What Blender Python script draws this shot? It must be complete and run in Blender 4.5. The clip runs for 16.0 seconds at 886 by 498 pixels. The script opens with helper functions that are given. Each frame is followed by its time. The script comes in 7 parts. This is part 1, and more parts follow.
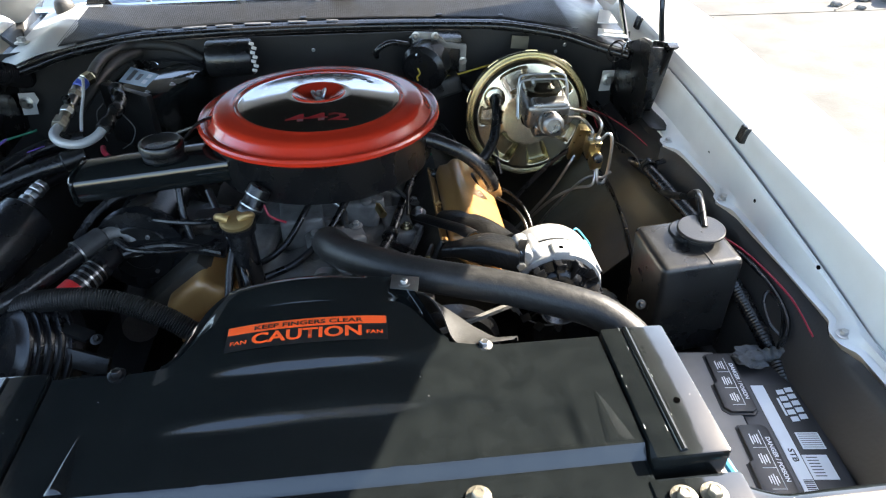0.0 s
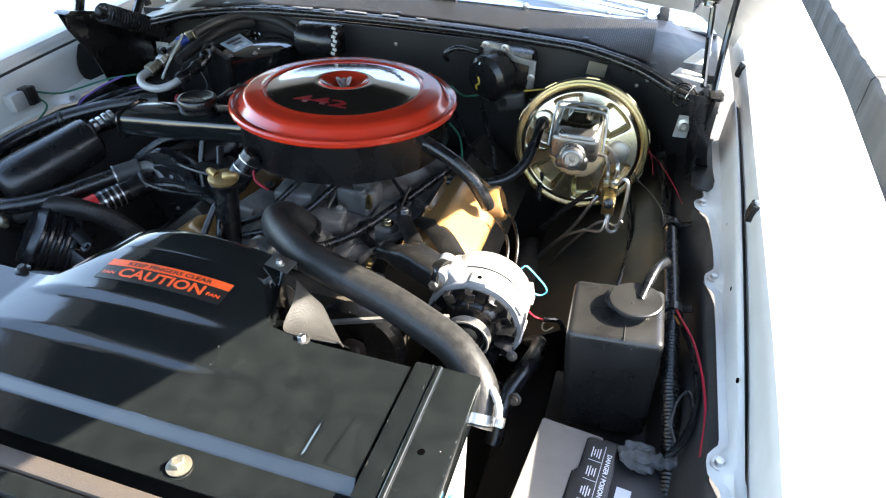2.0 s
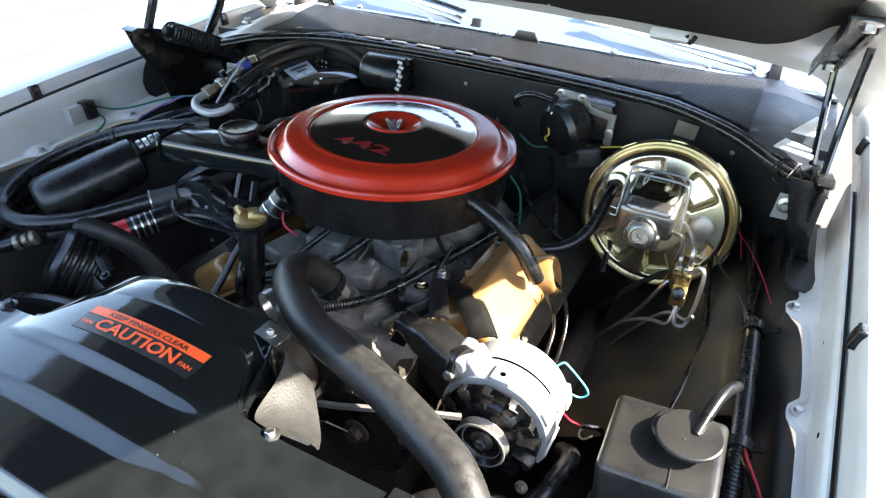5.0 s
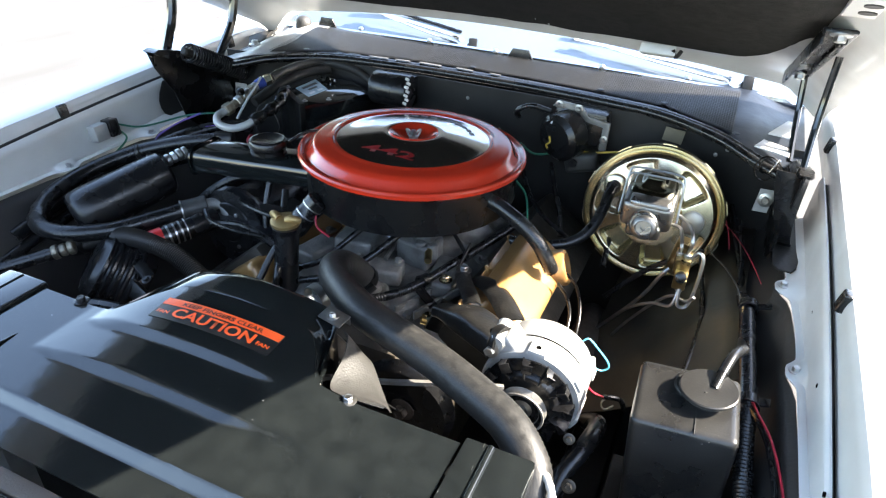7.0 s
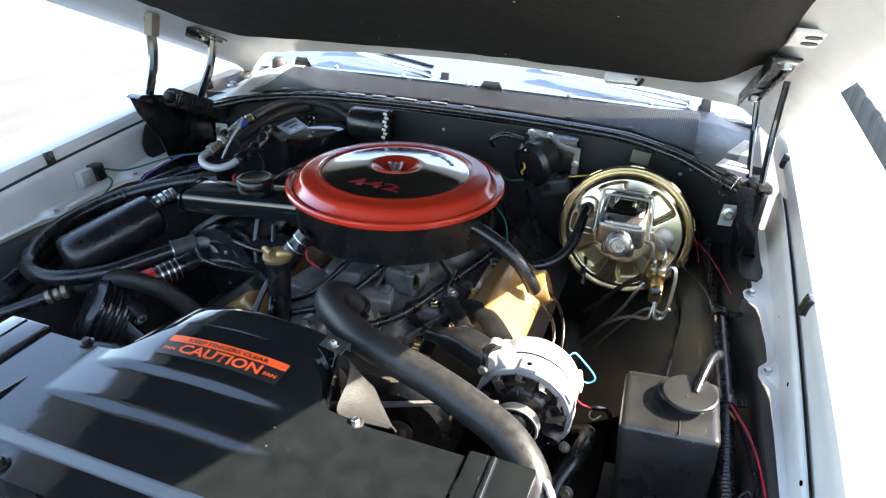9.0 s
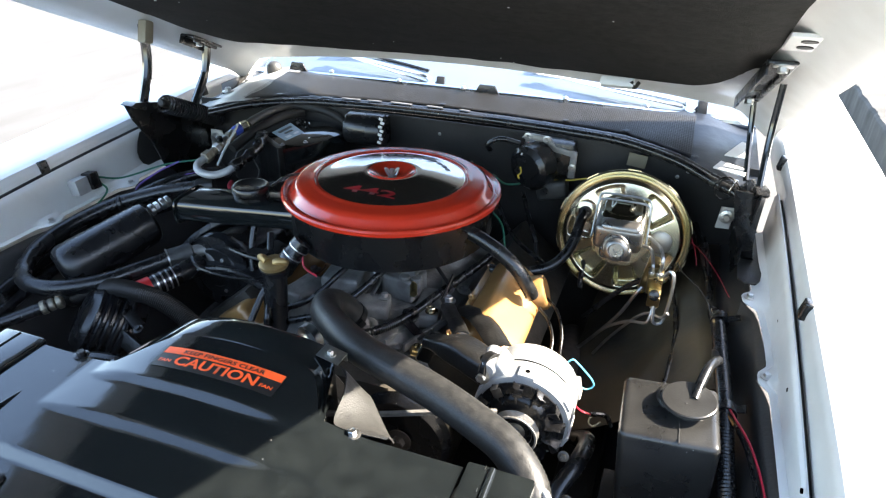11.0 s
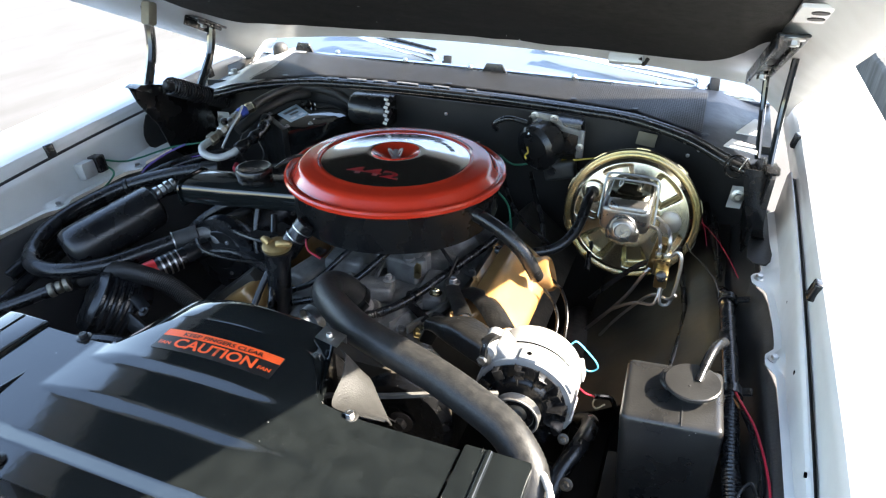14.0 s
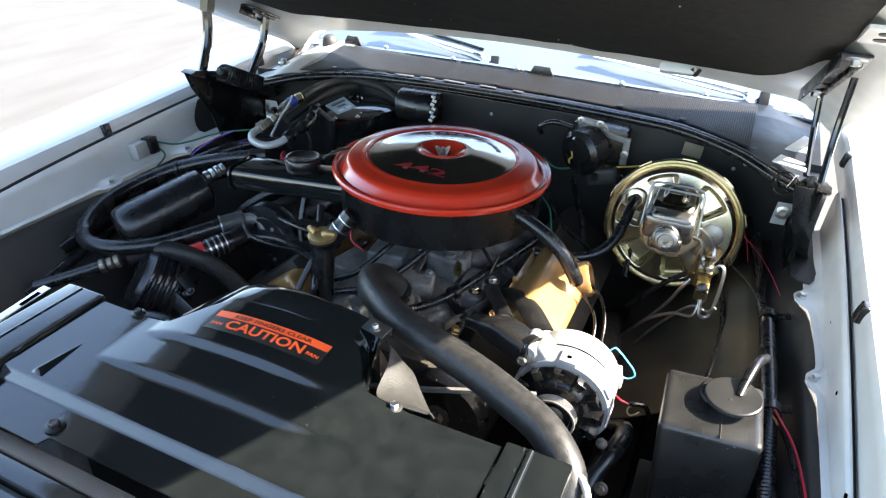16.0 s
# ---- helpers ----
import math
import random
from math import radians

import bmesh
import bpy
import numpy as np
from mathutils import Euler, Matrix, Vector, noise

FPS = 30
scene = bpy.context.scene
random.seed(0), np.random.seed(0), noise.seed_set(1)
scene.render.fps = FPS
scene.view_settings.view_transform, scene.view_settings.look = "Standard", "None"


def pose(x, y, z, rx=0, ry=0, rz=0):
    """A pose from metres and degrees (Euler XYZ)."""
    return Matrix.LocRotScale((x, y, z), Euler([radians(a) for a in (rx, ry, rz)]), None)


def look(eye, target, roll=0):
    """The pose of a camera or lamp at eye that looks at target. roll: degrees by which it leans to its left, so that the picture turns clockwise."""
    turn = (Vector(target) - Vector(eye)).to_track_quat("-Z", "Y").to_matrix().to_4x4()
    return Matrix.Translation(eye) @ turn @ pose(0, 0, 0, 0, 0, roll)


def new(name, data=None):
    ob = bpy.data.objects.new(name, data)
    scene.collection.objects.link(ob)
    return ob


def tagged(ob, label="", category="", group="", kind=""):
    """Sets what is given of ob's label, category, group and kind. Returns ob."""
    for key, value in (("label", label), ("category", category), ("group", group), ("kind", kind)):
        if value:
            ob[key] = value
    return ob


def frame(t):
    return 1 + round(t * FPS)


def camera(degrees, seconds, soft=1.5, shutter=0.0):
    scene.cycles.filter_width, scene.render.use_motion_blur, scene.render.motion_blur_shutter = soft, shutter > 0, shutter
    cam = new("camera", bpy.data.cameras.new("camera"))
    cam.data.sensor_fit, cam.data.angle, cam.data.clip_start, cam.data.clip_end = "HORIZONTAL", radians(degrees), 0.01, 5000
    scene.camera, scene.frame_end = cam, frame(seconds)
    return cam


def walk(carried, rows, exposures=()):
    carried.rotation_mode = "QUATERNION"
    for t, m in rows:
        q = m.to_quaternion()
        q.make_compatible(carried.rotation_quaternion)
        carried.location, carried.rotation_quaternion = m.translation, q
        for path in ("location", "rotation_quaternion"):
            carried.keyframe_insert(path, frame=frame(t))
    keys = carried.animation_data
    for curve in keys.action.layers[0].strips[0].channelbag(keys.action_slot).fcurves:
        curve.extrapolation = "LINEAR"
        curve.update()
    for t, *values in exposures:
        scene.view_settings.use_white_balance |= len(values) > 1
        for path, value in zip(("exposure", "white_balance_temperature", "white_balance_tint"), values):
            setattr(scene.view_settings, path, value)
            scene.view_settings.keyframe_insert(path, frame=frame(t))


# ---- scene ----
cam = camera(68.4, 16.0, soft=1.2)
# path of the camera, in the car's frame: x to the car's left side, y to the rear, z up, ground at 0
METRES, EYE, TILT, LEAN, TURN = 1.1, 1.45, -36.0, 0.0, -6.5
ROWS = [
    (0.0, 0.0, 0.0, 0.0, -0.0, 0.0, 0.0),
    (0.5, 0.115, 0.0674, 0.0123, 4.05, -0.96, -5.21),
    (1.0, 0.2257, 0.1025, 0.0348, 11.95, -1.92, -11.13),
    (1.5, 0.3056, 0.0441, 0.0145, 16.36, -2.14, -14.06),
    (2.0, 0.3894, 0.0761, 0.0516, 19.51, -1.76, -14.86),
    (2.5, 0.399, 0.1944, 0.1164, 23.52, -2.9, -19.95),
    (3.0, 0.3786, 0.2076, 0.1331, 27.04, -4.14, -20.53),
    (3.5, 0.3839, 0.2129, 0.1343, 27.21, -3.43, -21.13),
    (4.0, 0.3859, 0.2137, 0.1388, 27.46, -2.77, -21.22),
    (6.5, 0.4011, 0.1908, 0.1135, 27.6, -1.4, -20.03),
    (7.0, 0.364, 0.1037, 0.0678, 24.53, 0.82, -19.34),
    (7.5, 0.345, 0.0738, 0.0557, 22.39, 4.09, -17.2),
    (8.0, 0.3311, 0.0494, 0.0469, 22.95, 4.15, -18.39),
    (8.5, 0.3415, 0.0387, 0.0539, 23.77, 3.64, -18.24),
    (9.0, 0.3619, 0.0509, 0.0586, 22.02, 3.9, -16.48),
    (11.5, 0.3592, 0.0592, 0.0729, 22.06, 3.93, -15.82),
    (12.0, 0.3583, 0.0756, 0.0756, 23.01, 2.48, -15.49),
    (12.5, 0.3591, 0.0791, 0.0756, 23.59, 2.09, -16.3),
    (13.0, 0.3686, 0.0749, 0.0749, 24.04, 1.83, -15.43),
    (13.5, 0.3764, 0.078, 0.0761, 23.45, 1.95, -14.85),
    (14.0, 0.3749, 0.0722, 0.0741, 23.44, 1.98, -15.72),
    (14.5, 0.3825, 0.0722, 0.0739, 23.6, 1.99, -15.45),
    (15.0, 0.3813, 0.0696, 0.074, 23.78, 2.04, -15.48),
    (15.5, 0.3707, 0.0645, 0.0755, 23.93, 1.88, -16.79),
    (16.0, 0.3519, 0.0472, 0.066, 25.43, 1.1, -19.17),
]
walk(cam, [(t, pose(0.095, -0.547, EYE, TILT, LEAN, TURN) @ pose(METRES * x, METRES * y, METRES * z, 90 + pitch, roll, yaw)) for t, x, y, z, yaw, pitch, roll in ROWS],
     exposures=[(0.0, 2.90), (0.4, 3.28), (2.0, 3.26), (9.0, 3.20), (12.5, 3.16), (16.0, 3.12)])

# ---- world, sun, exposure ----
SUN_DIR = Vector((1.2, 0.42, 1.0)).normalized()
world = bpy.data.worlds.new("sky")
scene.world = world
world.use_nodes = True
wn = world.node_tree
sky = wn.nodes.new("ShaderNodeTexSky")
sky.sky_type = "NISHITA"
sky.sun_disc = False
sky.sun_elevation = math.asin(SUN_DIR.z)
sky.sun_rotation = math.atan2(SUN_DIR.x, SUN_DIR.y)
sky.air_density, sky.dust_density = 1.0, 1.2
wn.links.new(sky.outputs[0], wn.nodes["Background"].inputs[0])
wn.nodes["Background"].inputs[1].default_value = 0.15
sun_data = bpy.data.lights.new("sun", "SUN")
sun_data.energy, sun_data.angle, sun_data.color = 4.6, radians(0.5), (1.0, 0.95, 0.87)
sun = new("sun", sun_data)
sun.matrix_world = look(SUN_DIR * 20, (0, 0, 0))
scene.view_settings.use_white_balance = True
scene.view_settings.white_balance_temperature = 7000


# ---- materials ----
def mat(name, col, rough=0.5, metal=0.0, col2=None, scale=30.0, mix=0.5, bump=0.1, fine=400.0, spec=0.5, coat=0.0, rvar=0.15, dust=0.0, stretch=(1, 1, 1), wave=0.0, specks=0.0):
    """A surface with two scales of variation: patches of a second colour, and a fine grain in relief and gloss."""
    m = bpy.data.materials.new(name)
    m.use_nodes = True
    nt = m.node_tree
    b = nt.nodes["Principled BSDF"]
    tc = nt.nodes.new("ShaderNodeTexCoord")
    mp = nt.nodes.new("ShaderNodeMapping")
    mp.inputs["Scale"].default_value = stretch
    nt.links.new(tc.outputs["Object"], mp.inputs[0])
    n1 = nt.nodes.new("ShaderNodeTexNoise")
    n1.inputs["Scale"].default_value, n1.inputs["Detail"].default_value = scale, 5
    n2 = nt.nodes.new("ShaderNodeTexNoise")
    n2.inputs["Scale"].default_value, n2.inputs["Detail"].default_value = fine, 3
    nt.links.new(mp.outputs[0], n1.inputs[0])
    nt.links.new(mp.outputs[0], n2.inputs[0])
    ramp = nt.nodes.new("ShaderNodeMapRange")
    ramp.inputs[1].default_value, ramp.inputs[2].default_value = 0.35, 0.7
    ramp.inputs[4].default_value = mix
    nt.links.new(n1.outputs[0], ramp.inputs[0])
    mx = nt.nodes.new("ShaderNodeMix")
    mx.data_type = "RGBA"
    c2 = col2 or tuple(min(1, c * 0.7) for c in col)
    mx.inputs[6].default_value, mx.inputs[7].default_value = (*col, 1), (*c2, 1)
    nt.links.new(ramp.outputs[0], mx.inputs[0])
    last = mx.outputs[2]
    if dust:
        n3 = nt.nodes.new("ShaderNodeTexNoise")
        n3.inputs["Scale"].default_value, n3.inputs["Detail"].default_value = 900.0, 2
        nt.links.new(mp.outputs[0], n3.inputs[0])
        r3 = nt.nodes.new("ShaderNodeMapRange")
        r3.inputs[1].default_value, r3.inputs[2].default_value, r3.inputs[4].default_value = 0.66, 0.72, dust
        nt.links.new(n3.outputs[0], r3.inputs[0])
        md = nt.nodes.new("ShaderNodeMix")
        md.data_type = "RGBA"
        md.inputs[7].default_value = (0.35, 0.32, 0.28, 1)
        nt.links.new(r3.outputs[0], md.inputs[0])
        nt.links.new(last, md.inputs[6])
        last = md.outputs[2]
    if specks:
        vo = nt.nodes.new("ShaderNodeTexVoronoi")
        vo.inputs["Scale"].default_value = 150.0
        nt.links.new(tc.outputs["Object"], vo.inputs["Vector"])
        split = nt.nodes.new("ShaderNodeSeparateColor")
        nt.links.new(vo.outputs["Color"], split.inputs[0])
        size = nt.nodes.new("ShaderNodeMapRange")
        size.inputs[1].default_value, size.inputs[2].default_value = 1 - specks, 1.0
        size.inputs[3].default_value, size.inputs[4].default_value = 0.0, 0.11
        nt.links.new(split.outputs[0], size.inputs[0])
        dot = nt.nodes.new("ShaderNodeMath")
        dot.operation = "LESS_THAN"
        nt.links.new(vo.outputs["Distance"], dot.inputs[0])
        nt.links.new(size.outputs[0], dot.inputs[1])
        ms = nt.nodes.new("ShaderNodeMix")
        ms.data_type = "RGBA"
        ms.inputs[7].default_value = (0.30, 0.285, 0.26, 1)
        nt.links.new(dot.outputs[0], ms.inputs[0])
        nt.links.new(last, ms.inputs[6])
        last = ms.outputs[2]
    nt.links.new(last, b.inputs["Base Color"])
    rr = nt.nodes.new("ShaderNodeMapRange")
    rr.inputs[3].default_value, rr.inputs[4].default_value = max(0.02, rough - rvar), min(1, rough + rvar)
    nt.links.new(n1.outputs[0], rr.inputs[0])
    nt.links.new(rr.outputs[0], b.inputs["Roughness"])
    b.inputs["Metallic"].default_value = metal
    b.inputs["Specular IOR Level"].default_value = spec
    b.inputs["Coat Weight"].default_value = coat
    b.inputs["Coat Roughness"].default_value = 0.06
    if bump:
        bp = nt.nodes.new("ShaderNodeBump")
        bp.inputs["Strength"].default_value, bp.inputs["Distance"].default_value = bump, 0.002
        nt.links.new(n2.outputs[0], bp.inputs["Height"])
        nt.links.new(bp.outputs[0], b.inputs["Normal"])
        if wave:
            n4 = nt.nodes.new("ShaderNodeTexNoise")
            n4.inputs["Scale"].default_value, n4.inputs["Detail"].default_value = 22.0, 4
            nt.links.new(mp.outputs[0], n4.inputs[0])
            bw = nt.nodes.new("ShaderNodeBump")
            bw.inputs["Strength"].default_value, bw.inputs["Distance"].default_value = wave, 0.01
            nt.links.new(n4.outputs[0], bw.inputs["Height"])
            nt.links.new(bw.outputs[0], bp.inputs["Normal"])
    return m


WHITE = mat("white_car_paint", (0.80, 0.80, 0.78), 0.32, col2=(0.74, 0.74, 0.71), scale=9, bump=0.02, coat=0.5, rvar=0.06)
# white body paint darkened in colour to imitate shade on inward faces
WHITE_SHADED = mat("white_paint_shaded", (0.57, 0.57, 0.555), 0.4, col2=(0.47, 0.46, 0.44), scale=14, bump=0.05, coat=0.2, dust=0.1)
GLOSSBLACK = mat("gloss_black_paint", (0.0052, 0.0064, 0.0067), 0.09, col2=(0.0098, 0.0118, 0.0118), scale=42, mix=0.6, bump=0.004, dust=0.05, rvar=0.05, fine=90, spec=0.7, wave=0.03, specks=0.07)
SATINBLACK = mat("satin_black_paint", (0.0055, 0.0055, 0.006), 0.27, col2=(0.013, 0.0126, 0.0122), scale=22, bump=0.14, dust=0.12, wave=0.1, spec=0.45, specks=0.06)
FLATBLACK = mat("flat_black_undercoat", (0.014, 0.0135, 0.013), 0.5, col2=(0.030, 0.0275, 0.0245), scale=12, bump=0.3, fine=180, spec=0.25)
BLACKIRON = mat("rough_black_iron", (0.005, 0.005, 0.005), 0.36, col2=(0.012, 0.011, 0.0095), scale=40, bump=0.35, fine=200, wave=0.1, spec=0.4)
ENGINEDARK = mat("oily_engine_iron", (0.045, 0.038, 0.029), 0.5, metal=0.2, col2=(0.018, 0.016, 0.013), scale=25, bump=0.5, fine=150)
RUBBER = mat("black_rubber", (0.006, 0.006, 0.0063), 0.27, col2=(0.013, 0.013, 0.013), scale=30, bump=0.12, dust=0.1, spec=0.45)
HOSE = mat("radiator_hose_rubber", (0.012, 0.0118, 0.0115), 0.44, col2=(0.028, 0.027, 0.0245), scale=110, mix=0.6, bump=0.18, fine=260, dust=0.15, spec=0.35)
ORANGE = mat("orange_red_enamel", (0.43, 0.026, 0.010), 0.2, col2=(0.36, 0.019, 0.008), scale=12, bump=0.03, coat=0.4, rvar=0.06, dust=0.05)
CHROME = mat("polished_chrome", (0.80, 0.81, 0.82), 0.10, metal=1, col2=(0.72, 0.72, 0.72), scale=20, bump=0.02, rvar=0.05)
ZINC = mat("bright_zinc_plate", (0.5, 0.5, 0.485), 0.36, metal=1, col2=(0.3, 0.295, 0.28), scale=90, bump=0.15)
STEEL = mat("bare_steel_line", (0.36, 0.36, 0.355), 0.36, metal=1, col2=(0.2, 0.19, 0.18), scale=70, bump=0.12)
CADMIUM = mat("yellow_zinc_plate", (0.58, 0.53, 0.33), 0.24, metal=1, col2=(0.60, 0.49, 0.40), scale=11, mix=0.9, bump=0.05, rvar=0.08)
BRASS = mat("aged_brass", (0.50, 0.38, 0.19), 0.32, metal=1, col2=(0.4, 0.3, 0.15), scale=80, bump=0.1)
ALUMINIUM = mat("cast_aluminium", (0.40, 0.40, 0.386), 0.45, metal=0.35, col2=(0.27, 0.262, 0.25), scale=40, bump=0.3, fine=500)
CASTIRON = mat("machined_cast_iron", (0.21, 0.205, 0.195), 0.30, metal=0.9, col2=(0.15, 0.142, 0.13), scale=50, bump=0.4, fine=420)
GREYIRON = mat("grey_painted_iron", (0.18, 0.173, 0.16), 0.5, metal=0.2, col2=(0.06, 0.056, 0.05), scale=30, mix=0.8, bump=0.6, fine=200, dust=0.3)
GOLD = mat("gold_engine_enamel", (0.31, 0.165, 0.055), 0.36, metal=0.15, col2=(0.25, 0.125, 0.04), scale=20, bump=0.06, coat=0.3)
FELT = mat("hood_insulation_felt", (0.010, 0.0099, 0.0096), 0.95, col2=(0.024, 0.0235, 0.022), scale=70, mix=0.8, bump=0.7, fine=420, spec=0.1)
DUSTPLASTIC = mat("dusty_grey_plastic", (0.030, 0.0293, 0.027), 0.55, col2=(0.014, 0.0135, 0.0125), scale=55, mix=0.9, bump=0.4, dust=0.1)
TANKPLASTIC = mat("black_tank_plastic", (0.011, 0.0107, 0.0103), 0.30, col2=(0.028, 0.027, 0.0245), scale=16, bump=0.12, dust=0.14, wave=0.06, spec=0.45, specks=0.08)
BATTERYGREY = mat("battery_grey_plastic", (0.16, 0.155, 0.147), 0.5, col2=(0.12, 0.116, 0.108), scale=30, bump=0.05)
BATTERYBLACK = mat("battery_black_plastic", (0.02, 0.02, 0.021), 0.42, col2=(0.03, 0.03, 0.03), scale=40, bump=0.06)
STICKERWHITE = mat("white_sticker", (0.68, 0.7, 0.72), 0.45, col2=(0.6, 0.62, 0.64), scale=30, bump=0.0)
STICKERORANGE = mat("orange_sticker_print", (0.85, 0.10, 0.02), 0.4, col2=(0.78, 0.09, 0.02), scale=40, bump=0.0)
STICKERBLACK = mat("black_sticker", (0.012, 0.012, 0.012), 0.36, col2=(0.02, 0.02, 0.02), scale=40, bump=0.0)
REDPRINT = mat("red_print", (0.5, 0.02, 0.02), 0.4, bump=0.0)
BLUE_WIRE = mat("light_blue_wire", (0.1, 0.45, 0.62), 0.4, bump=0.0)
RED_WIRE = mat("red_wire", (0.32, 0.014, 0.03), 0.4, bump=0.0)
GREEN_WIRE = mat("green_wire", (0.01, 0.12, 0.07), 0.45, bump=0.0)
PURPLE_WIRE = mat("purple_wire", (0.13, 0.07, 0.3), 0.45, bump=0.0)
YELLOW_WIRE = mat("yellow_wire", (0.55, 0.38, 0.05), 0.45, bump=0.0)
TAN = mat("tan_card", (0.22, 0.195, 0.14), 0.7, bump=0.1)
BROWNSTRIP = mat("tan_bare_rubber_strip", (0.046, 0.036, 0.028), 0.6, col2=(0.028, 0.023, 0.019), scale=18, bump=0.2)
RUST = mat("rusty_iron", (0.035, 0.025, 0.018), 0.75, col2=(0.018, 0.014, 0.011), scale=70, bump=0.5)
PALEGREY = mat("pale_grey_plastic", (0.5, 0.49, 0.46), 0.5, col2=(0.4, 0.39, 0.36), scale=60, bump=0.08)
CONCRETE = mat("driveway_concrete", (0.068, 0.065, 0.062), 0.85, col2=(0.047, 0.044, 0.0415), scale=2.2, mix=0.6, bump=0.3, fine=60, stretch=(1.6, 0.45, 1))
PAVEMENT = mat("weathered_pavement", (0.070, 0.068, 0.063), 0.9, col2=(0.046, 0.044, 0.040), scale=5, mix=0.9, bump=0.6, fine=90)
VOID = mat("unlit_hole", (0.001, 0.001, 0.001), 0.9, bump=0.0, spec=0.0)
NUMERALS = mat("dark_red_numerals", (0.22, 0.008, 0.011), 0.4, bump=0.0)
FENDERBLACK = mat("inner_fender_black", (0.028, 0.027, 0.0265), 0.45, col2=(0.046, 0.042, 0.036), scale=7, mix=0.8, bump=0.2, fine=180)
JOINT = mat("dark_joint", (0.09, 0.085, 0.08), 0.9, bump=0.2)
STONE = mat("rough_stone", (0.13, 0.125, 0.115), 0.9, col2=(0.08, 0.076, 0.07), scale=6, bump=0.8, fine=40)
# opaque bluish base adds painted sky reflection to the real gloss
GLASS = mat("windscreen_glass_sky_tint", (0.10, 0.13, 0.16), 0.05, col2=(0.12, 0.15, 0.18), coat=1.0, scale=4, bump=0.0, spec=1.0, rvar=0.02)
MESH = mat("cowl_screen_wire", (0.044, 0.0435, 0.042), 0.45, metal=0.3, bump=0.1)
# cowl paint with the hood's shade and its blue cast put into the colour
COWLSHADED = mat("cowl_paint_shaded", (0.015, 0.019, 0.027), 0.36, col2=(0.011, 0.014, 0.019), scale=14, bump=0.06, spec=0.25, wave=0.12)
SHINYSEAL = mat("dull_tape", (0.10, 0.099, 0.096), 0.5, metal=0.1, col2=(0.03, 0.03, 0.03), scale=90, mix=0.9, bump=0.05)
DARKPLATE = mat("dark_plated_steel", (0.24, 0.225, 0.17), 0.18, metal=1, col2=(0.15, 0.14, 0.12), scale=40, bump=0.04)
BOSS = mat("dull_plated_steel", (0.42, 0.38, 0.31), 0.42, metal=0.8, col2=(0.36, 0.31, 0.26), scale=40, bump=0.05)
OLDWHITE = mat("aged_white_paint", (0.42, 0.41, 0.38), 0.45, col2=(0.28, 0.27, 0.245), scale=16, bump=0.15, wave=0.1)
CARD = mat("brown_card", (0.11, 0.09, 0.055), 0.7, bump=0.1)
CORRODED = mat("corroded_lead", (0.085, 0.093, 0.10), 0.8, col2=(0.035, 0.032, 0.028), scale=70, mix=0.9, bump=0.9, fine=260)
OLIVE = mat("overspray_olive_panel", (0.013, 0.0127, 0.012), 0.42, col2=(0.11, 0.083, 0.037), scale=8, mix=0.45, bump=0.15, wave=0.15)
DIRTYPIPE = mat("greasy_brass_fitting", (0.28, 0.25, 0.19), 0.4, metal=0.7, col2=(0.07, 0.06, 0.045), scale=60, mix=0.8, bump=0.4)


# ---- building helpers ----
def thing(name, base, label, category, group="", kind=""):
    e = new(name)
    e.location = base
    e.empty_display_size = 0.05
    return tagged(e, label, category, group, kind)


def mesh_ob(name, bm, material, smooth=38):
    me = bpy.data.meshes.new(name)
    bmesh.ops.recalc_face_normals(bm, faces=bm.faces)
    bm.to_mesh(me)
    bm.free()
    me.materials.append(material)
    if smooth:
        me.polygons.foreach_set("use_smooth", [True] * len(me.polygons))
        me.set_sharp_from_angle(angle=radians(smooth))
    return new(name, me)


def part(name, bm, material, parent, label="", smooth=38):
    ob = mesh_ob(name, bm, material, smooth)
    ob.parent = parent
    if parent.type == "EMPTY":
        ob.matrix_parent_inverse = Matrix.Translation(parent.location).inverted()
    if label:
        ob["label"] = label
    return ob


def solo(name, bm, material, label, category, group="", kind="", smooth=38):
    return tagged(mesh_ob(name, bm, material, smooth), label, category, group, kind)


def box(bm, c, size, rot=(0, 0, 0), bevel=0.0, seg=2, taper=1.0):
    m = pose(*c, *rot)
    tmp = bmesh.new()
    bmesh.ops.create_cube(tmp, size=1)
    for v in tmp.verts:
        k = taper if v.co.z > 0 else 1.0
        v.co = Vector((v.co.x * size[0] * k, v.co.y * size[1] * k, v.co.z * size[2]))
    if bevel:
        bmesh.ops.bevel(tmp, geom=tmp.edges[:], offset=bevel, segments=seg, affect="EDGES", profile=0.6)
    return merge(bm, tmp, m)


def merge(bm, tmp, m=None):
    if m is not None:
        tmp.transform(m)
    me = bpy.data.meshes.new("tmp")
    tmp.to_mesh(me)
    tmp.free()
    bm.from_mesh(me)
    bpy.data.meshes.remove(me)
    return bm


def axis(c, d):
    """A pose at c whose z axis points along d."""
    return Matrix.Translation(c) @ Vector(d).to_track_quat("Z", "Y").to_matrix().to_4x4()


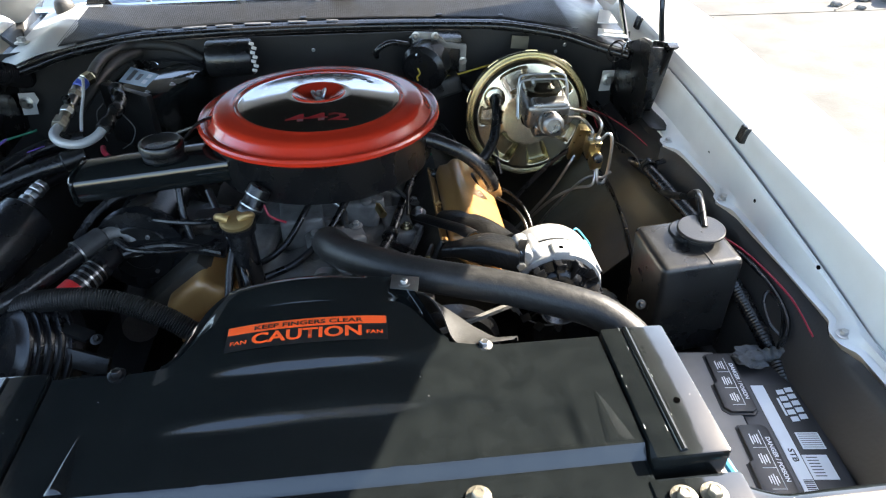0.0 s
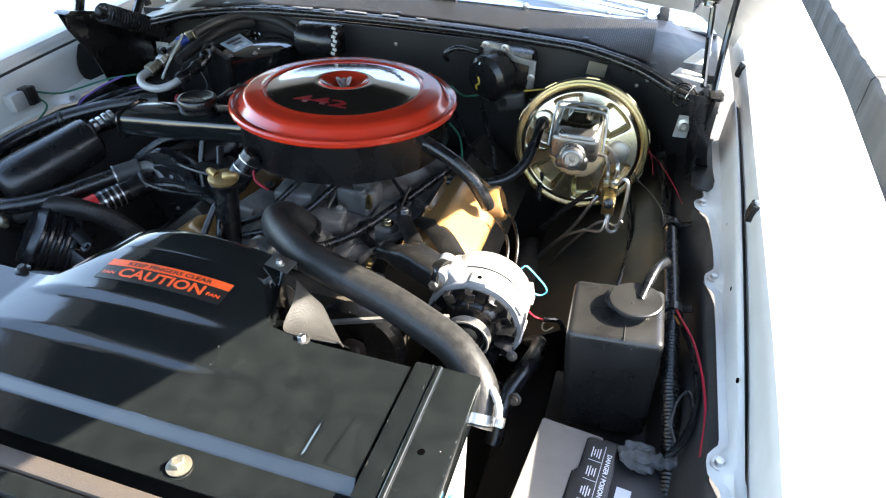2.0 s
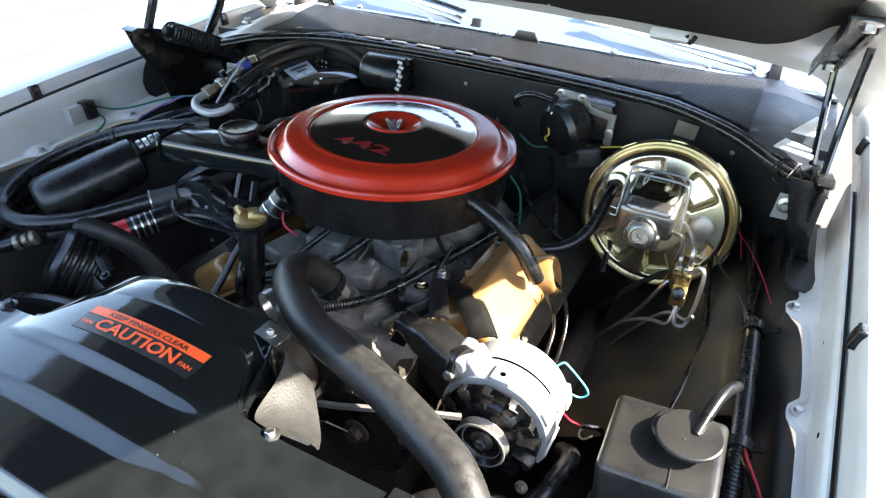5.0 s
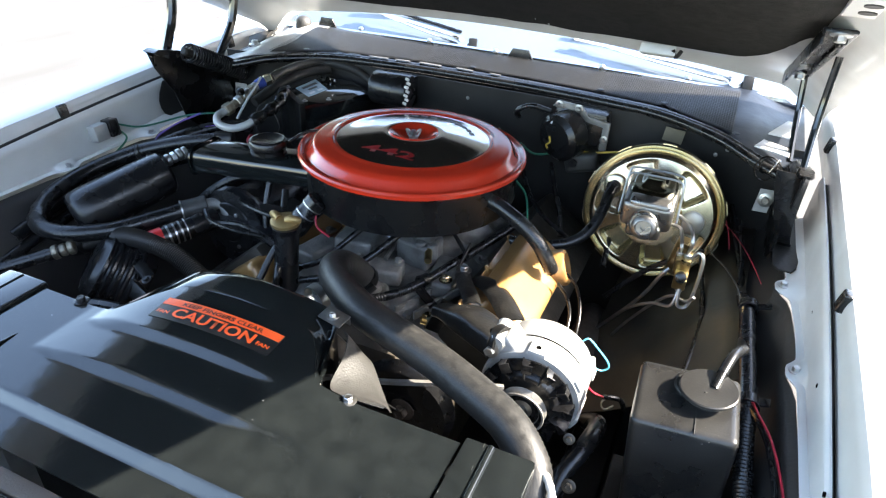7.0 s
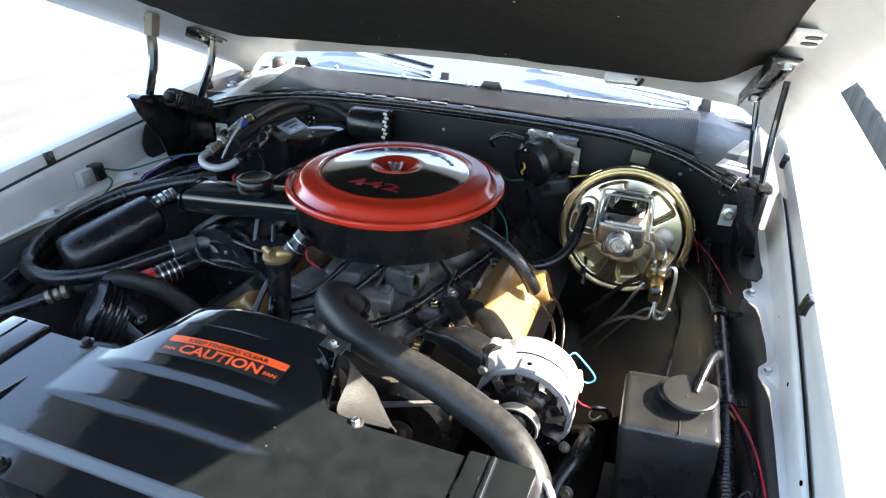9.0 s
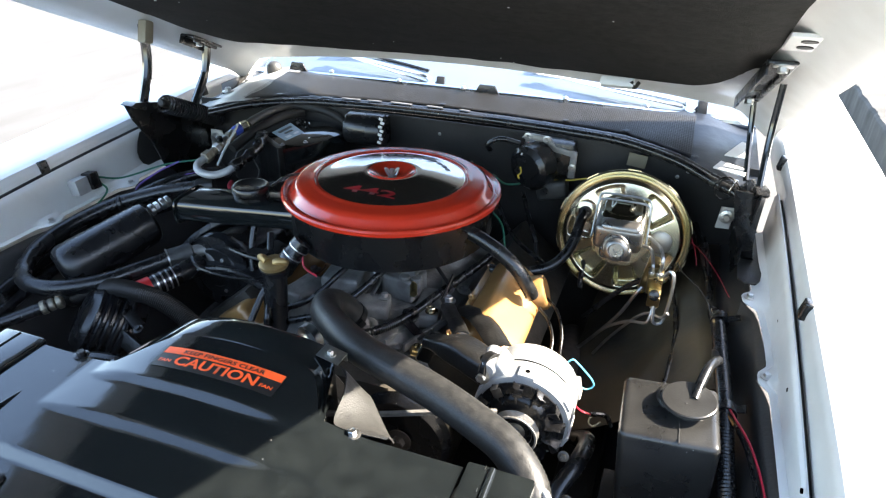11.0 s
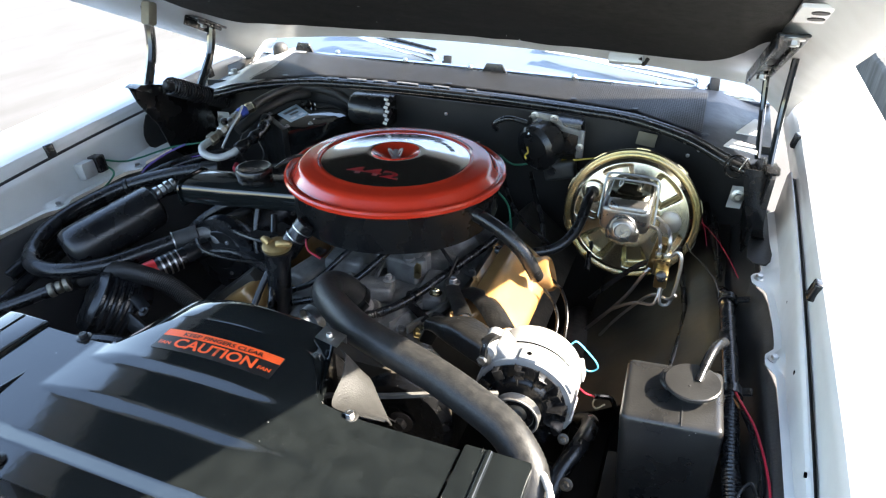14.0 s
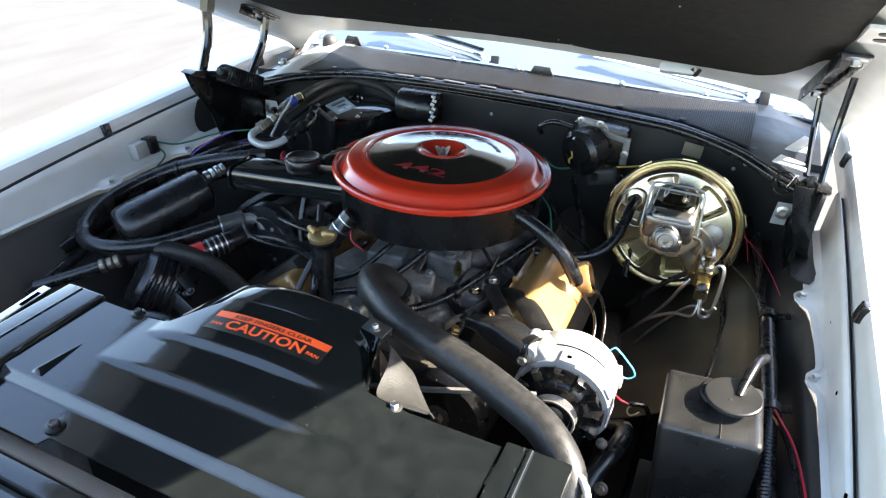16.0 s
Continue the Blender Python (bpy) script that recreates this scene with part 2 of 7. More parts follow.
def lathe(bm, profile, m, seg=32, arc=360.0, start=0.0):
    """A turned body from (radius, height) rows, about the z axis of m."""
    full = arc >= 360
    n = seg if full else seg + 1
    rings = []
    for r, z in profile:
        if r < 1e-6:
            rings.append([bm.verts.new(m @ Vector((0, 0, z)))])
            continue
        rings.append([bm.verts.new(m @ Vector((r * math.cos(a), r * math.sin(a), z))) for a in (radians(start + arc * i / seg) for i in range(n))])
    for p, q in zip(rings, rings[1:]):
        for i in range(seg):
            j = (i + 1) % n if full else i + 1
            f = [p[i % len(p)], p[j % len(p)], q[j % len(q)], q[i % len(q)]]
            f = list(dict.fromkeys(f))
            if len(f) > 2:
                bm.faces.new(f)
    return bm


def rod(bm, a, b, r, seg=14, bevel=0.0, r2=None):
    a, b = Vector(a), Vector(b)
    h = (b - a).length
    k = min(bevel, r * 0.5)
    q = r if r2 is None else r2
    prof = [(0, 0), (r - k, 0), (r, k), (q, h - k), (q - k, h), (0, h)] if k else [(0, 0), (r, 0), (q, h), (0, h)]
    return lathe(bm, prof, axis(a, b - a), seg)


def spline(pts, n=8):
    """Catmull-Rom through the points."""
    p = [Vector(q) for q in pts]
    p = [2 * p[0] - p[1]] + p + [2 * p[-1] - p[-2]]
    out = []
    for i in range(1, len(p) - 2):
        for k in range(n):
            t = k / n
            a, b, c, d = p[i - 1:i + 3]
            out.append(0.5 * (2 * b + (c - a) * t + (2 * a - 5 * b + 4 * c - d) * t * t + (3 * b - a - 3 * c + d) * t ** 3))
    return out + [p[-2]]


def tube(bm, pts, r, seg=10, n=8, ribs=0, rib=0.12, smooth=True):
    """A hose or wire along the points; ribs: rings per metre; r may be a function of 0..1."""
    path = spline(pts, n) if smooth else [Vector(q) for q in pts]
    if ribs:
        dense, length = [], sum((b - a).length for a, b in zip(path, path[1:]))
        cnt = max(8, int(length * ribs * 2))
        cum = [0.0]
        for a, b in zip(path, path[1:]):
            cum.append(cum[-1] + (b - a).length)
        j = 0
        for i in range(cnt + 1):
            s = length * i / cnt
            while j < len(path) - 2 and cum[j + 1] < s:
                j += 1
            dense.append(path[j].lerp(path[j + 1], (s - cum[j]) / max(1e-9, cum[j + 1] - cum[j])))
        path = dense
    up = None
    rings = []
    for i, p in enumerate(path):
        d = (path[min(i + 1, len(path) - 1)] - path[max(i - 1, 0)]).normalized()
        if up is None:
            up = d.orthogonal().normalized()
        up = (up - d * up.dot(d)).normalized()
        side = d.cross(up)
        k = r(i / (len(path) - 1)) if callable(r) else r
        if ribs and i % 2:
            k *= 1 - rib
        rings.append([bm.verts.new(p + k * (math.cos(a) * up + math.sin(a) * side)) for a in (2 * math.pi * j / seg for j in range(seg))])
    for a, b in zip(rings, rings[1:]):
        for j in range(seg):
            bm.faces.new((a[j], a[(j + 1) % seg], b[(j + 1) % seg], b[j]))
    for ring in (rings[0], rings[-1]):
        bm.faces.new(ring)
    return bm


def sheet(bm, f, nu, nv, thick=0.0):
    """A surface from f(u, v), u and v in 0..1; thick: a shell of that depth below it."""
    rows = [[bm.verts.new(f(i / nu, j / nv)) for j in range(nv + 1)] for i in range(nu + 1)]
    top = []
    for i in range(nu):
        for j in range(nv):
            top.append(bm.faces.new((rows[i][j], rows[i + 1][j], rows[i + 1][j + 1], rows[i][j + 1])))
    if thick:
        bm.normal_update()
        low = [[bm.verts.new(v.co - v.normal * thick) for v in row] for row in rows]
        for i in range(nu):
            for j in range(nv):
                bm.faces.new((low[i][j], low[i][j + 1], low[i + 1][j + 1], low[i + 1][j]))
        rim = [(i, 0) for i in range(nu)] + [(nu, j) for j in range(nv)] + [(i, nv) for i in range(nu, 0, -1)] + [(0, j) for j in range(nv, 0, -1)]
        for (a, b), (c, d) in zip(rim, rim[1:] + rim[:1]):
            bm.faces.new((rows[a][b], low[a][b], low[c][d], rows[c][d]))
    return bm


def slab(bm, outline, z0, z1, m=None, bevel=0.0):
    """A plate from a plan outline (x, y) between two heights."""
    tmp = bmesh.new()
    lo = [tmp.verts.new((x, y, z0)) for x, y in outline]
    hi = [tmp.verts.new((x, y, z1)) for x, y in outline]
    tmp.faces.new(lo)
    tmp.faces.new(hi)
    for i in range(len(lo)):
        j = (i + 1) % len(lo)
        tmp.faces.new((lo[i], lo[j], hi[j], hi[i]))
    bmesh.ops.recalc_face_normals(tmp, faces=tmp.faces)
    if bevel:
        bmesh.ops.bevel(tmp, geom=tmp.edges[:], offset=bevel, segments=2, affect="EDGES", profile=0.6)
    return merge(bm, tmp, m)


def hexbolt(name, c, d, r, material, parent=None, label="", washer=True):
    bm = bmesh.new()
    m = axis(c, d)
    if washer:
        lathe(bm, [(0, 0), (r * 1.75, 0), (r * 1.75, r * 0.2), (r * 1.15, r * 0.35), (0, r * 0.35)], m, 24)
    lathe(bm, [(r, r * 0.3), (r, r * 1.15), (r * 0.84, r * 1.3), (r * 0.55, r * 1.3), (r * 0.5, r * 1.22), (0, r * 1.22)], m, 6)
    if parent is not None:
        return part(name, bm, material, parent, label, smooth=25)
    return solo(name, bm, material, label or "zinc-plated hex bolt with a washer", "bolt", "bolts", smooth=25)


def letters(body, size, width=None):
    """The built-in font as a mesh, centred on the origin, in the xy plane; width: stretched to it."""
    cu = bpy.data.curves.new("letters", "FONT")
    cu.body, cu.size, cu.align_x, cu.align_y = body, size, "CENTER", "CENTER"
    cu.resolution_u = 3
    cu.offset = size * 0.028
    ob = new("letters", cu)
    bpy.context.view_layer.update()
    me = bpy.data.meshes.new_from_object(ob.evaluated_get(bpy.context.evaluated_depsgraph_get()))
    bpy.data.objects.remove(ob)
    bm = bmesh.new()
    bm.from_mesh(me)
    bpy.data.meshes.remove(me)
    if width:
        xs = [v.co.x for v in bm.verts]
        ys = [v.co.y for v in bm.verts]
        k, mx, my = width / (max(xs) - min(xs)), (max(xs) + min(xs)) / 2, (max(ys) + min(ys)) / 2
        for v in bm.verts:
            v.co.x, v.co.y = (v.co.x - mx) * k, v.co.y - my
    return bm


def wire(name, pts, r, material, label, category="wire", ribs=0, seg=8):
    bm = bmesh.new()
    tube(bm, pts, r, seg=seg, ribs=ribs)
    return solo(name, bm, material, label, category)


# ---- ground and body shell ----
def ground():
    bm = bmesh.new()
    sheet(bm, lambda u, v: Vector(((u - 0.5) * 400, (v - 0.5) * 400, 0)), 40, 40)
    return solo("ground", bm, CONCRETE, "pale sunlit concrete driveway", "driveway", kind="structure", smooth=0)


def raised_pavement():
    """A raised concrete pavement beside the driveway, with a broken edge, joints and a crack."""
    p = thing("pavement", (3.5, 4.0, 0), "raised pale concrete pavement with a worn edge beside the driveway", "pavement", kind="structure")

    def edge(y):
        return 1.675 + 0.014 * noise.noise((y * 5, 0, 0)) + 0.008 * noise.noise((y * 19, 3, 0)) + 0.004 * noise.noise((y * 60, 7, 0))

    for y0, y1 in ((-6.0, 3.335), (3.347, 9.4), (9.412, 16.0)):
        bm = bmesh.new()

        def slab_top(u, v):
            y = y0 + (y1 - y0) * v
            x, z = along([(edge(y) - 0.004, -0.02), (edge(y), 0.10), (edge(y) + 0.004, 0.225), (edge(y) + 0.020, 0.246), (edge(y) + 0.06, 0.25), (4.5, 0.25), (9.0, 0.25)], u)
            return Vector((x, y, z + 0.003 * noise.noise((x * 2, y * 2, 1))))

        sheet(bm, slab_top, 24, 260)
        part("slab", bm, PAVEMENT, p, "worn concrete slab")
    bm = bmesh.new()
    box(bm, (5.35, 3.341, 0.115), (7.3, 0.014, 0.25))
    part("joint", bm, JOINT, p, "dark joint")
    bm = bmesh.new()
    box(bm, (5.35, 9.406, 0.115), (7.3, 0.014, 0.25))
    part("joint", bm, JOINT, p, "dark joint")
    for pts in ([(1.84, 2.96, 0.252), (1.95, 3.03, 0.252), (2.05, 3.17, 0.252), (2.20, 3.30, 0.252)], [(3.03, 3.36, 0.252), (3.2, 3.48, 0.252), (3.36, 3.62, 0.252), (3.7, 3.9, 0.252)]):
        bm = bmesh.new()
        tube(bm, pts, 0.006, seg=4, n=6)
        part("crack", bm, JOINT, p, "dark crack")
    random.seed(5)
    for x, y, r in ((3.62, 3.50, 0.16), (3.10, 3.46, 0.035), (3.22, 3.38, 0.028), (3.35, 3.55, 0.04), (3.9, 3.9, 0.2)):
        bm = bmesh.new()
        bmesh.ops.create_icosphere(bm, subdivisions=3, radius=r)
        for v in bm.verts:
            v.co *= 1 + 0.35 * noise.noise(v.co * 1.5 / r + Vector((x, y, 0)))
            v.co.z = max(v.co.z * 0.7, -0.4 * r)
        bm.transform(Matrix.Translation((x, y, 0.25 + 0.35 * r)))
        solo("garden_rock", bm, STONE, "rough pale rock on the pavement", "rock", "garden rocks")


def sky_block_wall():
    """A plain wall added out of view beyond the pavement, to cut light from the low sky."""
    w = thing("sky_block_wall", (8.5, 1.0, 0), "tall grey rendered wall added out of view to block low sky", "wall", kind="structure")
    bm = bmesh.new()
    box(bm, (8.6, 1.0, 2.0), (0.2, 30.0, 4.0), bevel=0.01)
    part("wall", bm, PAVEMENT, w)
    bm = bmesh.new()
    box(bm, (8.6, 1.0, 4.04), (0.28, 30.0, 0.08), bevel=0.015)
    part("coping", bm, STONE, w, "pale stone coping of the added wall")


def step(e0, e1, x):
    t = min(1, max(0, (x - e0) / (e1 - e0)))
    return t * t * (3 - 2 * t)


FENDER_PROFILE = [(0.7265, 0.890), (0.7215, 0.930), (0.7218, 0.937), (0.7228, 0.948), (0.7245, 0.958), (0.7285, 0.967), (0.738, 0.9725), (0.760, 0.975), (0.80, 0.9755), (0.86, 0.973), (0.90, 0.961), (0.925, 0.934), (0.94, 0.88), (0.948, 0.78), (0.95, 0.6), (0.93, 0.42)]


def along(profile, t):
    """A point on a polyline of (x, z) at 0..1 by index."""
    k = t * (len(profile) - 1)
    i = min(int(k), len(profile) - 2)
    f = k - i
    return tuple(a + (b - a) * f for a, b in zip(profile[i], profile[i + 1]))


def flange_edge(y):
    """Half-width and height of the fender's inner flange edge along the bay."""
    tabs = 0.020 * math.exp(-((y - 0.575) / 0.022) ** 4) + 0.014 * math.exp(-((y - 0.366) / 0.024) ** 4) + 0.014 * math.exp(-((y - 0.02) / 0.024) ** 4)
    return 0.694 - 0.022 * step(0.42, 0.72, y) - tabs, 0.848 + 0.012 * step(0.4, 0.7, y)


def gap_z(y, s):
    """Height of the fender's seam along the bay; the fenders fall away towards the front."""
    d = min(0.95, max(-0.1, y)) - 0.45
    return 0.9307 + 0.1144 * d - 0.087 * d * d if s > 0 else 0.943 + 0.07 * d - 0.06 * d * d


def fender(s, side):
    label = "glossy white front fender on the " + side + " side"
    f = thing("fender", (0.85 * s, 0.3, 0), label, "fender")
    bm = bmesh.new()

    def skin(u, v):
        x, z = along(FENDER_PROFILE, u)
        y = -0.95 + v * 3.9
        d = min(0.95, max(-0.1, y)) - 0.45
        lift = gap_z(y, s) - 0.935 if u < 0.2 else 0.06 * d
        return Vector((s * (x - 0.03 * step(0.2, -0.9, y)), y, z + lift - 0.03 * step(0.1, -0.9, y)))

    cut = 5 / 15
    sheet(bm, lambda u, v: skin(cut + (1 - cut) * u, v), 31, 40, 0.002)
    part("skin", bm, WHITE, f)
    # lip and flange: body paint too, their shade put into the colour
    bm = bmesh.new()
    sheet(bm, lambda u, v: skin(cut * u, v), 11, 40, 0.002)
    part("inner_lip", bm, WHITE_SHADED, f, "turned-down inner edge")
    bm = bmesh.new()

    def flange(u, v):
        y = -0.45 + v * 1.27
        ex, ez = flange_edge(y)
        gz, z0 = gap_z(y, s), ez + 0.014
        prof = [(ex, ez), (ex + 0.010, ez + 0.003), (0.704, z0)] + [(px, z0 + (gz - z0) * k) for px, k in ((0.7060, 0.53), (0.7080, 0.88), (0.7120, 1.0), (0.7150, 0.97), (0.7152, 0.4))]
        x, z = along(prof, u)
        dent = (0.02 if s < 0 else 0.0) * math.exp(-((y - 0.70) / 0.05) ** 2) * math.exp(-((z - 0.90) / 0.03) ** 2)
        return Vector((s * (x + dent), y, z))

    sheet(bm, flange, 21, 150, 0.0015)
    part("inner_flange", bm, WHITE_SHADED, f, "white flange with bolt tabs")
    bm = bmesh.new()
    sheet(bm, lambda u, v: Vector((s * (0.7152 + 0.007 * u), -0.45 + 1.27 * v, gap_z(-0.45 + 1.27 * v, s) + (-0.014 if s > 0 else -0.008))), 2, 40, 0.012)
    part("gap_strip", bm, FLATBLACK, f, "dark gap along the flange")
    for y in (0.575, 0.366, 0.02):
        ex, ez = flange_edge(y)
        hexbolt("bolt", (s * (ex + 0.012), y, ez + 0.004), (0, 0, 1), 0.0055, ZINC, f, "zinc bolt")
    for y in (0.69, 0.47, 0.30, 0.12):
        bm = bmesh.new()
        rod(bm, (s * 0.7075, y, 0.886), (s * 0.7052, y, 0.886), 0.0032)
        part("hole_plug", bm, VOID, f, "dark round hole")
    for y in (0.407, 0.93):
        bm = bmesh.new()
        box(bm, (s * 0.7215, y, 0.953 + 0.06 * (y - 0.407)), (0.012, 0.020, 0.030), (0, s * 12, 0), 0.004, 3)
        part("hood_bumper", bm, RUBBER, f, "black rubber bumper")
    return f


def inner_fender(s, side):
    def f(u, v):
        y = -0.62 + v * 1.56
        ex, ez = flange_edge(y)
        wheel = step(0.40, 0.72, y)
        prof = [(ex + 0.004, ez - 0.008), (min(0.686, ex + 0.004), 0.830), (0.676 - 0.03 * wheel, 0.80), (0.655 - 0.065 * wheel, 0.74), (0.64 - 0.075 * wheel, 0.66), (0.63 - 0.07 * wheel, 0.52), (0.56, 0.40), (0.40, 0.34)]
        x, z = along(prof, u)
        return Vector((s * (x + 0.004 * noise.noise((x * 9, y * 9, z * 9))), y, z))

    bm = bmesh.new()
    sheet(bm, f, 28, 60, 0.002)
    return solo("inner_fender", bm, FENDERBLACK, "matt black inner fender panel on the " + side + " side", "inner fender", kind="structure")


def firewall():
    bm = bmesh.new()

    def f(u, v):
        x = (u - 0.5) * 1.36
        z = 0.25 + v * 0.735
        y = 0.925 - 0.055 * step(0.5, 0.68, abs(x)) + 0.006 * math.sin(x * 24) * step(0.9, 0.8, z)
        return Vector((x, y, z))

    sheet(bm, f, 60, 20, -0.003)
    return solo("firewall", bm, FLATBLACK, "matt black pressed steel firewall", "firewall", kind="structure")


def seal_y(x):
    """How far back the cowl's edge lies at x."""
    a = abs(x)
    return 0.962 - 0.035 * (a / 0.4) ** 2 if a < 0.4 else 0.927 - 0.60 * (a - 0.4) - 0.4 * (a - 0.4) ** 2


def glass_y(x):
    return 1.075 + 0.035 * (x / 0.6) ** 2


def cowl():
    c = thing("cowl", (0, 1.0, 0.98), "white cowl panel with a dark wire screen below the windscreen", "cowl panel", kind="structure")
    bm = bmesh.new()

    def top(u, v):
        x = (u - 0.5) * 1.36
        y0, y1 = seal_y(x) + 0.012, glass_y(x) + 0.02
        z = 0.992 + 0.024 * v - 0.03 * step(0.55, 0.68, abs(x))
        return Vector((x, y0 + (y1 - y0) * v, z))

    sheet(bm, top, 60, 8, 0.003)
    part("panel", bm, COWLSHADED, c)
    bm = bmesh.new()

    def inset(u, v):
        x = (u - 0.5) * 1.085
        y0, y1 = seal_y(x) + 0.03, glass_y(x) - 0.012 - 0.02 * abs(x)
        return Vector((x, y0 + (y1 - y0) * v, 0.9985 + 0.0195 * v))

    sheet(bm, inset, 50, 4)
    part("screen_well", bm, FLATBLACK, c, "dark well under the screen")
    bm = bmesh.new()
    w = 0.0007
    n = 240
    for i in range(n + 1):
        rows = []
        for v in (0, 0.25, 0.5, 0.75, 1):
            p = inset(i / n, v) + Vector((0, 0, 0.0035))
            rows.append((bm.verts.new(p + Vector((-w, 0, 0))), bm.verts.new(p + Vector((w, 0, 0)))))
        for a, b in zip(rows, rows[1:]):
            bm.faces.new((a[0], a[1], b[1], b[0]))
    for j in range(25):
        rows = []
        for i in range(51):
            p = inset(i / 50, j / 24) + Vector((0, 0, 0.0042))
            rows.append((bm.verts.new(p + Vector((0, -w, 0))), bm.verts.new(p + Vector((0, w, 0)))))
        for a, b in zip(rows, rows[1:]):
            bm.faces.new((a[0], b[0], b[1], a[1]))
    ob = part("screen", bm, MESH, c, "fine woven wire screen", smooth=0)
    ob["kind"] = "stuff"
    # black rubber seal along the front edge, with bits of bright tape on it
    bm = bmesh.new()
    pts = [((u - 0.5) * 1.28, seal_y((u - 0.5) * 1.28) - 0.004, 0.990 - 0.02 * step(0.5, 0.64, abs((u - 0.5) * 1.28))) for u in (i / 24 for i in range(25))]
    tube(bm, pts, 0.0095, seg=10, n=3)
    part("seal", bm, RUBBER, c, "black rubber hood seal")
    bm = bmesh.new()

    def lip(u, v):
        x = (u - 0.5) * 1.30
        z = 0.996 - 0.02 * step(0.5, 0.65, abs(x))
        return Vector((x, seal_y(x) + 0.003 + 0.022 * v, z + 0.003 * math.sin(v * 3.1)))

    sheet(bm, lip, 48, 4, 0.002)
    part("lip", bm, SATINBLACK, c, "black painted cowl lip")
    for x, ln in ((-0.385, 0.018), (-0.348, 0.030), (-0.285, 0.046), (-0.222, 0.034), (-0.150, 0.052), (-0.062, 0.038), (0.015, 0.024)):
        bm = bmesh.new()
        box(bm, (x, seal_y(x) + 0.010, 1.0015), (ln * 1.1, 0.005 + 0.09 * ln, 0.0012), (0, 0, (-3 if x > -0.2 else 6) + 160 * (ln - 0.035)))
        part("tape", bm, SHINYSEAL, c, "scrap of bright tape")
    for x in (-0.47, -0.05, 0.26, 0.40, 0.55):
        bm = bmesh.new()
        lathe(bm, [(0, 0), (0.0075, 0), (0.007, 0.0015), (0, 0.002)], pose(x, seal_y(x) + 0.035, 1.003 - 0.02 * step(0.5, 0.65, abs(x))), 16)
        part("plug", bm, COWLSHADED, c, "pale round plug")
    # folded flange on the far corner, lit by the sun
    bm = bmesh.new()
    slab(bm, [(0.585, 0.813), (0.643, 0.786), (0.648, 0.826), (0.600, 0.856)], 0.996, 0.999, bevel=0.001)
    part("corner_flange", bm, WHITE_SHADED, c, "bare folded corner flange")
    # patch of sunlight on the cowl corner, laid on as a white plate
    bm = bmesh.new()
    slab(bm, [(0.606, 0.884), (0.650, 0.876), (0.662, 0.968), (0.642, 0.982)], 1.000, 1.003, pose(0, 0, 0), 0.001)
    part("sun_patch", bm, WHITE_SHADED, c, "white plate painted in as a patch of sunlight")
    bm = bmesh.new()

    def corner(u, v):
        x = -0.655 + 0.14 * u
        y0, y1 = seal_y(x) + 0.020, glass_y(x) + 0.01
        hump = 0.012 * math.exp(-((x + 0.575) / 0.03) ** 2 - ((v - 0.35) / 0.22) ** 2)
        return Vector((x, y0 + (y1 - y0) * v, 0.9955 + 0.0245 * v - 0.028 * step(0.55, 0.68, abs(x)) + hump))

    sheet(bm, corner, 24, 24, 0.002)
    part("corner_panel", bm, OLDWHITE, c, "white corner panel with a pressed hump")
    bm = bmesh.new()
    slab(bm, [(-0.716, 1.00), (-0.655, 0.925), (-0.645, 0.945), (-0.722, 1.14)], 0.975, 0.986, bevel=0.002)
    part("corner_gap", bm, FLATBLACK, c, "dark wedge-shaped gap beside the cowl")
    hexbolt("corner_bolt", (-0.640, 0.930, 0.988), (0, 0, 1), 0.009, ZINC, c, "zinc bolt with a washer")
    bm = bmesh.new()
    lathe(bm, [(0, -0.02), (0.028, -0.02), (0.030, 0.0), (0.026, 0.018), (0.014, 0.028), (0, 0.030)], pose(-0.603, 1.10, 1.014) @ Matrix.Scale(0.75, 4), 24)
    part("corner_bumper", bm, DUSTPLASTIC, c, "dusty domed rubber bumper")
    for x, w in ((0.04, 0.034), (-0.525, 0.030)):
        bm = bmesh.new()
        slab(bm, [(x - w, 1.016), (x - w * 0.6, 1.040), (x + w * 0.6, 1.040), (x + w, 1.016)], 0, 0.006, Matrix(((1, 0, 0, 0), (0, 0, 1, glass_y(x) - 0.004), (0, 1, 0, 0), (0, 0, 0, 1))), 0.002)
        part("nozzle_cover", bm, RUBBER, c, "dark raised cover at the glass edge")
    return c


def windscreen():
    g = thing("windscreen", (0, 1.1, 1.02), "curved windscreen glass with the sky's blue painted into its colour", "windscreen", kind="structure")

    def f(u, v):
        x = (u - 0.5) * 1.36
        return Vector((x * (1 - 0.12 * v), glass_y(x) + 0.02 + 0.62 * v, 1.010 - 0.015 * (x / 0.6) ** 2 + 0.40 * v))

    bm = bmesh.new()
    sheet(bm, f, 40, 6, 0.005)
    part("pane", bm, GLASS, g)
    bm = bmesh.new()
    tube(bm, [f(i / 24, 0) + Vector((0, -0.008, 0.006)) for i in range(25)], 0.010, seg=8, n=2)
    part("reveal_moulding", bm, CHROME, g, "chrome moulding")
    for i, x in enumerate((-0.406, -0.20, -0.02, 0.24, 0.43)):
        bm = bmesh.new()
        p = Vector((x, glass_y(x) - 0.012, 1.029))
        lathe(bm, [(0, 0), (0.007, 0), (0.006, 0.004), (0.003, 0.006), (0, 0.006)], axis(p, (0, -0.5, 1)), 14)
        part("screw", bm, ZINC, g, "bright screw")
    return g


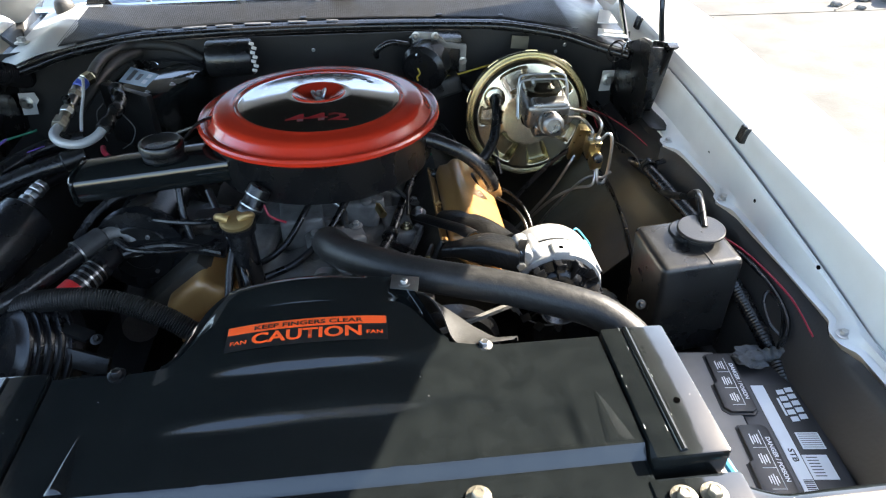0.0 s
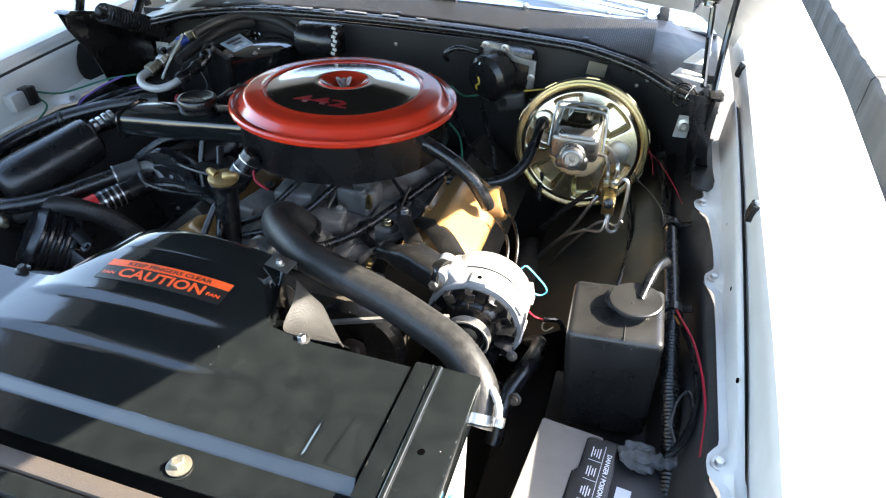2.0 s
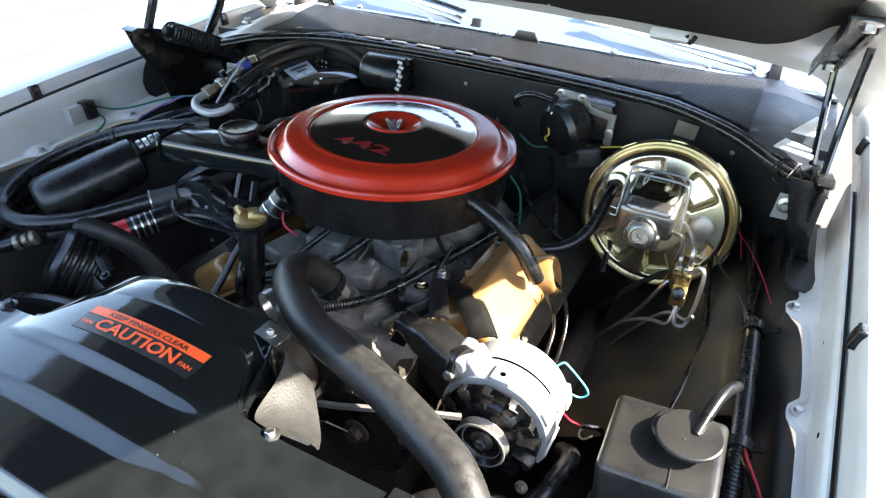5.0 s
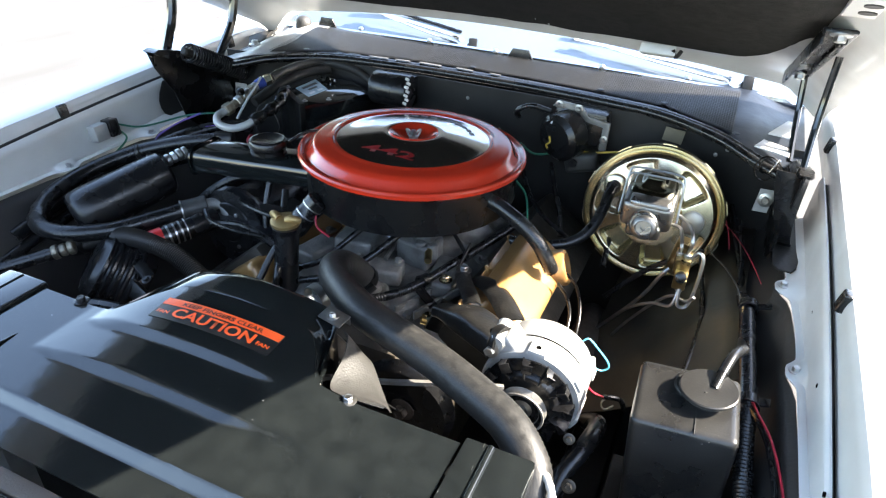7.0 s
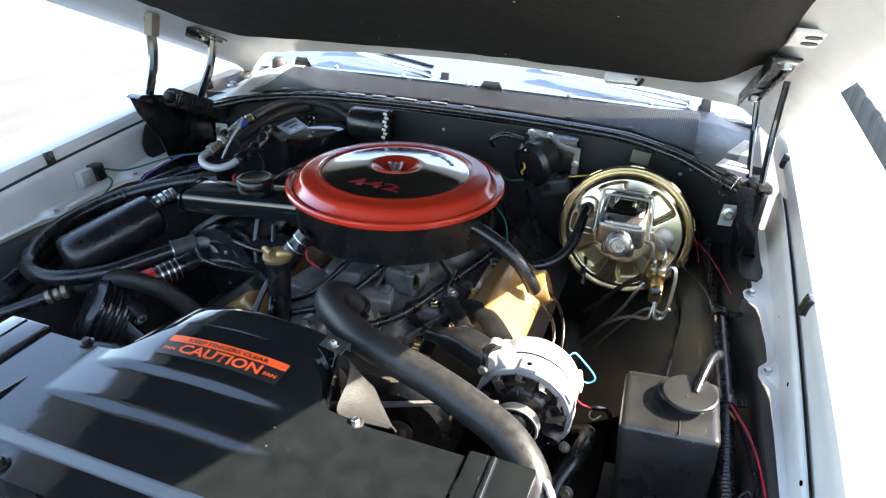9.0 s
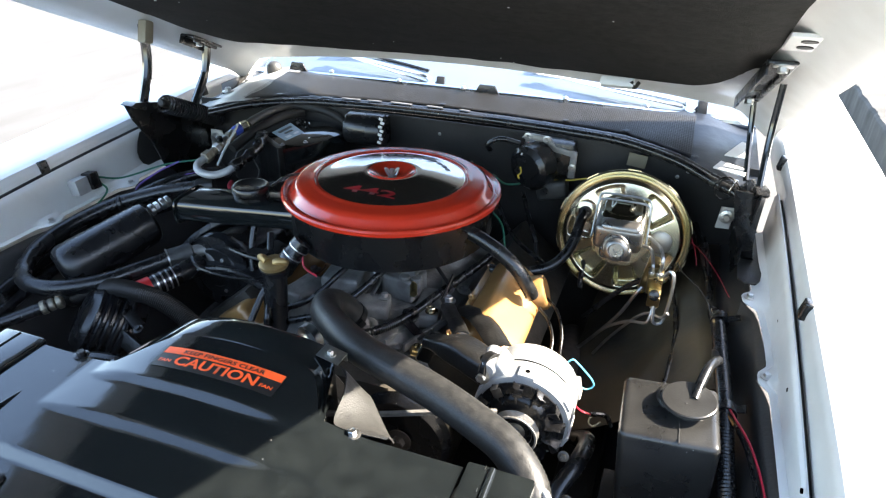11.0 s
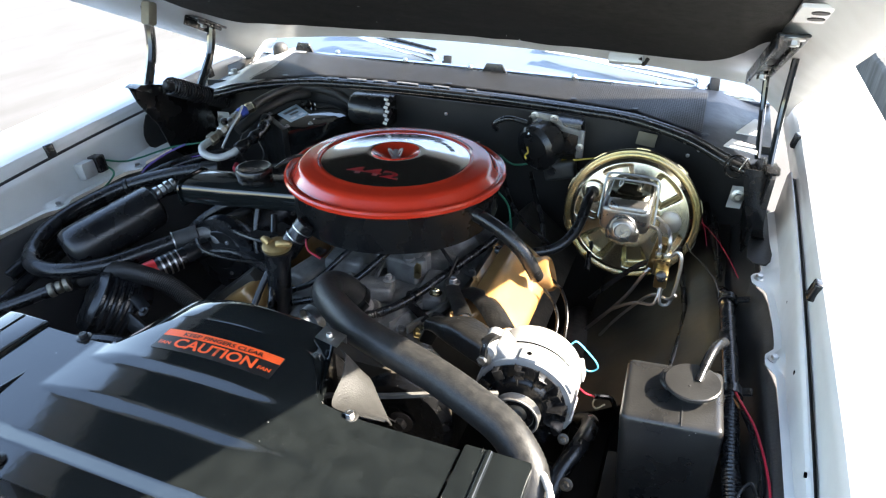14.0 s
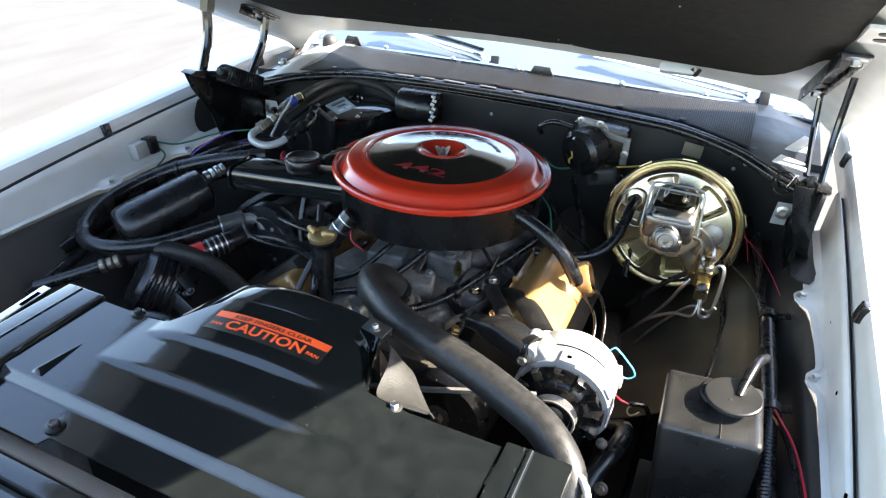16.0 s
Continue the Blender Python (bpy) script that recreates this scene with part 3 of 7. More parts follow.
def car_roof():
    c = thing("car_cabin", (0, 1.6, 1.0), "white car cabin with pillars and a dark dashboard", "car cabin", kind="structure")
    bm = bmesh.new()
    sheet(bm, lambda u, v: Vector(((u - 0.5) * 1.15, 1.78 + 1.3 * v, 1.41 + 0.04 * math.sin(v * 3.1) - 0.05 * (2 * u - 1) ** 2)), 16, 10, 0.01)
    part("roof", bm, WHITE, c)
    bm = bmesh.new()
    box(bm, (0, 1.5, 0.9), (1.3, 0.4, 0.16), bevel=0.03)
    part("dashboard", bm, FLATBLACK, c, "dark dashboard")
    for s in (-1, 1):
        bm = bmesh.new()
        tube(bm, [(s * 0.67, 1.24, 1.0), (s * 0.64, 1.5, 1.2), (s * 0.59, 1.80, 1.39)], 0.022, seg=10)
        part("pillar", bm, WHITE, c)
    return c


def hood_z(y):
    return 1.115 + 0.44 * (0.95 - y)


def hood():
    h = thing("hood", (0, 0.95, 1.1), "open white car hood with black felt insulation beneath", "car hood")
    ang = math.atan(0.44)

    def rear(x):
        return 0.985 + 0.10 * (x / 0.68) ** 2

    def crown(x, y):
        """Height of the hood's inner face: crowned, with edges turned down at the sides and the rear."""
        a = abs(x)
        return hood_z(y) + 0.02 * (1 - (x / 0.6) ** 2) - 0.052 * step(0.615, 0.715, a) - 0.012 * step(rear(x) - 0.05, rear(x), y)

    def outer(u, v):
        x = (u - 0.5) * 1.434
        y = rear(x) + 0.002 + v * (-0.44 - rear(x))
        edge = step(0.0, 0.05, min(u, 1 - u)) * step(0, 0.05, v)
        return Vector((x, y, crown(x, y) + 0.004 + 0.035 * edge))

    bm = bmesh.new()
    sheet(bm, outer, 60, 60, 0.002)
    part("skin", bm, WHITE, h)

    def rim(u, v):
        x = (u - 0.5) * 1.43
        y = rear(x) + v * (-0.44 - rear(x))
        return Vector((x, y, crown(x, y)))

    # underside takes the darker white, so part of its shade is painted in
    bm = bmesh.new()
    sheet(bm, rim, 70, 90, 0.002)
    part("inner_panel", bm, WHITE_SHADED, h, "white inner panel")

    def felt(u, v):
        x = (u - 0.5) * 1.232
        r = 0.918 - 0.03 * step(0.2, 0.5, abs(x)) - 0.22 * step(0.50, 0.615, abs(x)) ** 2 + 0.008 * noise.noise((x * 7, 2, 0))
        y = r + v * (-0.36 - r)
        rag = 0.006 * noise.noise((x * 16, y * 16, 0)) + 0.012 * noise.noise((x * 4, y * 4, 3))
        edge = min(u, 1 - u, v, 1 - v)
        return Vector((x + rag * 0.5, y + rag * 0.5, crown(x, y) - 0.005 - rag * 0.5 - 0.012 * step(0, 0.04, edge)))

    bm = bmesh.new()
    sheet(bm, felt, 130, 130, -0.006)
    part("insulation_pad", bm, FELT, h, "ragged black felt insulation pad")
    random.seed(7)
    for k in range(26):
        x, y = random.uniform(-0.5, 0.52), random.uniform(0.3, 0.85)
        bm = bmesh.new()
        q = Vector((x, y, crown(x, y) - 0.0225))
        tube(bm, [q, q + Vector((random.uniform(-0.004, 0.004), random.uniform(-0.004, 0.004), 0))], 0.0009, seg=4, n=2)
        part("lint", bm, STICKERWHITE, h, "speck of pale lint")
    bm = bmesh.new()
    box(bm, (0.372, 0.902, crown(0.372, 0.902) - 0.026), (0.070, 0.030, 0.02), (math.degrees(-ang), 0, 0), 0.006)
    part("rear_boss", bm, WHITE_SHADED, h, "pressed boss near the rear edge")
    bm = bmesh.new()
    tube(bm, [(0.400, 0.89, crown(0.40, 0.89) - 0.022), (0.408, 0.893, crown(0.408, 0.893) - 0.034), (0.416, 0.89, crown(0.416, 0.89) - 0.022)], 0.004, seg=6)
    part("boss_hook", bm, FLATBLACK, h, "dark hook beside the boss")
    bm = bmesh.new()
    box(bm, (0.365, 0.896, crown(0.365, 0.896) - 0.0355), (0.016, 0.010, 0.003), (math.degrees(-ang), 0, 0), 0.001)
    part("boss_slot", bm, FLATBLACK, h, "dark slot in the boss")
    return h


def hood_hinge(s, side):
    h = thing("spring_linkage", (0.65 * s, 0.7, 0.85), "black steel hood hinge with " + ("a coil spring" if s < 0 else "a folded front") + ", on the " + side + " side", "hood hinge", group="hood hinges")
    m = Matrix(((0, 0, s, 0.652 * s), (1, 0, 0, 0), (0, 1, 0, 0), (0, 0, 0, 1)))
    bm = bmesh.new()
    slab(bm, [(0.585, 1.045), (0.60, 1.035), (0.72, 1.02), (0.80, 0.985), (0.86, 0.95), (0.87, 0.90), (0.85, 0.83), (0.72, 0.825), (0.668, 0.87), (0.645, 0.935), (0.60, 1.005)], -0.002, 0.002, m, 0.0008)
    slab(bm, [(0.585, 1.045), (0.60, 1.035), (0.66, 1.03), (0.66, 1.034), (0.60, 1.049)], -0.022 if s < 0 else -0.008, 0.012, m)
    part("plate", bm, SATINBLACK, h)
    bm = bmesh.new()
    if s > 0:
        slab(bm, [(0.654, 0.835), (0.654, 0.625), (0.664, 0.612), (0.684, 0.611), (0.692, 0.628), (0.6965, 0.66), (0.6965, 0.835)], 0.864, 0.868, Matrix(), 0.0008)
    o = [(0.636, 0.912), (0.638, 0.894), (0.646, 0.878), (0.662, 0.868), (0.68, 0.864), (0.82, 0.864), (0.82, 0.955), (0.656, 0.955), (0.642, 0.932)]
    if s < 0:
        slab(bm, o, -0.002, 0.0, Matrix(((0, 0, s, 0.6985 * s), (1, 0, 0, 0), (0, 1, 0, 0), (0, 0, 0, 1))), 0.0008)
    part("pocket_plate", bm, FLATBLACK, h, "dark recess behind the hinge")
    for y0, z0, y1, z1, x0, x1 in ((0.635, 1.02, 0.69, 1.20, 0.653, 0.655), (0.80, 0.985, 0.87, 1.13, 0.648, 0.634)):
        bm = bmesh.new()
        mid = ((y0 + y1) / 2 + 0.016, (z0 + z1) / 2)
        tube(bm, [(s * x0, y0, z0), (s * (x0 + x1) / 2, *mid), (s * x1, y1, z1)], 0.0105 if s < 0 else 0.0056, seg=8)
        part("arm", bm, GLOSSBLACK, h)
    if s > 0:
        bm = bmesh.new()

        def front(u, v):
            """The hinge's folded front: wide at the top, narrowing and leaning back below."""
            y = 0.597 + 0.022 * v + 0.083 * v ** 2
            x0 = 0.612 + 0.050 * v ** 1.3
            x1 = 0.662 + 0.022 * v ** 3
            fold = 0.004 * math.sin(u * math.pi) * (1 - v)
            return Vector((x0 + (x1 - x0) * u, y + 0.016 * u * (1 - v) - fold, 1.044 - 0.176 * v - 0.006 * u * (1 - v)))

        sheet(bm, front, 12, 24, 0.002)
        part("front_fold", bm, SATINBLACK, h, "folded front of the hinge")
    else:
        bm = bmesh.new()
        a, b = Vector((s * 0.602, 0.652, 1.036)), Vector((s * 0.622, 0.858, 0.937))
        d = (b - a).normalized()
        up = d.orthogonal().normalized()
        sd = d.cross(up)
        pts = []
        for i in range(231):
            an = 2 * math.pi * i / 10
            pts.append(a + (b - a) * i / 230 + 0.0195 * (math.cos(an) * up + math.sin(an) * sd))
        tube(bm, pts, 0.0029, seg=6, smooth=False)
        part("spring", bm, SATINBLACK, h, "black coil spring")
        bm = bmesh.new()
        rod(bm, a - d * 0.012, b + d * 0.012, 0.009, 20, 0.003)
        part("spring_core", bm, FLATBLACK, h)
    # bracket under the hood
    bm = bmesh.new()
    ys = (0.872, 0.575) if s > 0 else (0.885, 0.80)
    p0, p1 = Vector((s * 0.622, ys[0], hood_z(ys[0]) - 0.026)), Vector((s * 0.632, ys[1], hood_z(ys[1]) - 0.022))
    mid, dd = (p0 + p1) / 2, p1 - p0
    mm = Matrix.Translation(mid) @ dd.to_track_quat("Y", "Z").to_matrix().to_4x4()
    tmp = bmesh.new()
    box(tmp, (0, 0, 0), (0.044, dd.length, 0.006), bevel=0.002)
    box(tmp, (0.020, 0, -0.010), (0.004, dd.length, 0.022), bevel=0.0015)
    box(tmp, (-0.012, 0, -0.006), (0.010, dd.length * 0.8, 0.010), bevel=0.004)
    merge(bm, tmp, mm)
    part("hood_bracket", bm, SATINBLACK, h)
    base = Matrix.Translation((s * 0.638, 0.480, hood_z(0.48) - 0.018)) @ pose(0, 0, 0, -24, 0, 0)
    bm = bmesh.new()
    box(bm, (0.004, 0.0, 0), (0.05, 0.075, 0.006), bevel=0.002)
    bm.transform(base)
    end = part("slotted_end", bm, WHITE_SHADED, h, "white slotted bracket end")
    for dy in (-0.018, 0.012):
        bm = bmesh.new()
        lathe(bm, [(0, -0.0045), (0.007, -0.0045), (0.007, -0.0030), (0, -0.0030)], pose(0, 0, 0), 20)
        for v in bm.verts:
            v.co.x *= 1.5
        bm.transform(base @ Matrix.Translation((0.004, dy, 0)))
        part("slot", bm, FLATBLACK, end, "dark oval slot")
    if s < 0:
        bm = bmesh.new()
        box(bm, (-0.646, 0.686, 1.185), (0.024, 0.026, 0.05), (-18, 0, 0), 0.006)
        part("sleeve", bm, TAN, h, "pale yellowed plastic sleeve")
    for y in ((0.565, 0.845) if s > 0 else (0.83,)):
        hexbolt("bolt", (s * 0.632 if y < 0.8 else s * 0.624, y, hood_z(y) - 0.03), (0, -0.37, -0.93), 0.008, ZINC, h, "zinc bolt")
    return h


ground()
raised_pavement()
sky_block_wall()
fender(1, "driver")
fender(-1, "passenger")
inner_fender(1, "driver")
inner_fender(-1, "passenger")
firewall()
cowl()
windscreen()
car_roof()
hood()
hood_hinge(1, "driver")
hood_hinge(-1, "passenger")


# ---- radiator, shroud ----
def bulge(x, y):
    """Rise of the fan shroud above the flat radiator cover."""
    a = max(0.0, 1 - (abs(x + 0.005) / 0.166) ** 2.2)
    wide = max(0.0, 1 - (abs(x - 0.018) / 0.206) ** 2.4)
    high = max(0.0, 1 - (abs(x - 0.012) / 0.180) ** 2.4)
    ramp = lambda e0, e1: 0.7 * min(1, max(0, (y - e0) / (e1 - e0))) + 0.3 * step(e0, e1, y)
    arch = max(0.0, 1 - ((x - 0.03) / 0.17) ** 2)
    back = 0.012 * step(0.08, 0.20, x)
    return wide * 0.0118 * ramp(-0.097 + back, -0.087 + back + 0.012 * arch) + high * 0.0108 * ramp(-0.031 + 0.5 * back, -0.0215 + 0.5 * back + 0.006 * arch) + a * 0.004 * step(-0.01, 0.06, y)


def cover_z(x, y):
    return 0.905 - 0.013 * min(1, max(0, (-0.155 - y) / 0.012)) + bulge(x, y)


def rear_y(x):
    return 0.072 * min(step(-0.172, -0.085, x) ** 0.9, step(0.168, 0.105, x) ** 0.6) - 0.010 * (x / 0.15) ** 2 * step(0.17, 0.15, abs(x))


def radiator_cover():
    r = thing("radiator_cover", (0, -0.1, 0.88), "glossy black radiator top cover with an arched fan shroud", "radiator cover")
    bm = bmesh.new()

    def f(u, v):
        x = -0.28 + u * 0.625
        y = -0.221 + v * (rear_y(x) + 0.221)
        y += 0.013 * step(-0.139, -0.133, x) * max(0.0, 1 - v / 0.075)
        pad = -0.0045 * step(0.286, 0.279, x) * step(0.14, 0.24, x) * step(-0.158, -0.140, y) * step(-0.080, -0.112, y)
        return Vector((x, y, cover_z(x, y) + pad))

    sheet(bm, f, 150, 170, 0.002)
    part("panel", bm, GLOSSBLACK, r)
    bm = bmesh.new()

    def skirt(u, v):
        x = -0.165 + 0.33 * u
        y = rear_y(x)
        z = cover_z(x, y)
        k = step(1.0, 0.72, abs(2 * u - 1))
        arch = 0.9435 - (x + 0.005) ** 2 / 0.5
        dy, dz = along([(0.0, -0.002), (0.004, 0.3), (0.016, 0.8), (0.032, 1.0), (0.044, 0.75), (0.051, 0.1), (0.053, -0.09)], v)
        rise = dz * (arch - z) if dz > 0 else dz
        return Vector((x, y + dy * (0.15 + 0.85 * k), z - 0.003 + rise * (k if dz > 0 else 1)))

    sheet(bm, skirt, 60, 20, 0.002)
    part("fan_ring", bm, GLOSSBLACK, r, "rolled rear edge of the shroud")
    bm = bmesh.new()

    upper = spline([(0.132, 0.110, 0.905), (0.150, 0.092, 0.909), (0.163, 0.060, 0.907), (0.172, 0.016, 0.9035), (0.190, 0.007, 0.9025), (0.245, 0.010, 0.9015)], 8)
    lower = spline([(0.142, 0.122, 0.840), (0.158, 0.116, 0.862), (0.180, 0.100, 0.872), (0.206, 0.074, 0.868), (0.232, 0.045, 0.872), (0.252, 0.018, 0.892)], 8)

    def wing(u, v):
        k = u * (len(upper) - 1)
        i = min(int(k), len(upper) - 2)
        p = upper[i].lerp(upper[i + 1], k - i).lerp(lower[i].lerp(lower[i + 1], k - i), v)
        p.z += 0.006 * math.sin(v * 3.14)
        return p

    sheet(bm, wing, 40, 12, 0.002)
    part("shroud_wing", bm, DUSTPLASTIC, r, "sloping side wing of the shroud")
    for sx in (1, -1):
        bm = bmesh.new()

        def rib(u, v):
            """A pressed wedge: a point at the rear, wide and high at the front."""
            y = -0.082 - 0.068 * v
            k = v ** 0.8
            x = (0.315 if sx > 0 else -0.225) + sx * (-0.009 * k + (0.030 if sx > 0 else 0.020) * k * u)
            top = 0.25 if sx > 0 else 0.7
            rise = math.sin(math.pi * u / top / 2) if u < top else math.cos(math.pi * (u - top) / (1 - top) / 2)
            return Vector((x, y, 0.9052 + (0.0018 if sx > 0 else 0.005) * k * rise * step(1.0, 0.93, v)))

        sheet(bm, rib, 14, 20)
        part("rib", bm, GLOSSBLACK, r, "pressed rib")
    for x in (0.206, -0.211):
        hexbolt("bolt", (x, 0.0, 0.9055), (0, 0, 1), 0.0058, STEEL if x > 0 else SATINBLACK, r, "hex bolt with a washer")
    hexbolt("bolt", (0.170, -0.190, 0.8935), (0, 0, 1), 0.0072, DIRTYPIPE, r, "hex bolt with a washer")
    hexbolt("bolt", (-0.141, -0.194, 0.8935), (0, 0, 1), 0.0066, SATINBLACK, r, "black hex bolt")
    # clip on the shroud's rear corner
    bm = bmesh.new()
    box(bm, (0.120, 0.108, 0.9215), (0.036, 0.024, 0.002), (8, 6, -8), 0.0008)
    box(bm, (0.120, 0.120, 0.915), (0.036, 0.002, 0.014), (8, 6, -8), 0.0008)
    c = part("clip", bm, ZINC, r, "bright steel clip")
    hexbolt("screw", (0.119, 0.106, 0.9225), (0, 0, 1), 0.0045, ZINC, c)
    return r


def shroud_decal():
    d = thing("caution_sticker", (0.0, 0.03, 0.93), "black and orange warning sticker on the fan shroud", "sticker")

    def on(u, v, lift):
        """From the sticker's own metres to the curved shroud."""
        x = 0.0015 + 0.0925 * u
        y = 0.0225 + 0.019 * v - 0.0015 * u * u
        return Vector((x, y, cover_z(x, y) + lift))

    def patch(name, u0, u1, v0, v1, material, lift, parent, label=""):
        bm = bmesh.new()
        sheet(bm, lambda a, b: on(u0 + (u1 - u0) * a, v0 + (v1 - v0) * b, lift), 40, 8)
        return part(name, bm, material, parent, label)

    patch("backing", -1, 1, -1, 1, STICKERBLACK, 0.0008, d)
    patch("orange_band", -0.99, 0.99, 0.32, 0.98, STICKERORANGE, 0.0013, d, "orange band")

    def word(body, uc, vc, w, h, material, lift):
        bm = letters(body, 1.0)
        xs, ys = [v.co.x for v in bm.verts], [v.co.y for v in bm.verts]
        bmesh.ops.triangulate(bm, faces=bm.faces)
        for v in bm.verts:
            u = uc + ((v.co.x - min(xs)) / (max(xs) - min(xs)) - 0.5) * w
            k = vc + ((v.co.y - min(ys)) / (max(ys) - min(ys)) - 0.5) * h
            v.co = on(u, k, lift)
        part("lettering", bm, material, d, body.lower() + " lettering", smooth=0)

    word("KEEP FINGERS CLEAR", 0.02, 0.62, 1.36, 0.34, STICKERBLACK, 0.0018)
    word("CAUTION", 0.0, -0.26, 1.36, 0.88, STICKERORANGE, 0.0018)
    word("FAN", -0.84, -0.40, 0.20, 0.30, STICKERORANGE, 0.0018)
    word("FAN", 0.84, -0.40, 0.20, 0.30, STICKERORANGE, 0.0018)
    return d


def radiator():
    r = thing("radiator", (0.03, -0.1, 0.45), "black radiator with side tanks behind the grille", "radiator")
    for x0, x1 in ((0.348, 0.426), (-0.358, -0.283)):
        bm = bmesh.new()
        box(bm, ((x0 + x1) / 2, -0.085, 0.888), (x1 - x0, 0.185, 0.044), bevel=0.004)
        part("side_tank_cap", bm, GLOSSBLACK, r, "black cover over the side tank")
        bm = bmesh.new()
        lift = 0.9095 if x0 > 0 else 0.9075
        tube(bm, [(x0 + 0.030, -0.172, lift), (x0 + 0.030, -0.09, lift), (x0 + 0.030, 0.004, lift)], 0.0042, seg=12)
        part("cap_rib", bm, GLOSSBLACK, r)
        bm = bmesh.new()
        box(bm, ((x0 + x1) / 2 + (0.003 if x0 > 0 else -0.003), -0.075, 0.66), (x1 - x0 - 0.012, 0.10, 0.41), bevel=0.008)
        part("side_tank", bm, ALUMINIUM, r, "bare aluminium side tank")
    bm = bmesh.new()
    box(bm, (0.03, -0.07, 0.66), (0.62, 0.06, 0.44), bevel=0.004)
    part("core", bm, FLATBLACK, r)
    random.seed(21)
    for x0, x1 in ((0.348, 0.426), (-0.358, -0.283)):
        for k in range(12):
            x = (x0 + 0.0015, x1 - 0.0015, x0 + 0.022, x0 + 0.034)[k % 4]
            z = 0.9095 if k % 4 < 2 else 0.9118
            y = random.uniform(-0.17, 0.0)
            ln = random.uniform(0.002, 0.008)
            bm = bmesh.new()
            tube(bm, [(x, y, z), (x + 0.0003, y + ln / 2, z), (x, y + ln, z)], 0.00018 + 0.00015 * random.random(), seg=5, n=2)
            part("paint_chip", bm, STEEL, r, "bright chip along the edge")
    # plated clamp beside the passenger tank
    bm = bmesh.new()
    box(bm, (-0.395, -0.030, 0.858), (0.080, 0.030, 0.008), bevel=0.002)
    part("clamp_arm", bm, BLACKIRON, r)
    bm = bmesh.new()
    box(bm, (-0.434, -0.030, 0.866), (0.016, 0.100, 0.006), (0, 8, 7), 0.002)
    box(bm, (-0.441, -0.030, 0.862), (0.003, 0.100, 0.014), (0, 8, 7), 0.001)
    cl = part("clamp", bm, CHROME, r, "bright plated clamp")
    bm = bmesh.new()
    box(bm, (-0.434, -0.015, 0.8692), (0.006, 0.036, 0.001), (0, 8, 7))
    part("clamp_slot", bm, VOID, cl, "dark slot")
    bm = bmesh.new()
    rod(bm, (0.396, -0.110, 0.9102), (0.396, -0.110, 0.9112), 0.0035)
    part("hole", bm, VOID, r, "small dark hole")
    return r


def support_panel():
    r = thing("radiator_support", (0, -0.3, 0.85), "black radiator support with a tan strip and stepped rails", "radiator support", kind="structure")
    rails = [("rail", -0.238, -0.2185, 0.868, 0.882, BROWNSTRIP, "worn tan strip"), ("rail", -0.262, -0.2395, 0.86, 0.878, GLOSSBLACK, ""), ("rail", -0.295, -0.264, 0.85, 0.866, GLOSSBLACK, ""), ("rail", -0.36, -0.297, 0.82, 0.850, SATINBLACK, "")]
    for n, y0, y1, z0, z1, m, lb in rails:
        bm = bmesh.new()
        box(bm, (0, (y0 + y1) / 2, (z0 + z1) / 2), (1.2, y1 - y0, z1 - z0), bevel=0.003)
        part(n, bm, m, r, lb)
    for s in (1, -1):
        bm = bmesh.new()


        def rail(u, v):
            x = 0.43 + 0.27 * u
            y = -0.330 + v * (0.162 - 0.022 * step(0.0, 0.25, u))
            return Vector((s * x, y, 0.855 + 0.006 * math.sin(v * 3.0) - 0.012 * step(0.94, 1.0, v) + 0.004 * noise.noise((x * 14, y * 14, 4))))

        sheet(bm, rail, 40, 24, 0.012)
        part("side_rail", bm, GLOSSBLACK, r, "glossy black rail beside the battery")
    for x in (0.362, 0.392):
        hexbolt("bolt", (x, -0.215, 0.898), (0, 0, 1), 0.0075, DIRTYPIPE, r, "zinc hex bolt")
    bm = bmesh.new()
    box(bm, (0.385, -0.225, 0.885), (0.095, 0.07, 0.020), bevel=0.004)
    part("bracket", bm, GLOSSBLACK, r)
    bm = bmesh.new()
    box(bm, (-0.32, -0.225, 0.885), (0.095, 0.07, 0.020), bevel=0.004)
    part("bracket", bm, GLOSSBLACK, r)
    return r


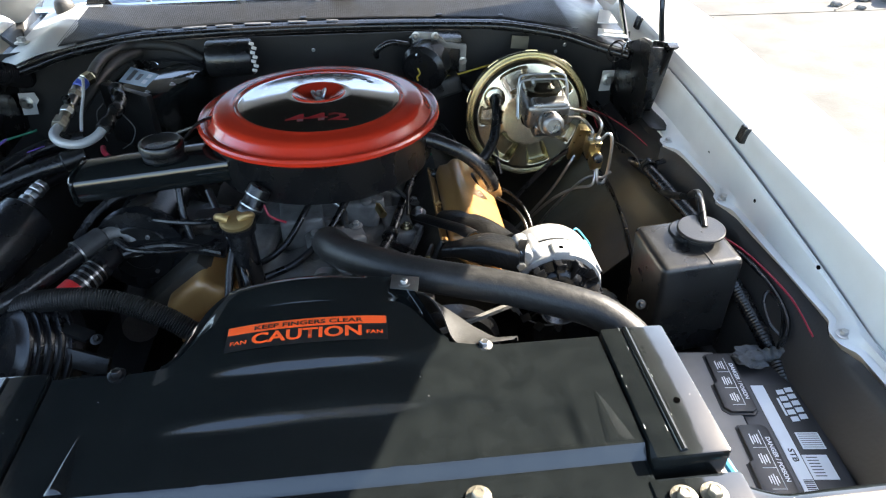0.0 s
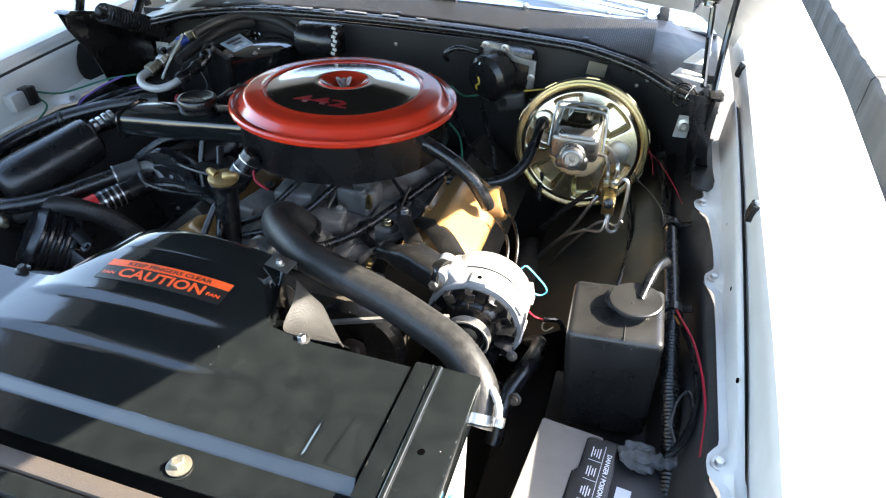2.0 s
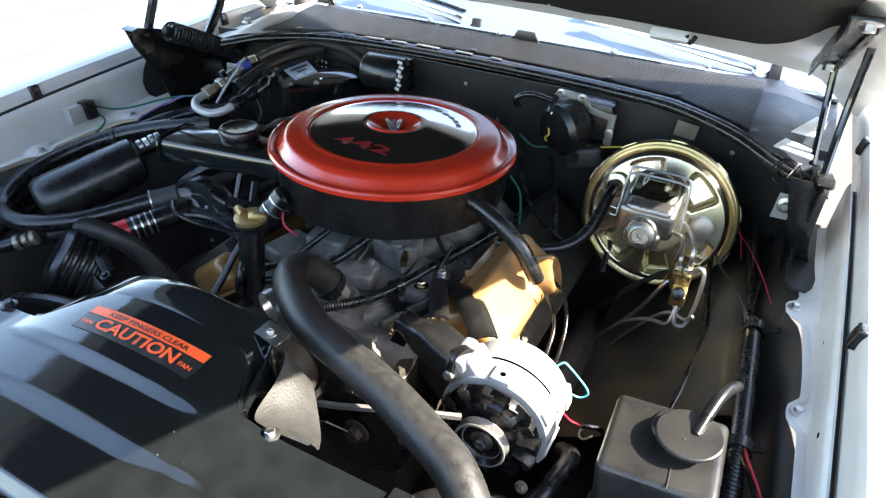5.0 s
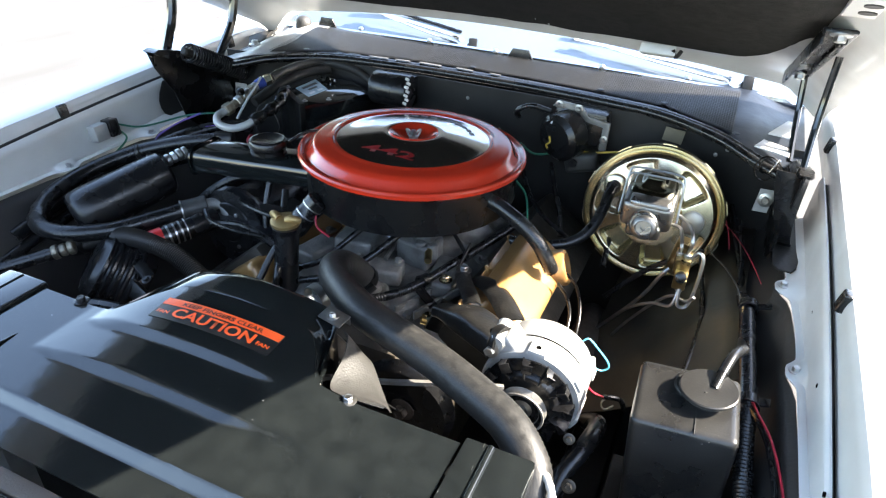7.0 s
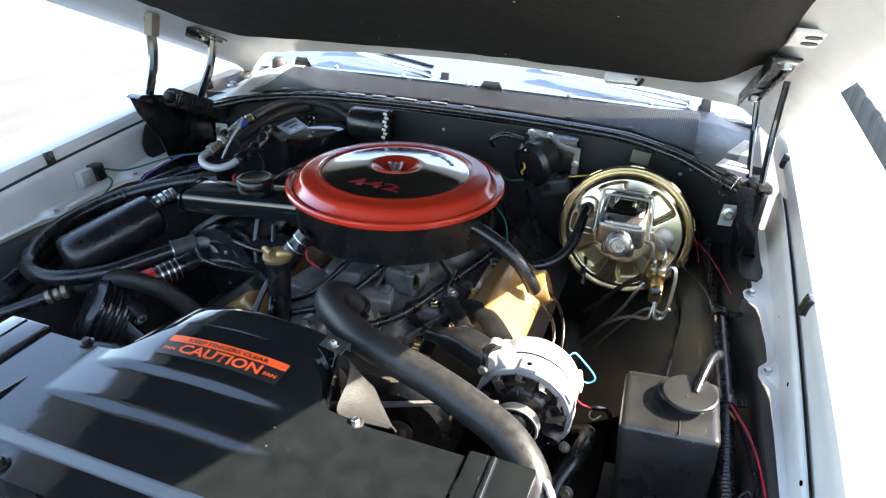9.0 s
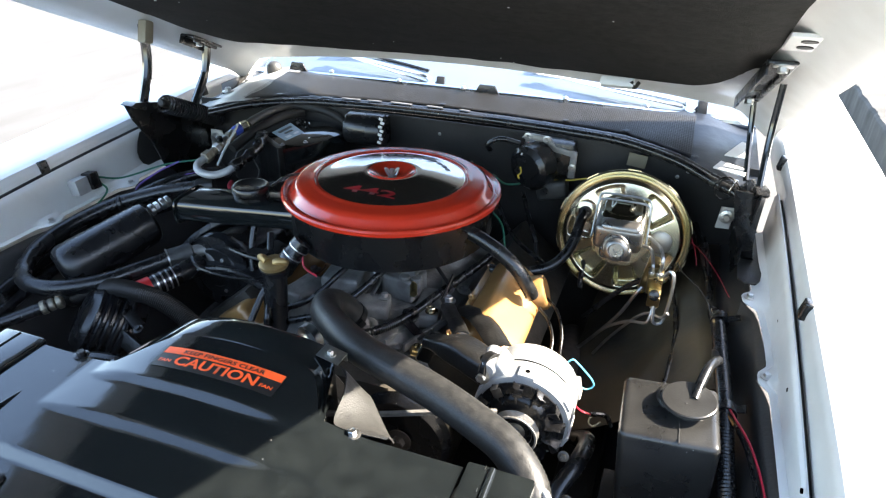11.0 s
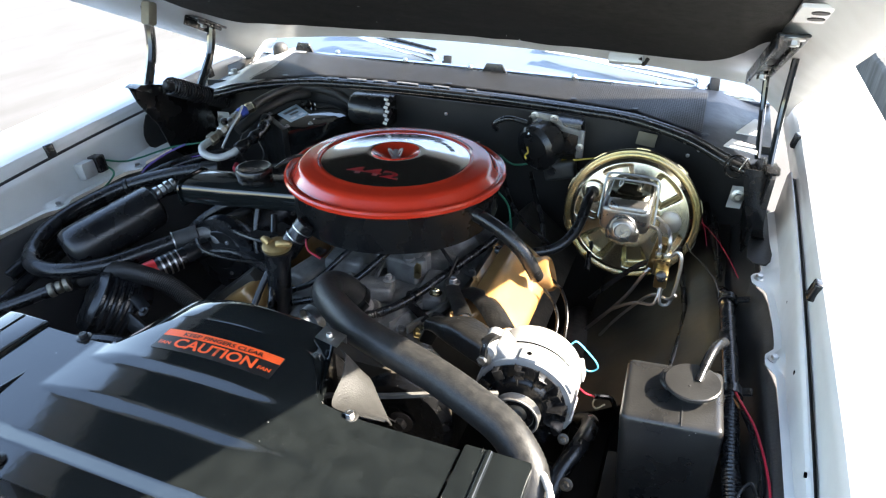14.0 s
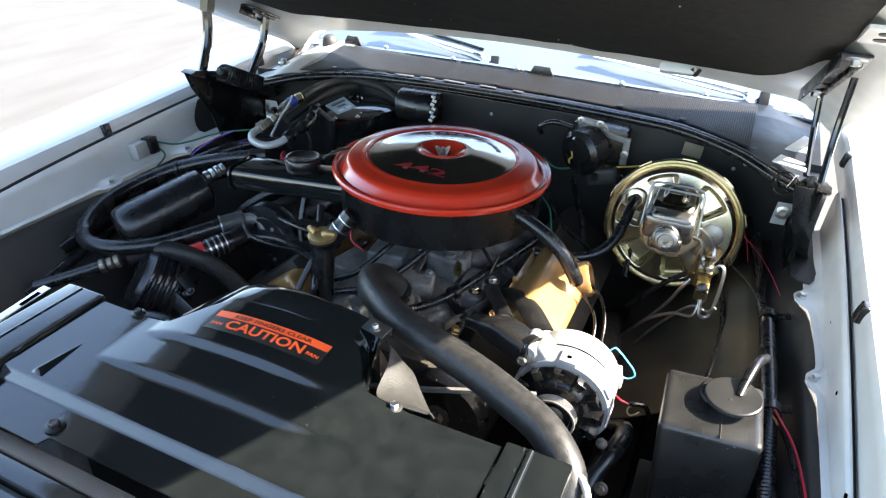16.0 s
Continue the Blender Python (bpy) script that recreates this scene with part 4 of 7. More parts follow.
# ---- air cleaner ----
def air_cleaner():
    c = Vector((0, 0.576, 0))
    a = thing("air_cleaner", (0, 0.576, 0.85), "round air cleaner with an orange lid and a chrome centre", "air cleaner")
    m = pose(0, 0.576, 0.955, -1.6, 0, 0)
    bm = bmesh.new()
    lathe(bm, [(0.10, -0.085), (0.18, -0.086), (0.196, -0.080), (0.200, -0.070), (0.200, -0.010), (0.204, -0.004), (0.10, -0.004)], m, 96)
    part("base", bm, SATINBLACK, a, "black painted housing")
    bm = bmesh.new()
    lathe(bm, [(0.198, -0.006), (0.210, -0.006), (0.2145, -0.002), (0.215, 0.004), (0.2125, 0.0075), (0.209, 0.0085), (0.2055, 0.0065), (0.2025, 0.0035), (0.1985, 0.0040), (0.1945, 0.0085), (0.1895, 0.0165), (0.1855, 0.0215), (0.1815, 0.0240), (0.176, 0.0250), (0.160, 0.0262), (0.1535, 0.0268), (0.1515, 0.0280), (0.1490, 0.0280), (0.1470, 0.0255), (0.142, 0.0255)], m, 128)
    part("lid", bm, ORANGE, a, "orange enamelled lid rim")
    bm = bmesh.new()
    lathe(bm, [(0.1440, 0.0250), (0.1425, 0.0256), (0.139, 0.0258), (0.137, 0.0259), (0.133, 0.0264), (0.12, 0.0286), (0.105, 0.0310), (0.09, 0.0332), (0.075, 0.0352), (0.06, 0.0370), (0.052, 0.0379), (0.046, 0.0369)], m, 128)
    part("chrome_disc", bm, CHROME, a, "mirror-bright chrome disc")
    bm = bmesh.new()
    lathe(bm, [(0.0475, 0.0372), (0.046, 0.0393), (0.043, 0.0385), (0.03, 0.029), (0.018, 0.024), (0, 0.024)], m, 64)
    part("centre_dish", bm, ORANGE, a, "orange dished centre")
    bm = bmesh.new()
    lathe(bm, [(0, 0.020), (0.009, 0.020), (0.008, 0.028), (0.0045, 0.030), (0.0045, 0.040), (0, 0.041)], m, 16)
    for s in (-1, 1):
        tmp = bmesh.new()
        tube(tmp, [(s * 0.003, 0, 0.025), (s * 0.009, 0, 0.030), (s * 0.013, 0, 0.041), (s * 0.009, 0, 0.040), (s * 0.004, 0, 0.032)], 0.0022, seg=6)
        merge(bm, tmp, m @ pose(0, 0, 0, 0, 0, 25))
    part("wing_nut", bm, ZINC, a, "bright wing nut")
    # raised red numerals towards the front, and small marks round the back of the disc
    bm = letters("442", 0.040, 0.105)
    bmesh.ops.triangulate(bm, faces=bm.faces)
    for v in bm.verts:
        y = -0.098 + v.co.y * 0.78
        v.co = m @ Vector((v.co.x * (1 - y * 0.6 - 0.06), y, 0.0385 - 0.125 * (math.hypot(v.co.x, y) - 0.05) - 0.30 * max(0, math.hypot(v.co.x, y) - 0.05) ** 2 + 0.0006))
    part("numerals", bm, NUMERALS, a, "dark red 442 numerals", smooth=0)
    for i, ang in enumerate(range(115, 28, -10)):
        bm = bmesh.new()
        r = 0.112
        p = Vector((r * math.cos(radians(ang)), r * math.sin(radians(ang)), 0.0304))
        tmp = bmesh.new()
        box(tmp, (0, 0, 0), (0.013, 0.009, 0.0006))
        merge(bm, tmp, m @ Matrix.Translation(p) @ pose(0, 0, 0, 0, 0, ang - 90) @ pose(0, 0, 0, -12))
        if i in (3,):
            bm.free()
            continue
        part("badge_mark", bm, STICKERBLACK, a, "small dark mark")
    # snorkel
    bm = bmesh.new()
    prof = []
    for i in range(9):
        u = i / 8
        x = -0.385 + u * 0.24
        hy, hz = 0.041 + 0.006 * u, 0.0245
        cy = 0.441 + u * 0.052
        cz = 0.914
        ring = []
        for k in range(20):
            an = 2 * math.pi * k / 20
            ca, sa = math.cos(an), math.sin(an)
            ring.append(bm.verts.new((x, cy + hy * math.copysign(abs(ca) ** 0.45, ca), cz + hz * math.copysign(abs(sa) ** 0.45, sa))))
        prof.append(ring)
    for p, q in zip(prof, prof[1:]):
        for k in range(20):
            bm.faces.new((p[k], p[(k + 1) % 20], q[(k + 1) % 20], q[k]))
    bm.faces.new(prof[0])
    part("snorkel", bm, GLOSSBLACK, a, "black snorkel tube")
    bm = bmesh.new()
    ring = [v for v in range(20)]
    pts = []
    for k in range(21):
        an = 2 * math.pi * k / 20
        ca, sa = math.cos(an), math.sin(an)
        pts.append((-0.385, 0.441 + 0.045 * math.copysign(abs(ca) ** 0.45, ca), 0.914 + 0.0265 * math.copysign(abs(sa) ** 0.45, sa)))
    tube(bm, pts, 0.003, seg=6, smooth=False)
    part("snorkel_rim", bm, GLOSSBLACK, a)
    bm = bmesh.new()
    lathe(bm, [(0, 0), (0.034, 0), (0.034, 0.006), (0.030, 0.008), (0.030, 0.011), (0.036, 0.012), (0.036, 0.021), (0.034, 0.024), (0.030, 0.025), (0.028, 0.0235), (0, 0.0235)], pose(-0.258, 0.474, 0.938), 40)
    part("vacuum_motor", bm, SATINBLACK, a, "round black vacuum motor")
    return a


# ---- brake booster and master cylinder ----
def brake_booster():
    n = Vector((0, -1, 0.16)).normalized()
    c = Vector((0.436, 0.785, 0.834))
    m = axis(c, n)
    b = thing("brake_booster", (0.436, 0.9, 0.83), "round yellow-zinc brake booster on the firewall", "brake booster")
    bm = bmesh.new()
    lathe(bm, [(0.06, -0.11), (0.115, -0.10), (0.128, -0.05), (0.131, -0.012), (0.1385, -0.010), (0.1395, -0.004), (0.1390, 0.003), (0.1365, 0.0055), (0.134, 0.003)], m, 96)
    shell = part("rear_shell", bm, CADMIUM, b)
    bm = bmesh.new()
    prof = [(0.134, 0.003), (0.1305, 0.0005), (0.127, 0.004), (0.1225, 0.014), (0.116, 0.0205), (0.10, 0.0225), (0.075, 0.026), (0.06, 0.029), (0.02, 0.029)]
    pockets = ((111, 17), (48, 19), (176, 11), (-131, 19), (-76, 15), (-24, 13))

    def face(u, v):
        an = 360 * v
        r, h = along(prof, u)
        dip = 0.0
        for pa, w in pockets:
            d = abs((an - pa + 180) % 360 - 180)
            dip = max(dip, step(w, w * 0.66, d * (0.62 + 0.38 * r / 0.1)) * step(0.060, 0.068, r) * step(0.112, 0.104, r))
        t = radians(an)
        return Vector(c) + n * (h - 0.019 * dip) + r * (math.cos(t) * Vector((1, 0, 0)) + math.sin(t) * Vector((0, n.z, -n.y)))

    sheet(bm, face, 70, 240)
    bmesh.ops.remove_doubles(bm, verts=bm.verts, dist=1e-5)
    part("front_shell", bm, CADMIUM, b, "pressed front shell with pockets", smooth=50)
    for i in range(10):
        an = 360 * (i + 0.3) / 10
        bm = bmesh.new()
        lathe(bm, [(0.137, -0.007), (0.1412, -0.007), (0.1412, 0.001), (0.137, 0.001), (0.137, -0.007)], m, 4, 11, an)
        part("crimp", bm, CADMIUM, b)
    bm = bmesh.new()
    lathe(bm, [(0, 0), (0.024, 0), (0.024, 0.004), (0.021, 0.006), (0, 0.006)], Matrix.Translation(Vector(c) + n * 0.022 + Vector((0.078, 0, 0.004))) @ m.to_3x3().to_4x4(), 28)
    part("plain_boss", bm, BOSS, b, "plain dull boss")
    bm = bmesh.new()
    lathe(bm, [(0, 0), (0.023, 0), (0.022, 0.006), (0.017, 0.008), (0, 0.008)], axis((0.357, 0.764, 0.885), n), 24)
    part("check_valve_seat", bm, CADMIUM, b)
    bm = bmesh.new()
    lathe(bm, [(0, 0), (0.013, 0), (0.014, 0.010), (0.011, 0.016), (0, 0.016)], axis((0.357, 0.757, 0.886), n), 20)
    part("check_valve", bm, RUBBER, b, "black rubber grommet and valve")
    return b


def master_cylinder():
    p = thing("master_cylinder", (0.437, 0.66, 0.86), "cast iron brake master cylinder with a bail-wired lid", "master cylinder")
    bm = bmesh.new()
    box(bm, (0.437, 0.672, 0.911), (0.090, 0.112, 0.054), (9, 0, 0), 0.014, 5)
    box(bm, (0.437, 0.668, 0.886), (0.060, 0.120, 0.03), (9, 0, 0), 0.010, 3)
    box(bm, (0.440, 0.632, 0.915), (0.074, 0.030, 0.044), (12, 0, 0), 0.010, 3)
    part("reservoir", bm, CASTIRON, p)
    bm = bmesh.new()
    lathe(bm, [(0, -0.02), (0.022, -0.02), (0.0225, 0.01), (0.027, 0.012), (0.027, 0.022), (0.022, 0.027), (0.018, 0.028), (0.016, 0.024), (0.006, 0.024), (0.005, 0.020), (0, 0.020)], axis((0.440, 0.602, 0.897), (0, -1, 0.16)) @ Matrix.Scale(0.8, 4), 32)
    part("bore_nose", bm, CASTIRON, p, "round machined nose")
    bm = bmesh.new()
    rod(bm, (0.437, 0.755, 0.872), (0.437, 0.60, 0.897), 0.025, 24, 0.003)
    part("bore", bm, CASTIRON, p)
    bm = bmesh.new()

    def lid(u, v):
        r, an = u, 2 * math.pi * v
        ca, sa = math.cos(an), math.sin(an)
        x = 0.041 * r * math.copysign(abs(ca) ** 0.6, ca)
        y = 0.047 * r * math.copysign(abs(sa) ** 0.6, sa)
        z = 0.010 * (1 - step(0.30, 0.62, r)) + 0.004 * (1 - step(0.80, 0.95, r)) - 0.005 * step(0.93, 1.0, r)
        return Vector((0.437 + x, 0.682 + y, 0.942 + z + 0.16 * y))

    sheet(bm, lid, 24, 48)
    bmesh.ops.remove_doubles(bm, verts=bm.verts, dist=1e-5)
    part("lid", bm, DARKPLATE, p, "domed plated steel lid")
    for dy, top in ((-0.004, 0.957), (0.008, 0.963)):
        bm = bmesh.new()
        y = 0.678 + dy
        tube(bm, [(0.386, y - 0.02, 0.885), (0.387, y - 0.008, 0.915), (0.389, y, top - 0.010), (0.398, y + 0.003, top), (0.437, y + 0.004, top + 0.001), (0.476, y + 0.003, top), (0.486, y, top - 0.010), (0.488, y - 0.008, 0.915), (0.489, y - 0.02, 0.885)], 0.0021, seg=8, n=5)
        part("bail_wire", bm, STEEL, p, "spring bail wire")
    return p


def proportioning_valve():
    p = thing("brake_valve", (0.515, 0.57, 0.82), "brass brake proportioning valve with steel fittings", "brake valve")
    bm = bmesh.new()
    box(bm, (0.507, 0.62, 0.843), (0.026, 0.02, 0.085), (18, 8, 0), 0.003)
    part("bracket", bm, BRASS, p)
    bm = bmesh.new()
    box(bm, (0.516, 0.565, 0.862), (0.026, 0.03, 0.042), (18, 0, 0), 0.004)
    box(bm, (0.519, 0.545, 0.84), (0.022, 0.024, 0.026), (18, 0, 0), 0.003)
    part("body", bm, BRASS, p)
    bm = bmesh.new()
    lathe(bm, [(0, 0), (0.009, 0), (0.009, 0.012), (0.006, 0.014), (0, 0.014)], axis((0.519, 0.540, 0.85), (0, -1, 0.3)), 16)
    part("switch", bm, RUBBER, p, "black switch plug")
    for pts in ([(0.508, 0.56, 0.88), (0.508, 0.555, 0.90), (0.50, 0.60, 0.905), (0.485, 0.63, 0.895)], [(0.520, 0.56, 0.88), (0.523, 0.55, 0.912), (0.515, 0.58, 0.922), (0.493, 0.66, 0.90)], [(0.522, 0.54, 0.83), (0.525, 0.53, 0.80), (0.540, 0.535, 0.80), (0.546, 0.54, 0.84), (0.546, 0.545, 0.885), (0.538, 0.55, 0.895), (0.528, 0.555, 0.88)]):
        bm = bmesh.new()
        tube(bm, pts, 0.0032, seg=8)
        part("brake_line", bm, STEEL, p, "bent steel brake line")
    for c, d in (((0.508, 0.558, 0.878), (0, -0.1, 1)), ((0.521, 0.556, 0.878), (0, -0.1, 1)), ((0.521, 0.542, 0.828), (0, -0.2, -1))):
        hexbolt("fitting", c, d, 0.006, ZINC, p, "hex tube fitting", washer=False)
    return p


# ---- washer tank ----
def washer_tank():
    w = thing("washer_tank", (0.565, 0.21, 0.68), "square black plastic washer fluid tank with a round cap", "washer tank")
    bm = bmesh.new()
    box(bm, (0.5665, 0.224, 0.778), (0.126, 0.118, 0.186), (1.5, -3.5, 2), 0.012, 5)
    for v in bm.verts:
        k = (0.88 - v.co.z) / 0.2
        v.co.x += (0.5665 - v.co.x) * 0.07 * k
        v.co.y += (0.224 - v.co.y) * 0.05 * k
    part("tank", bm, TANKPLASTIC, w)
    bm = bmesh.new()
    box(bm, (0.5745, 0.185, 0.8708), (0.0010, 0.046, 0.0022), (1.5, -3.5, 2))
    part("mould_seam", bm, DUSTPLASTIC, w)
    bm = bmesh.new()
    m = pose(0.583, 0.230, 0.871, 1.5, -3.5, 0)
    lathe(bm, [(0, -0.002), (0.024, -0.004), (0.024, 0.013), (0.0345, 0.0135), (0.0358, 0.015), (0.0355, 0.0178), (0.034, 0.0190), (0, 0.0190)], m, 56)
    part("cap", bm, TANKPLASTIC, w, "round push-on cap")
    bm = bmesh.new()
    lathe(bm, [(0, 0.0191), (0.0018, 0.0191), (0.0012, 0.0197), (0, 0.0197)], m @ Matrix.Translation((-0.004, -0.010, 0)), 10)
    part("vent", bm, FLATBLACK, w, "tiny vent hole")
    bm = bmesh.new()
    rod(bm, (0.588, 0.232, 0.888), (0.596, 0.264, 0.899), 0.0055)
    part("spout", bm, RUBBER, w)
    bm = bmesh.new()
    lathe(bm, [(0, 0), (0.030, 0), (0.030, 0.004), (0.028, 0.006), (0, 0.006)], pose(0.572, 0.246, 0.870, 1.5, -3.5, 0), 32)
    part("filler_collar", bm, TANKPLASTIC, w)
    return w


def washer_hose():
    bm = bmesh.new()
    tube(bm, [(0.5935, 0.256, 0.896), (0.603, 0.29, 0.902), (0.616, 0.325, 0.892), (0.622, 0.36, 0.865), (0.626, 0.42, 0.83), (0.632, 0.50, 0.80), (0.63, 0.58, 0.79), (0.62, 0.68, 0.80), (0.60, 0.80, 0.82), (0.58, 0.88, 0.84)], 0.0068, seg=10)
    return solo("washer_hose", bm, RUBBER, "thin black rubber washer hose from the tank cap", "hose")


# ---- battery ----
def battery():
    b = thing("battery", (0.585, -0.03, 0.56), "grey and black car battery with warning labels", "battery")
    m = pose(0.572, -0.030, -0.030, 0, 0, -6)

    def piece(name, c, size, material, parent, label="", rot=(0, 0, 0), bevel=0.0):
        bm = bmesh.new()
        box(bm, c, size, rot, bevel)
        bm.transform(m)
        return part(name, bm, material, parent, label)

    def print_text(body, size, width, x, y, z, material, parent, turn=-90):
        bm = letters(body, size, width)
        bm.transform(m @ pose(x, y, z, 0, 0, turn))
        part("lettering", bm, material, parent, body.lower() + " lettering", smooth=0)

    piece("case", (0, 0, 0.67), (0.18, 0.262, 0.20), BATTERYBLACK, b, bevel=0.004)
    piece("lid_half", (-0.052, 0, 0.7745), (0.083, 0.262, 0.016), BATTERYGREY, b, "grey half of the lid", bevel=0.003)
    piece("lid_half", (0.040, 0, 0.774), (0.098, 0.262, 0.013), BATTERYBLACK, b, "black half of the lid", bevel=0.003)
    for yc in (0.068, -0.062):
        o = [(-0.024, -0.046), (-0.016, -0.054), (0.014, -0.054), (0.020, -0.048), (0.020, 0.048), (0.014, 0.054), (-0.014, 0.054), (-0.018, 0.050), (-0.018, 0.0), (-0.024, -0.004)]
        bm = bmesh.new()
        slab(bm, [(x - 0.010, y + yc) for x, y in o], 0.775, 0.788, bevel=0.002)
        bm.transform(m)
        cap = part("vent_cap", bm, BATTERYBLACK, b, "black vent cover with white print")
        bm = bmesh.new()
        slab(bm, [(x * 1.12 - 0.010, y * 1.05 + yc) for x, y in o], 0.775, 0.7835, bevel=0.001)
        bm.transform(m)
        part("vent_rim", bm, BATTERYBLACK, cap)
        print_text("DANGER / POISON", 0.008, 0.066, 0.003, yc, 0.7886, STICKERWHITE, cap)
        piece("print_bar", (-0.004, yc, 0.7884), (0.0007, 0.088, 0.0004), STICKERWHITE, cap)
        for k in range(3):
            y = yc + 0.030 - 0.030 * k
            for j in range(4):
                piece("print_bar", (-0.009 - j * 0.0032, y, 0.7884), (0.0014, 0.016 - 0.003 * ((j + k) % 3), 0.0004), STICKERWHITE, cap)
            piece("print_bar", (-0.013, y - 0.013, 0.7884), (0.016, 0.0006, 0.0004), STICKERWHITE, cap)
    st = piece("sticker", (0.029, -0.03, 0.781), (0.018, 0.190, 0.0008), STICKERWHITE, b, "pale blue-white sticker")
    sb = piece("sticker", (0.060, -0.03, 0.781), (0.044, 0.190, 0.0008), STICKERBLACK, b, "black sticker")
    print_text("STB", 0.011, 0.020, 0.0295, -0.052, 0.7817, STICKERBLACK, st)
    for j, (x, n) in enumerate(((0.070, 5), (0.057, 5))):
        for k in range(n):
            bm = bmesh.new()
            y = 0.056 - k * 0.0118 - j * 0.004
            slab(bm, [(x - 0.0052, y - 0.0042), (x - 0.0052, y + 0.0036), (x + 0.0052, y + 0.0050), (x + 0.0052, y - 0.0028)], 0.7815, 0.7820)
            bm.transform(m)
            part("print_bar", bm, STICKERWHITE, sb, "white logo block")
    piece("print_bar", (0.0485, 0.026, 0.7817), (0.003, 0.030, 0.0004), STICKERWHITE, sb)
    for x, y, w, h in ((0.061, -0.030, 0.030, 0.026), (0.055, -0.070, 0.032, 0.036)):
        patch = piece("print_patch", (x, y, 0.7817), (w, h, 0.0005), STICKERWHITE, sb, "white printed panel")
    for k in range(7):
        piece("print_bar", (0.061, -0.020 - k * 0.0034, 0.7823), (0.026, 0.0008, 0.0004), BATTERYGREY, sb)
        piece("print_bar", (0.050, -0.056 - k * 0.0045, 0.7823), (0.014, 0.0010, 0.0004), STICKERBLACK, sb)
    for k in range(14):
        piece("print_bar", (0.031, -0.122 + k * 0.0026, 0.7817), (0.012, 0.0010 if k % 3 else 0.0017, 0.0004), STICKERBLACK, st)
    bm = bmesh.new()
    bmesh.ops.create_icosphere(bm, subdivisions=4, radius=0.026)
    for v in bm.verts:
        v.co *= 1 + 0.45 * noise.noise(v.co * 60) + 0.2 * noise.noise(v.co * 170)
        v.co = Vector((v.co.x * 0.95, v.co.y * 0.72, v.co.z * 0.42))
    bm.transform(m @ Matrix.Translation((0.038, 0.112, 0.790)))
    part("terminal_clamp", bm, CORRODED, b, "corroded lead terminal clamp")
    bm = bmesh.new()
    tube(bm, [(0.048, 0.112, 0.790), (0.066, 0.114, 0.794), (0.082, 0.117, 0.799)], lambda t: 0.011 - 0.003 * t + 0.0015 * math.sin(t * 20), seg=12)
    bm.transform(m)
    part("clamp_end", bm, CORRODED, b, "corroded cable end")
    return b


radiator_cover()
shroud_decal()
radiator()
support_panel()
air_cleaner()
brake_booster()
master_cylinder()
proportioning_valve()
washer_tank()
washer_hose()
battery()


# ---- engine ----
def valve_cover(e, s):
    c = Vector((0.268, 0.482, 0.785)) if s > 0 else Vector((-0.220, 0.445, 0.736))
    bm = bmesh.new()
    box(bm, (0, 0, 0), (0.118, 0.27, 0.062), bevel=0.024, seg=5)
    for v in bm.verts:
        if v.co.z > 0:
            v.co.x *= 0.84
            v.co.y *= 0.97
    bm.transform(Matrix.Translation(c) @ pose(0, 0, 0, 0, s * 38, 0))
    v = part("valve_cover", bm, GOLD, e, "gold painted valve cover")
    bm = bmesh.new()
    box(bm, (0, 0, -0.031), (0.135, 0.285, 0.005), bevel=0.002)
    bm.transform(Matrix.Translation(c) @ pose(0, 0, 0, 0, s * 38, 0))
    part("flange", bm, GOLD, v)
    for k in range(3):
        for w in (-1, 1):
            p = Matrix.Translation(c) @ pose(0, 0, 0, 0, s * 38, 0) @ Vector((w * 0.0625, -0.12 + 0.12 * k, -0.028))
            d = pose(0, 0, 0, 0, s * 38, 0) @ Vector((0, 0, 1))
            hexbolt("bolt", p, d, 0.0055, GOLD, v)
    return v


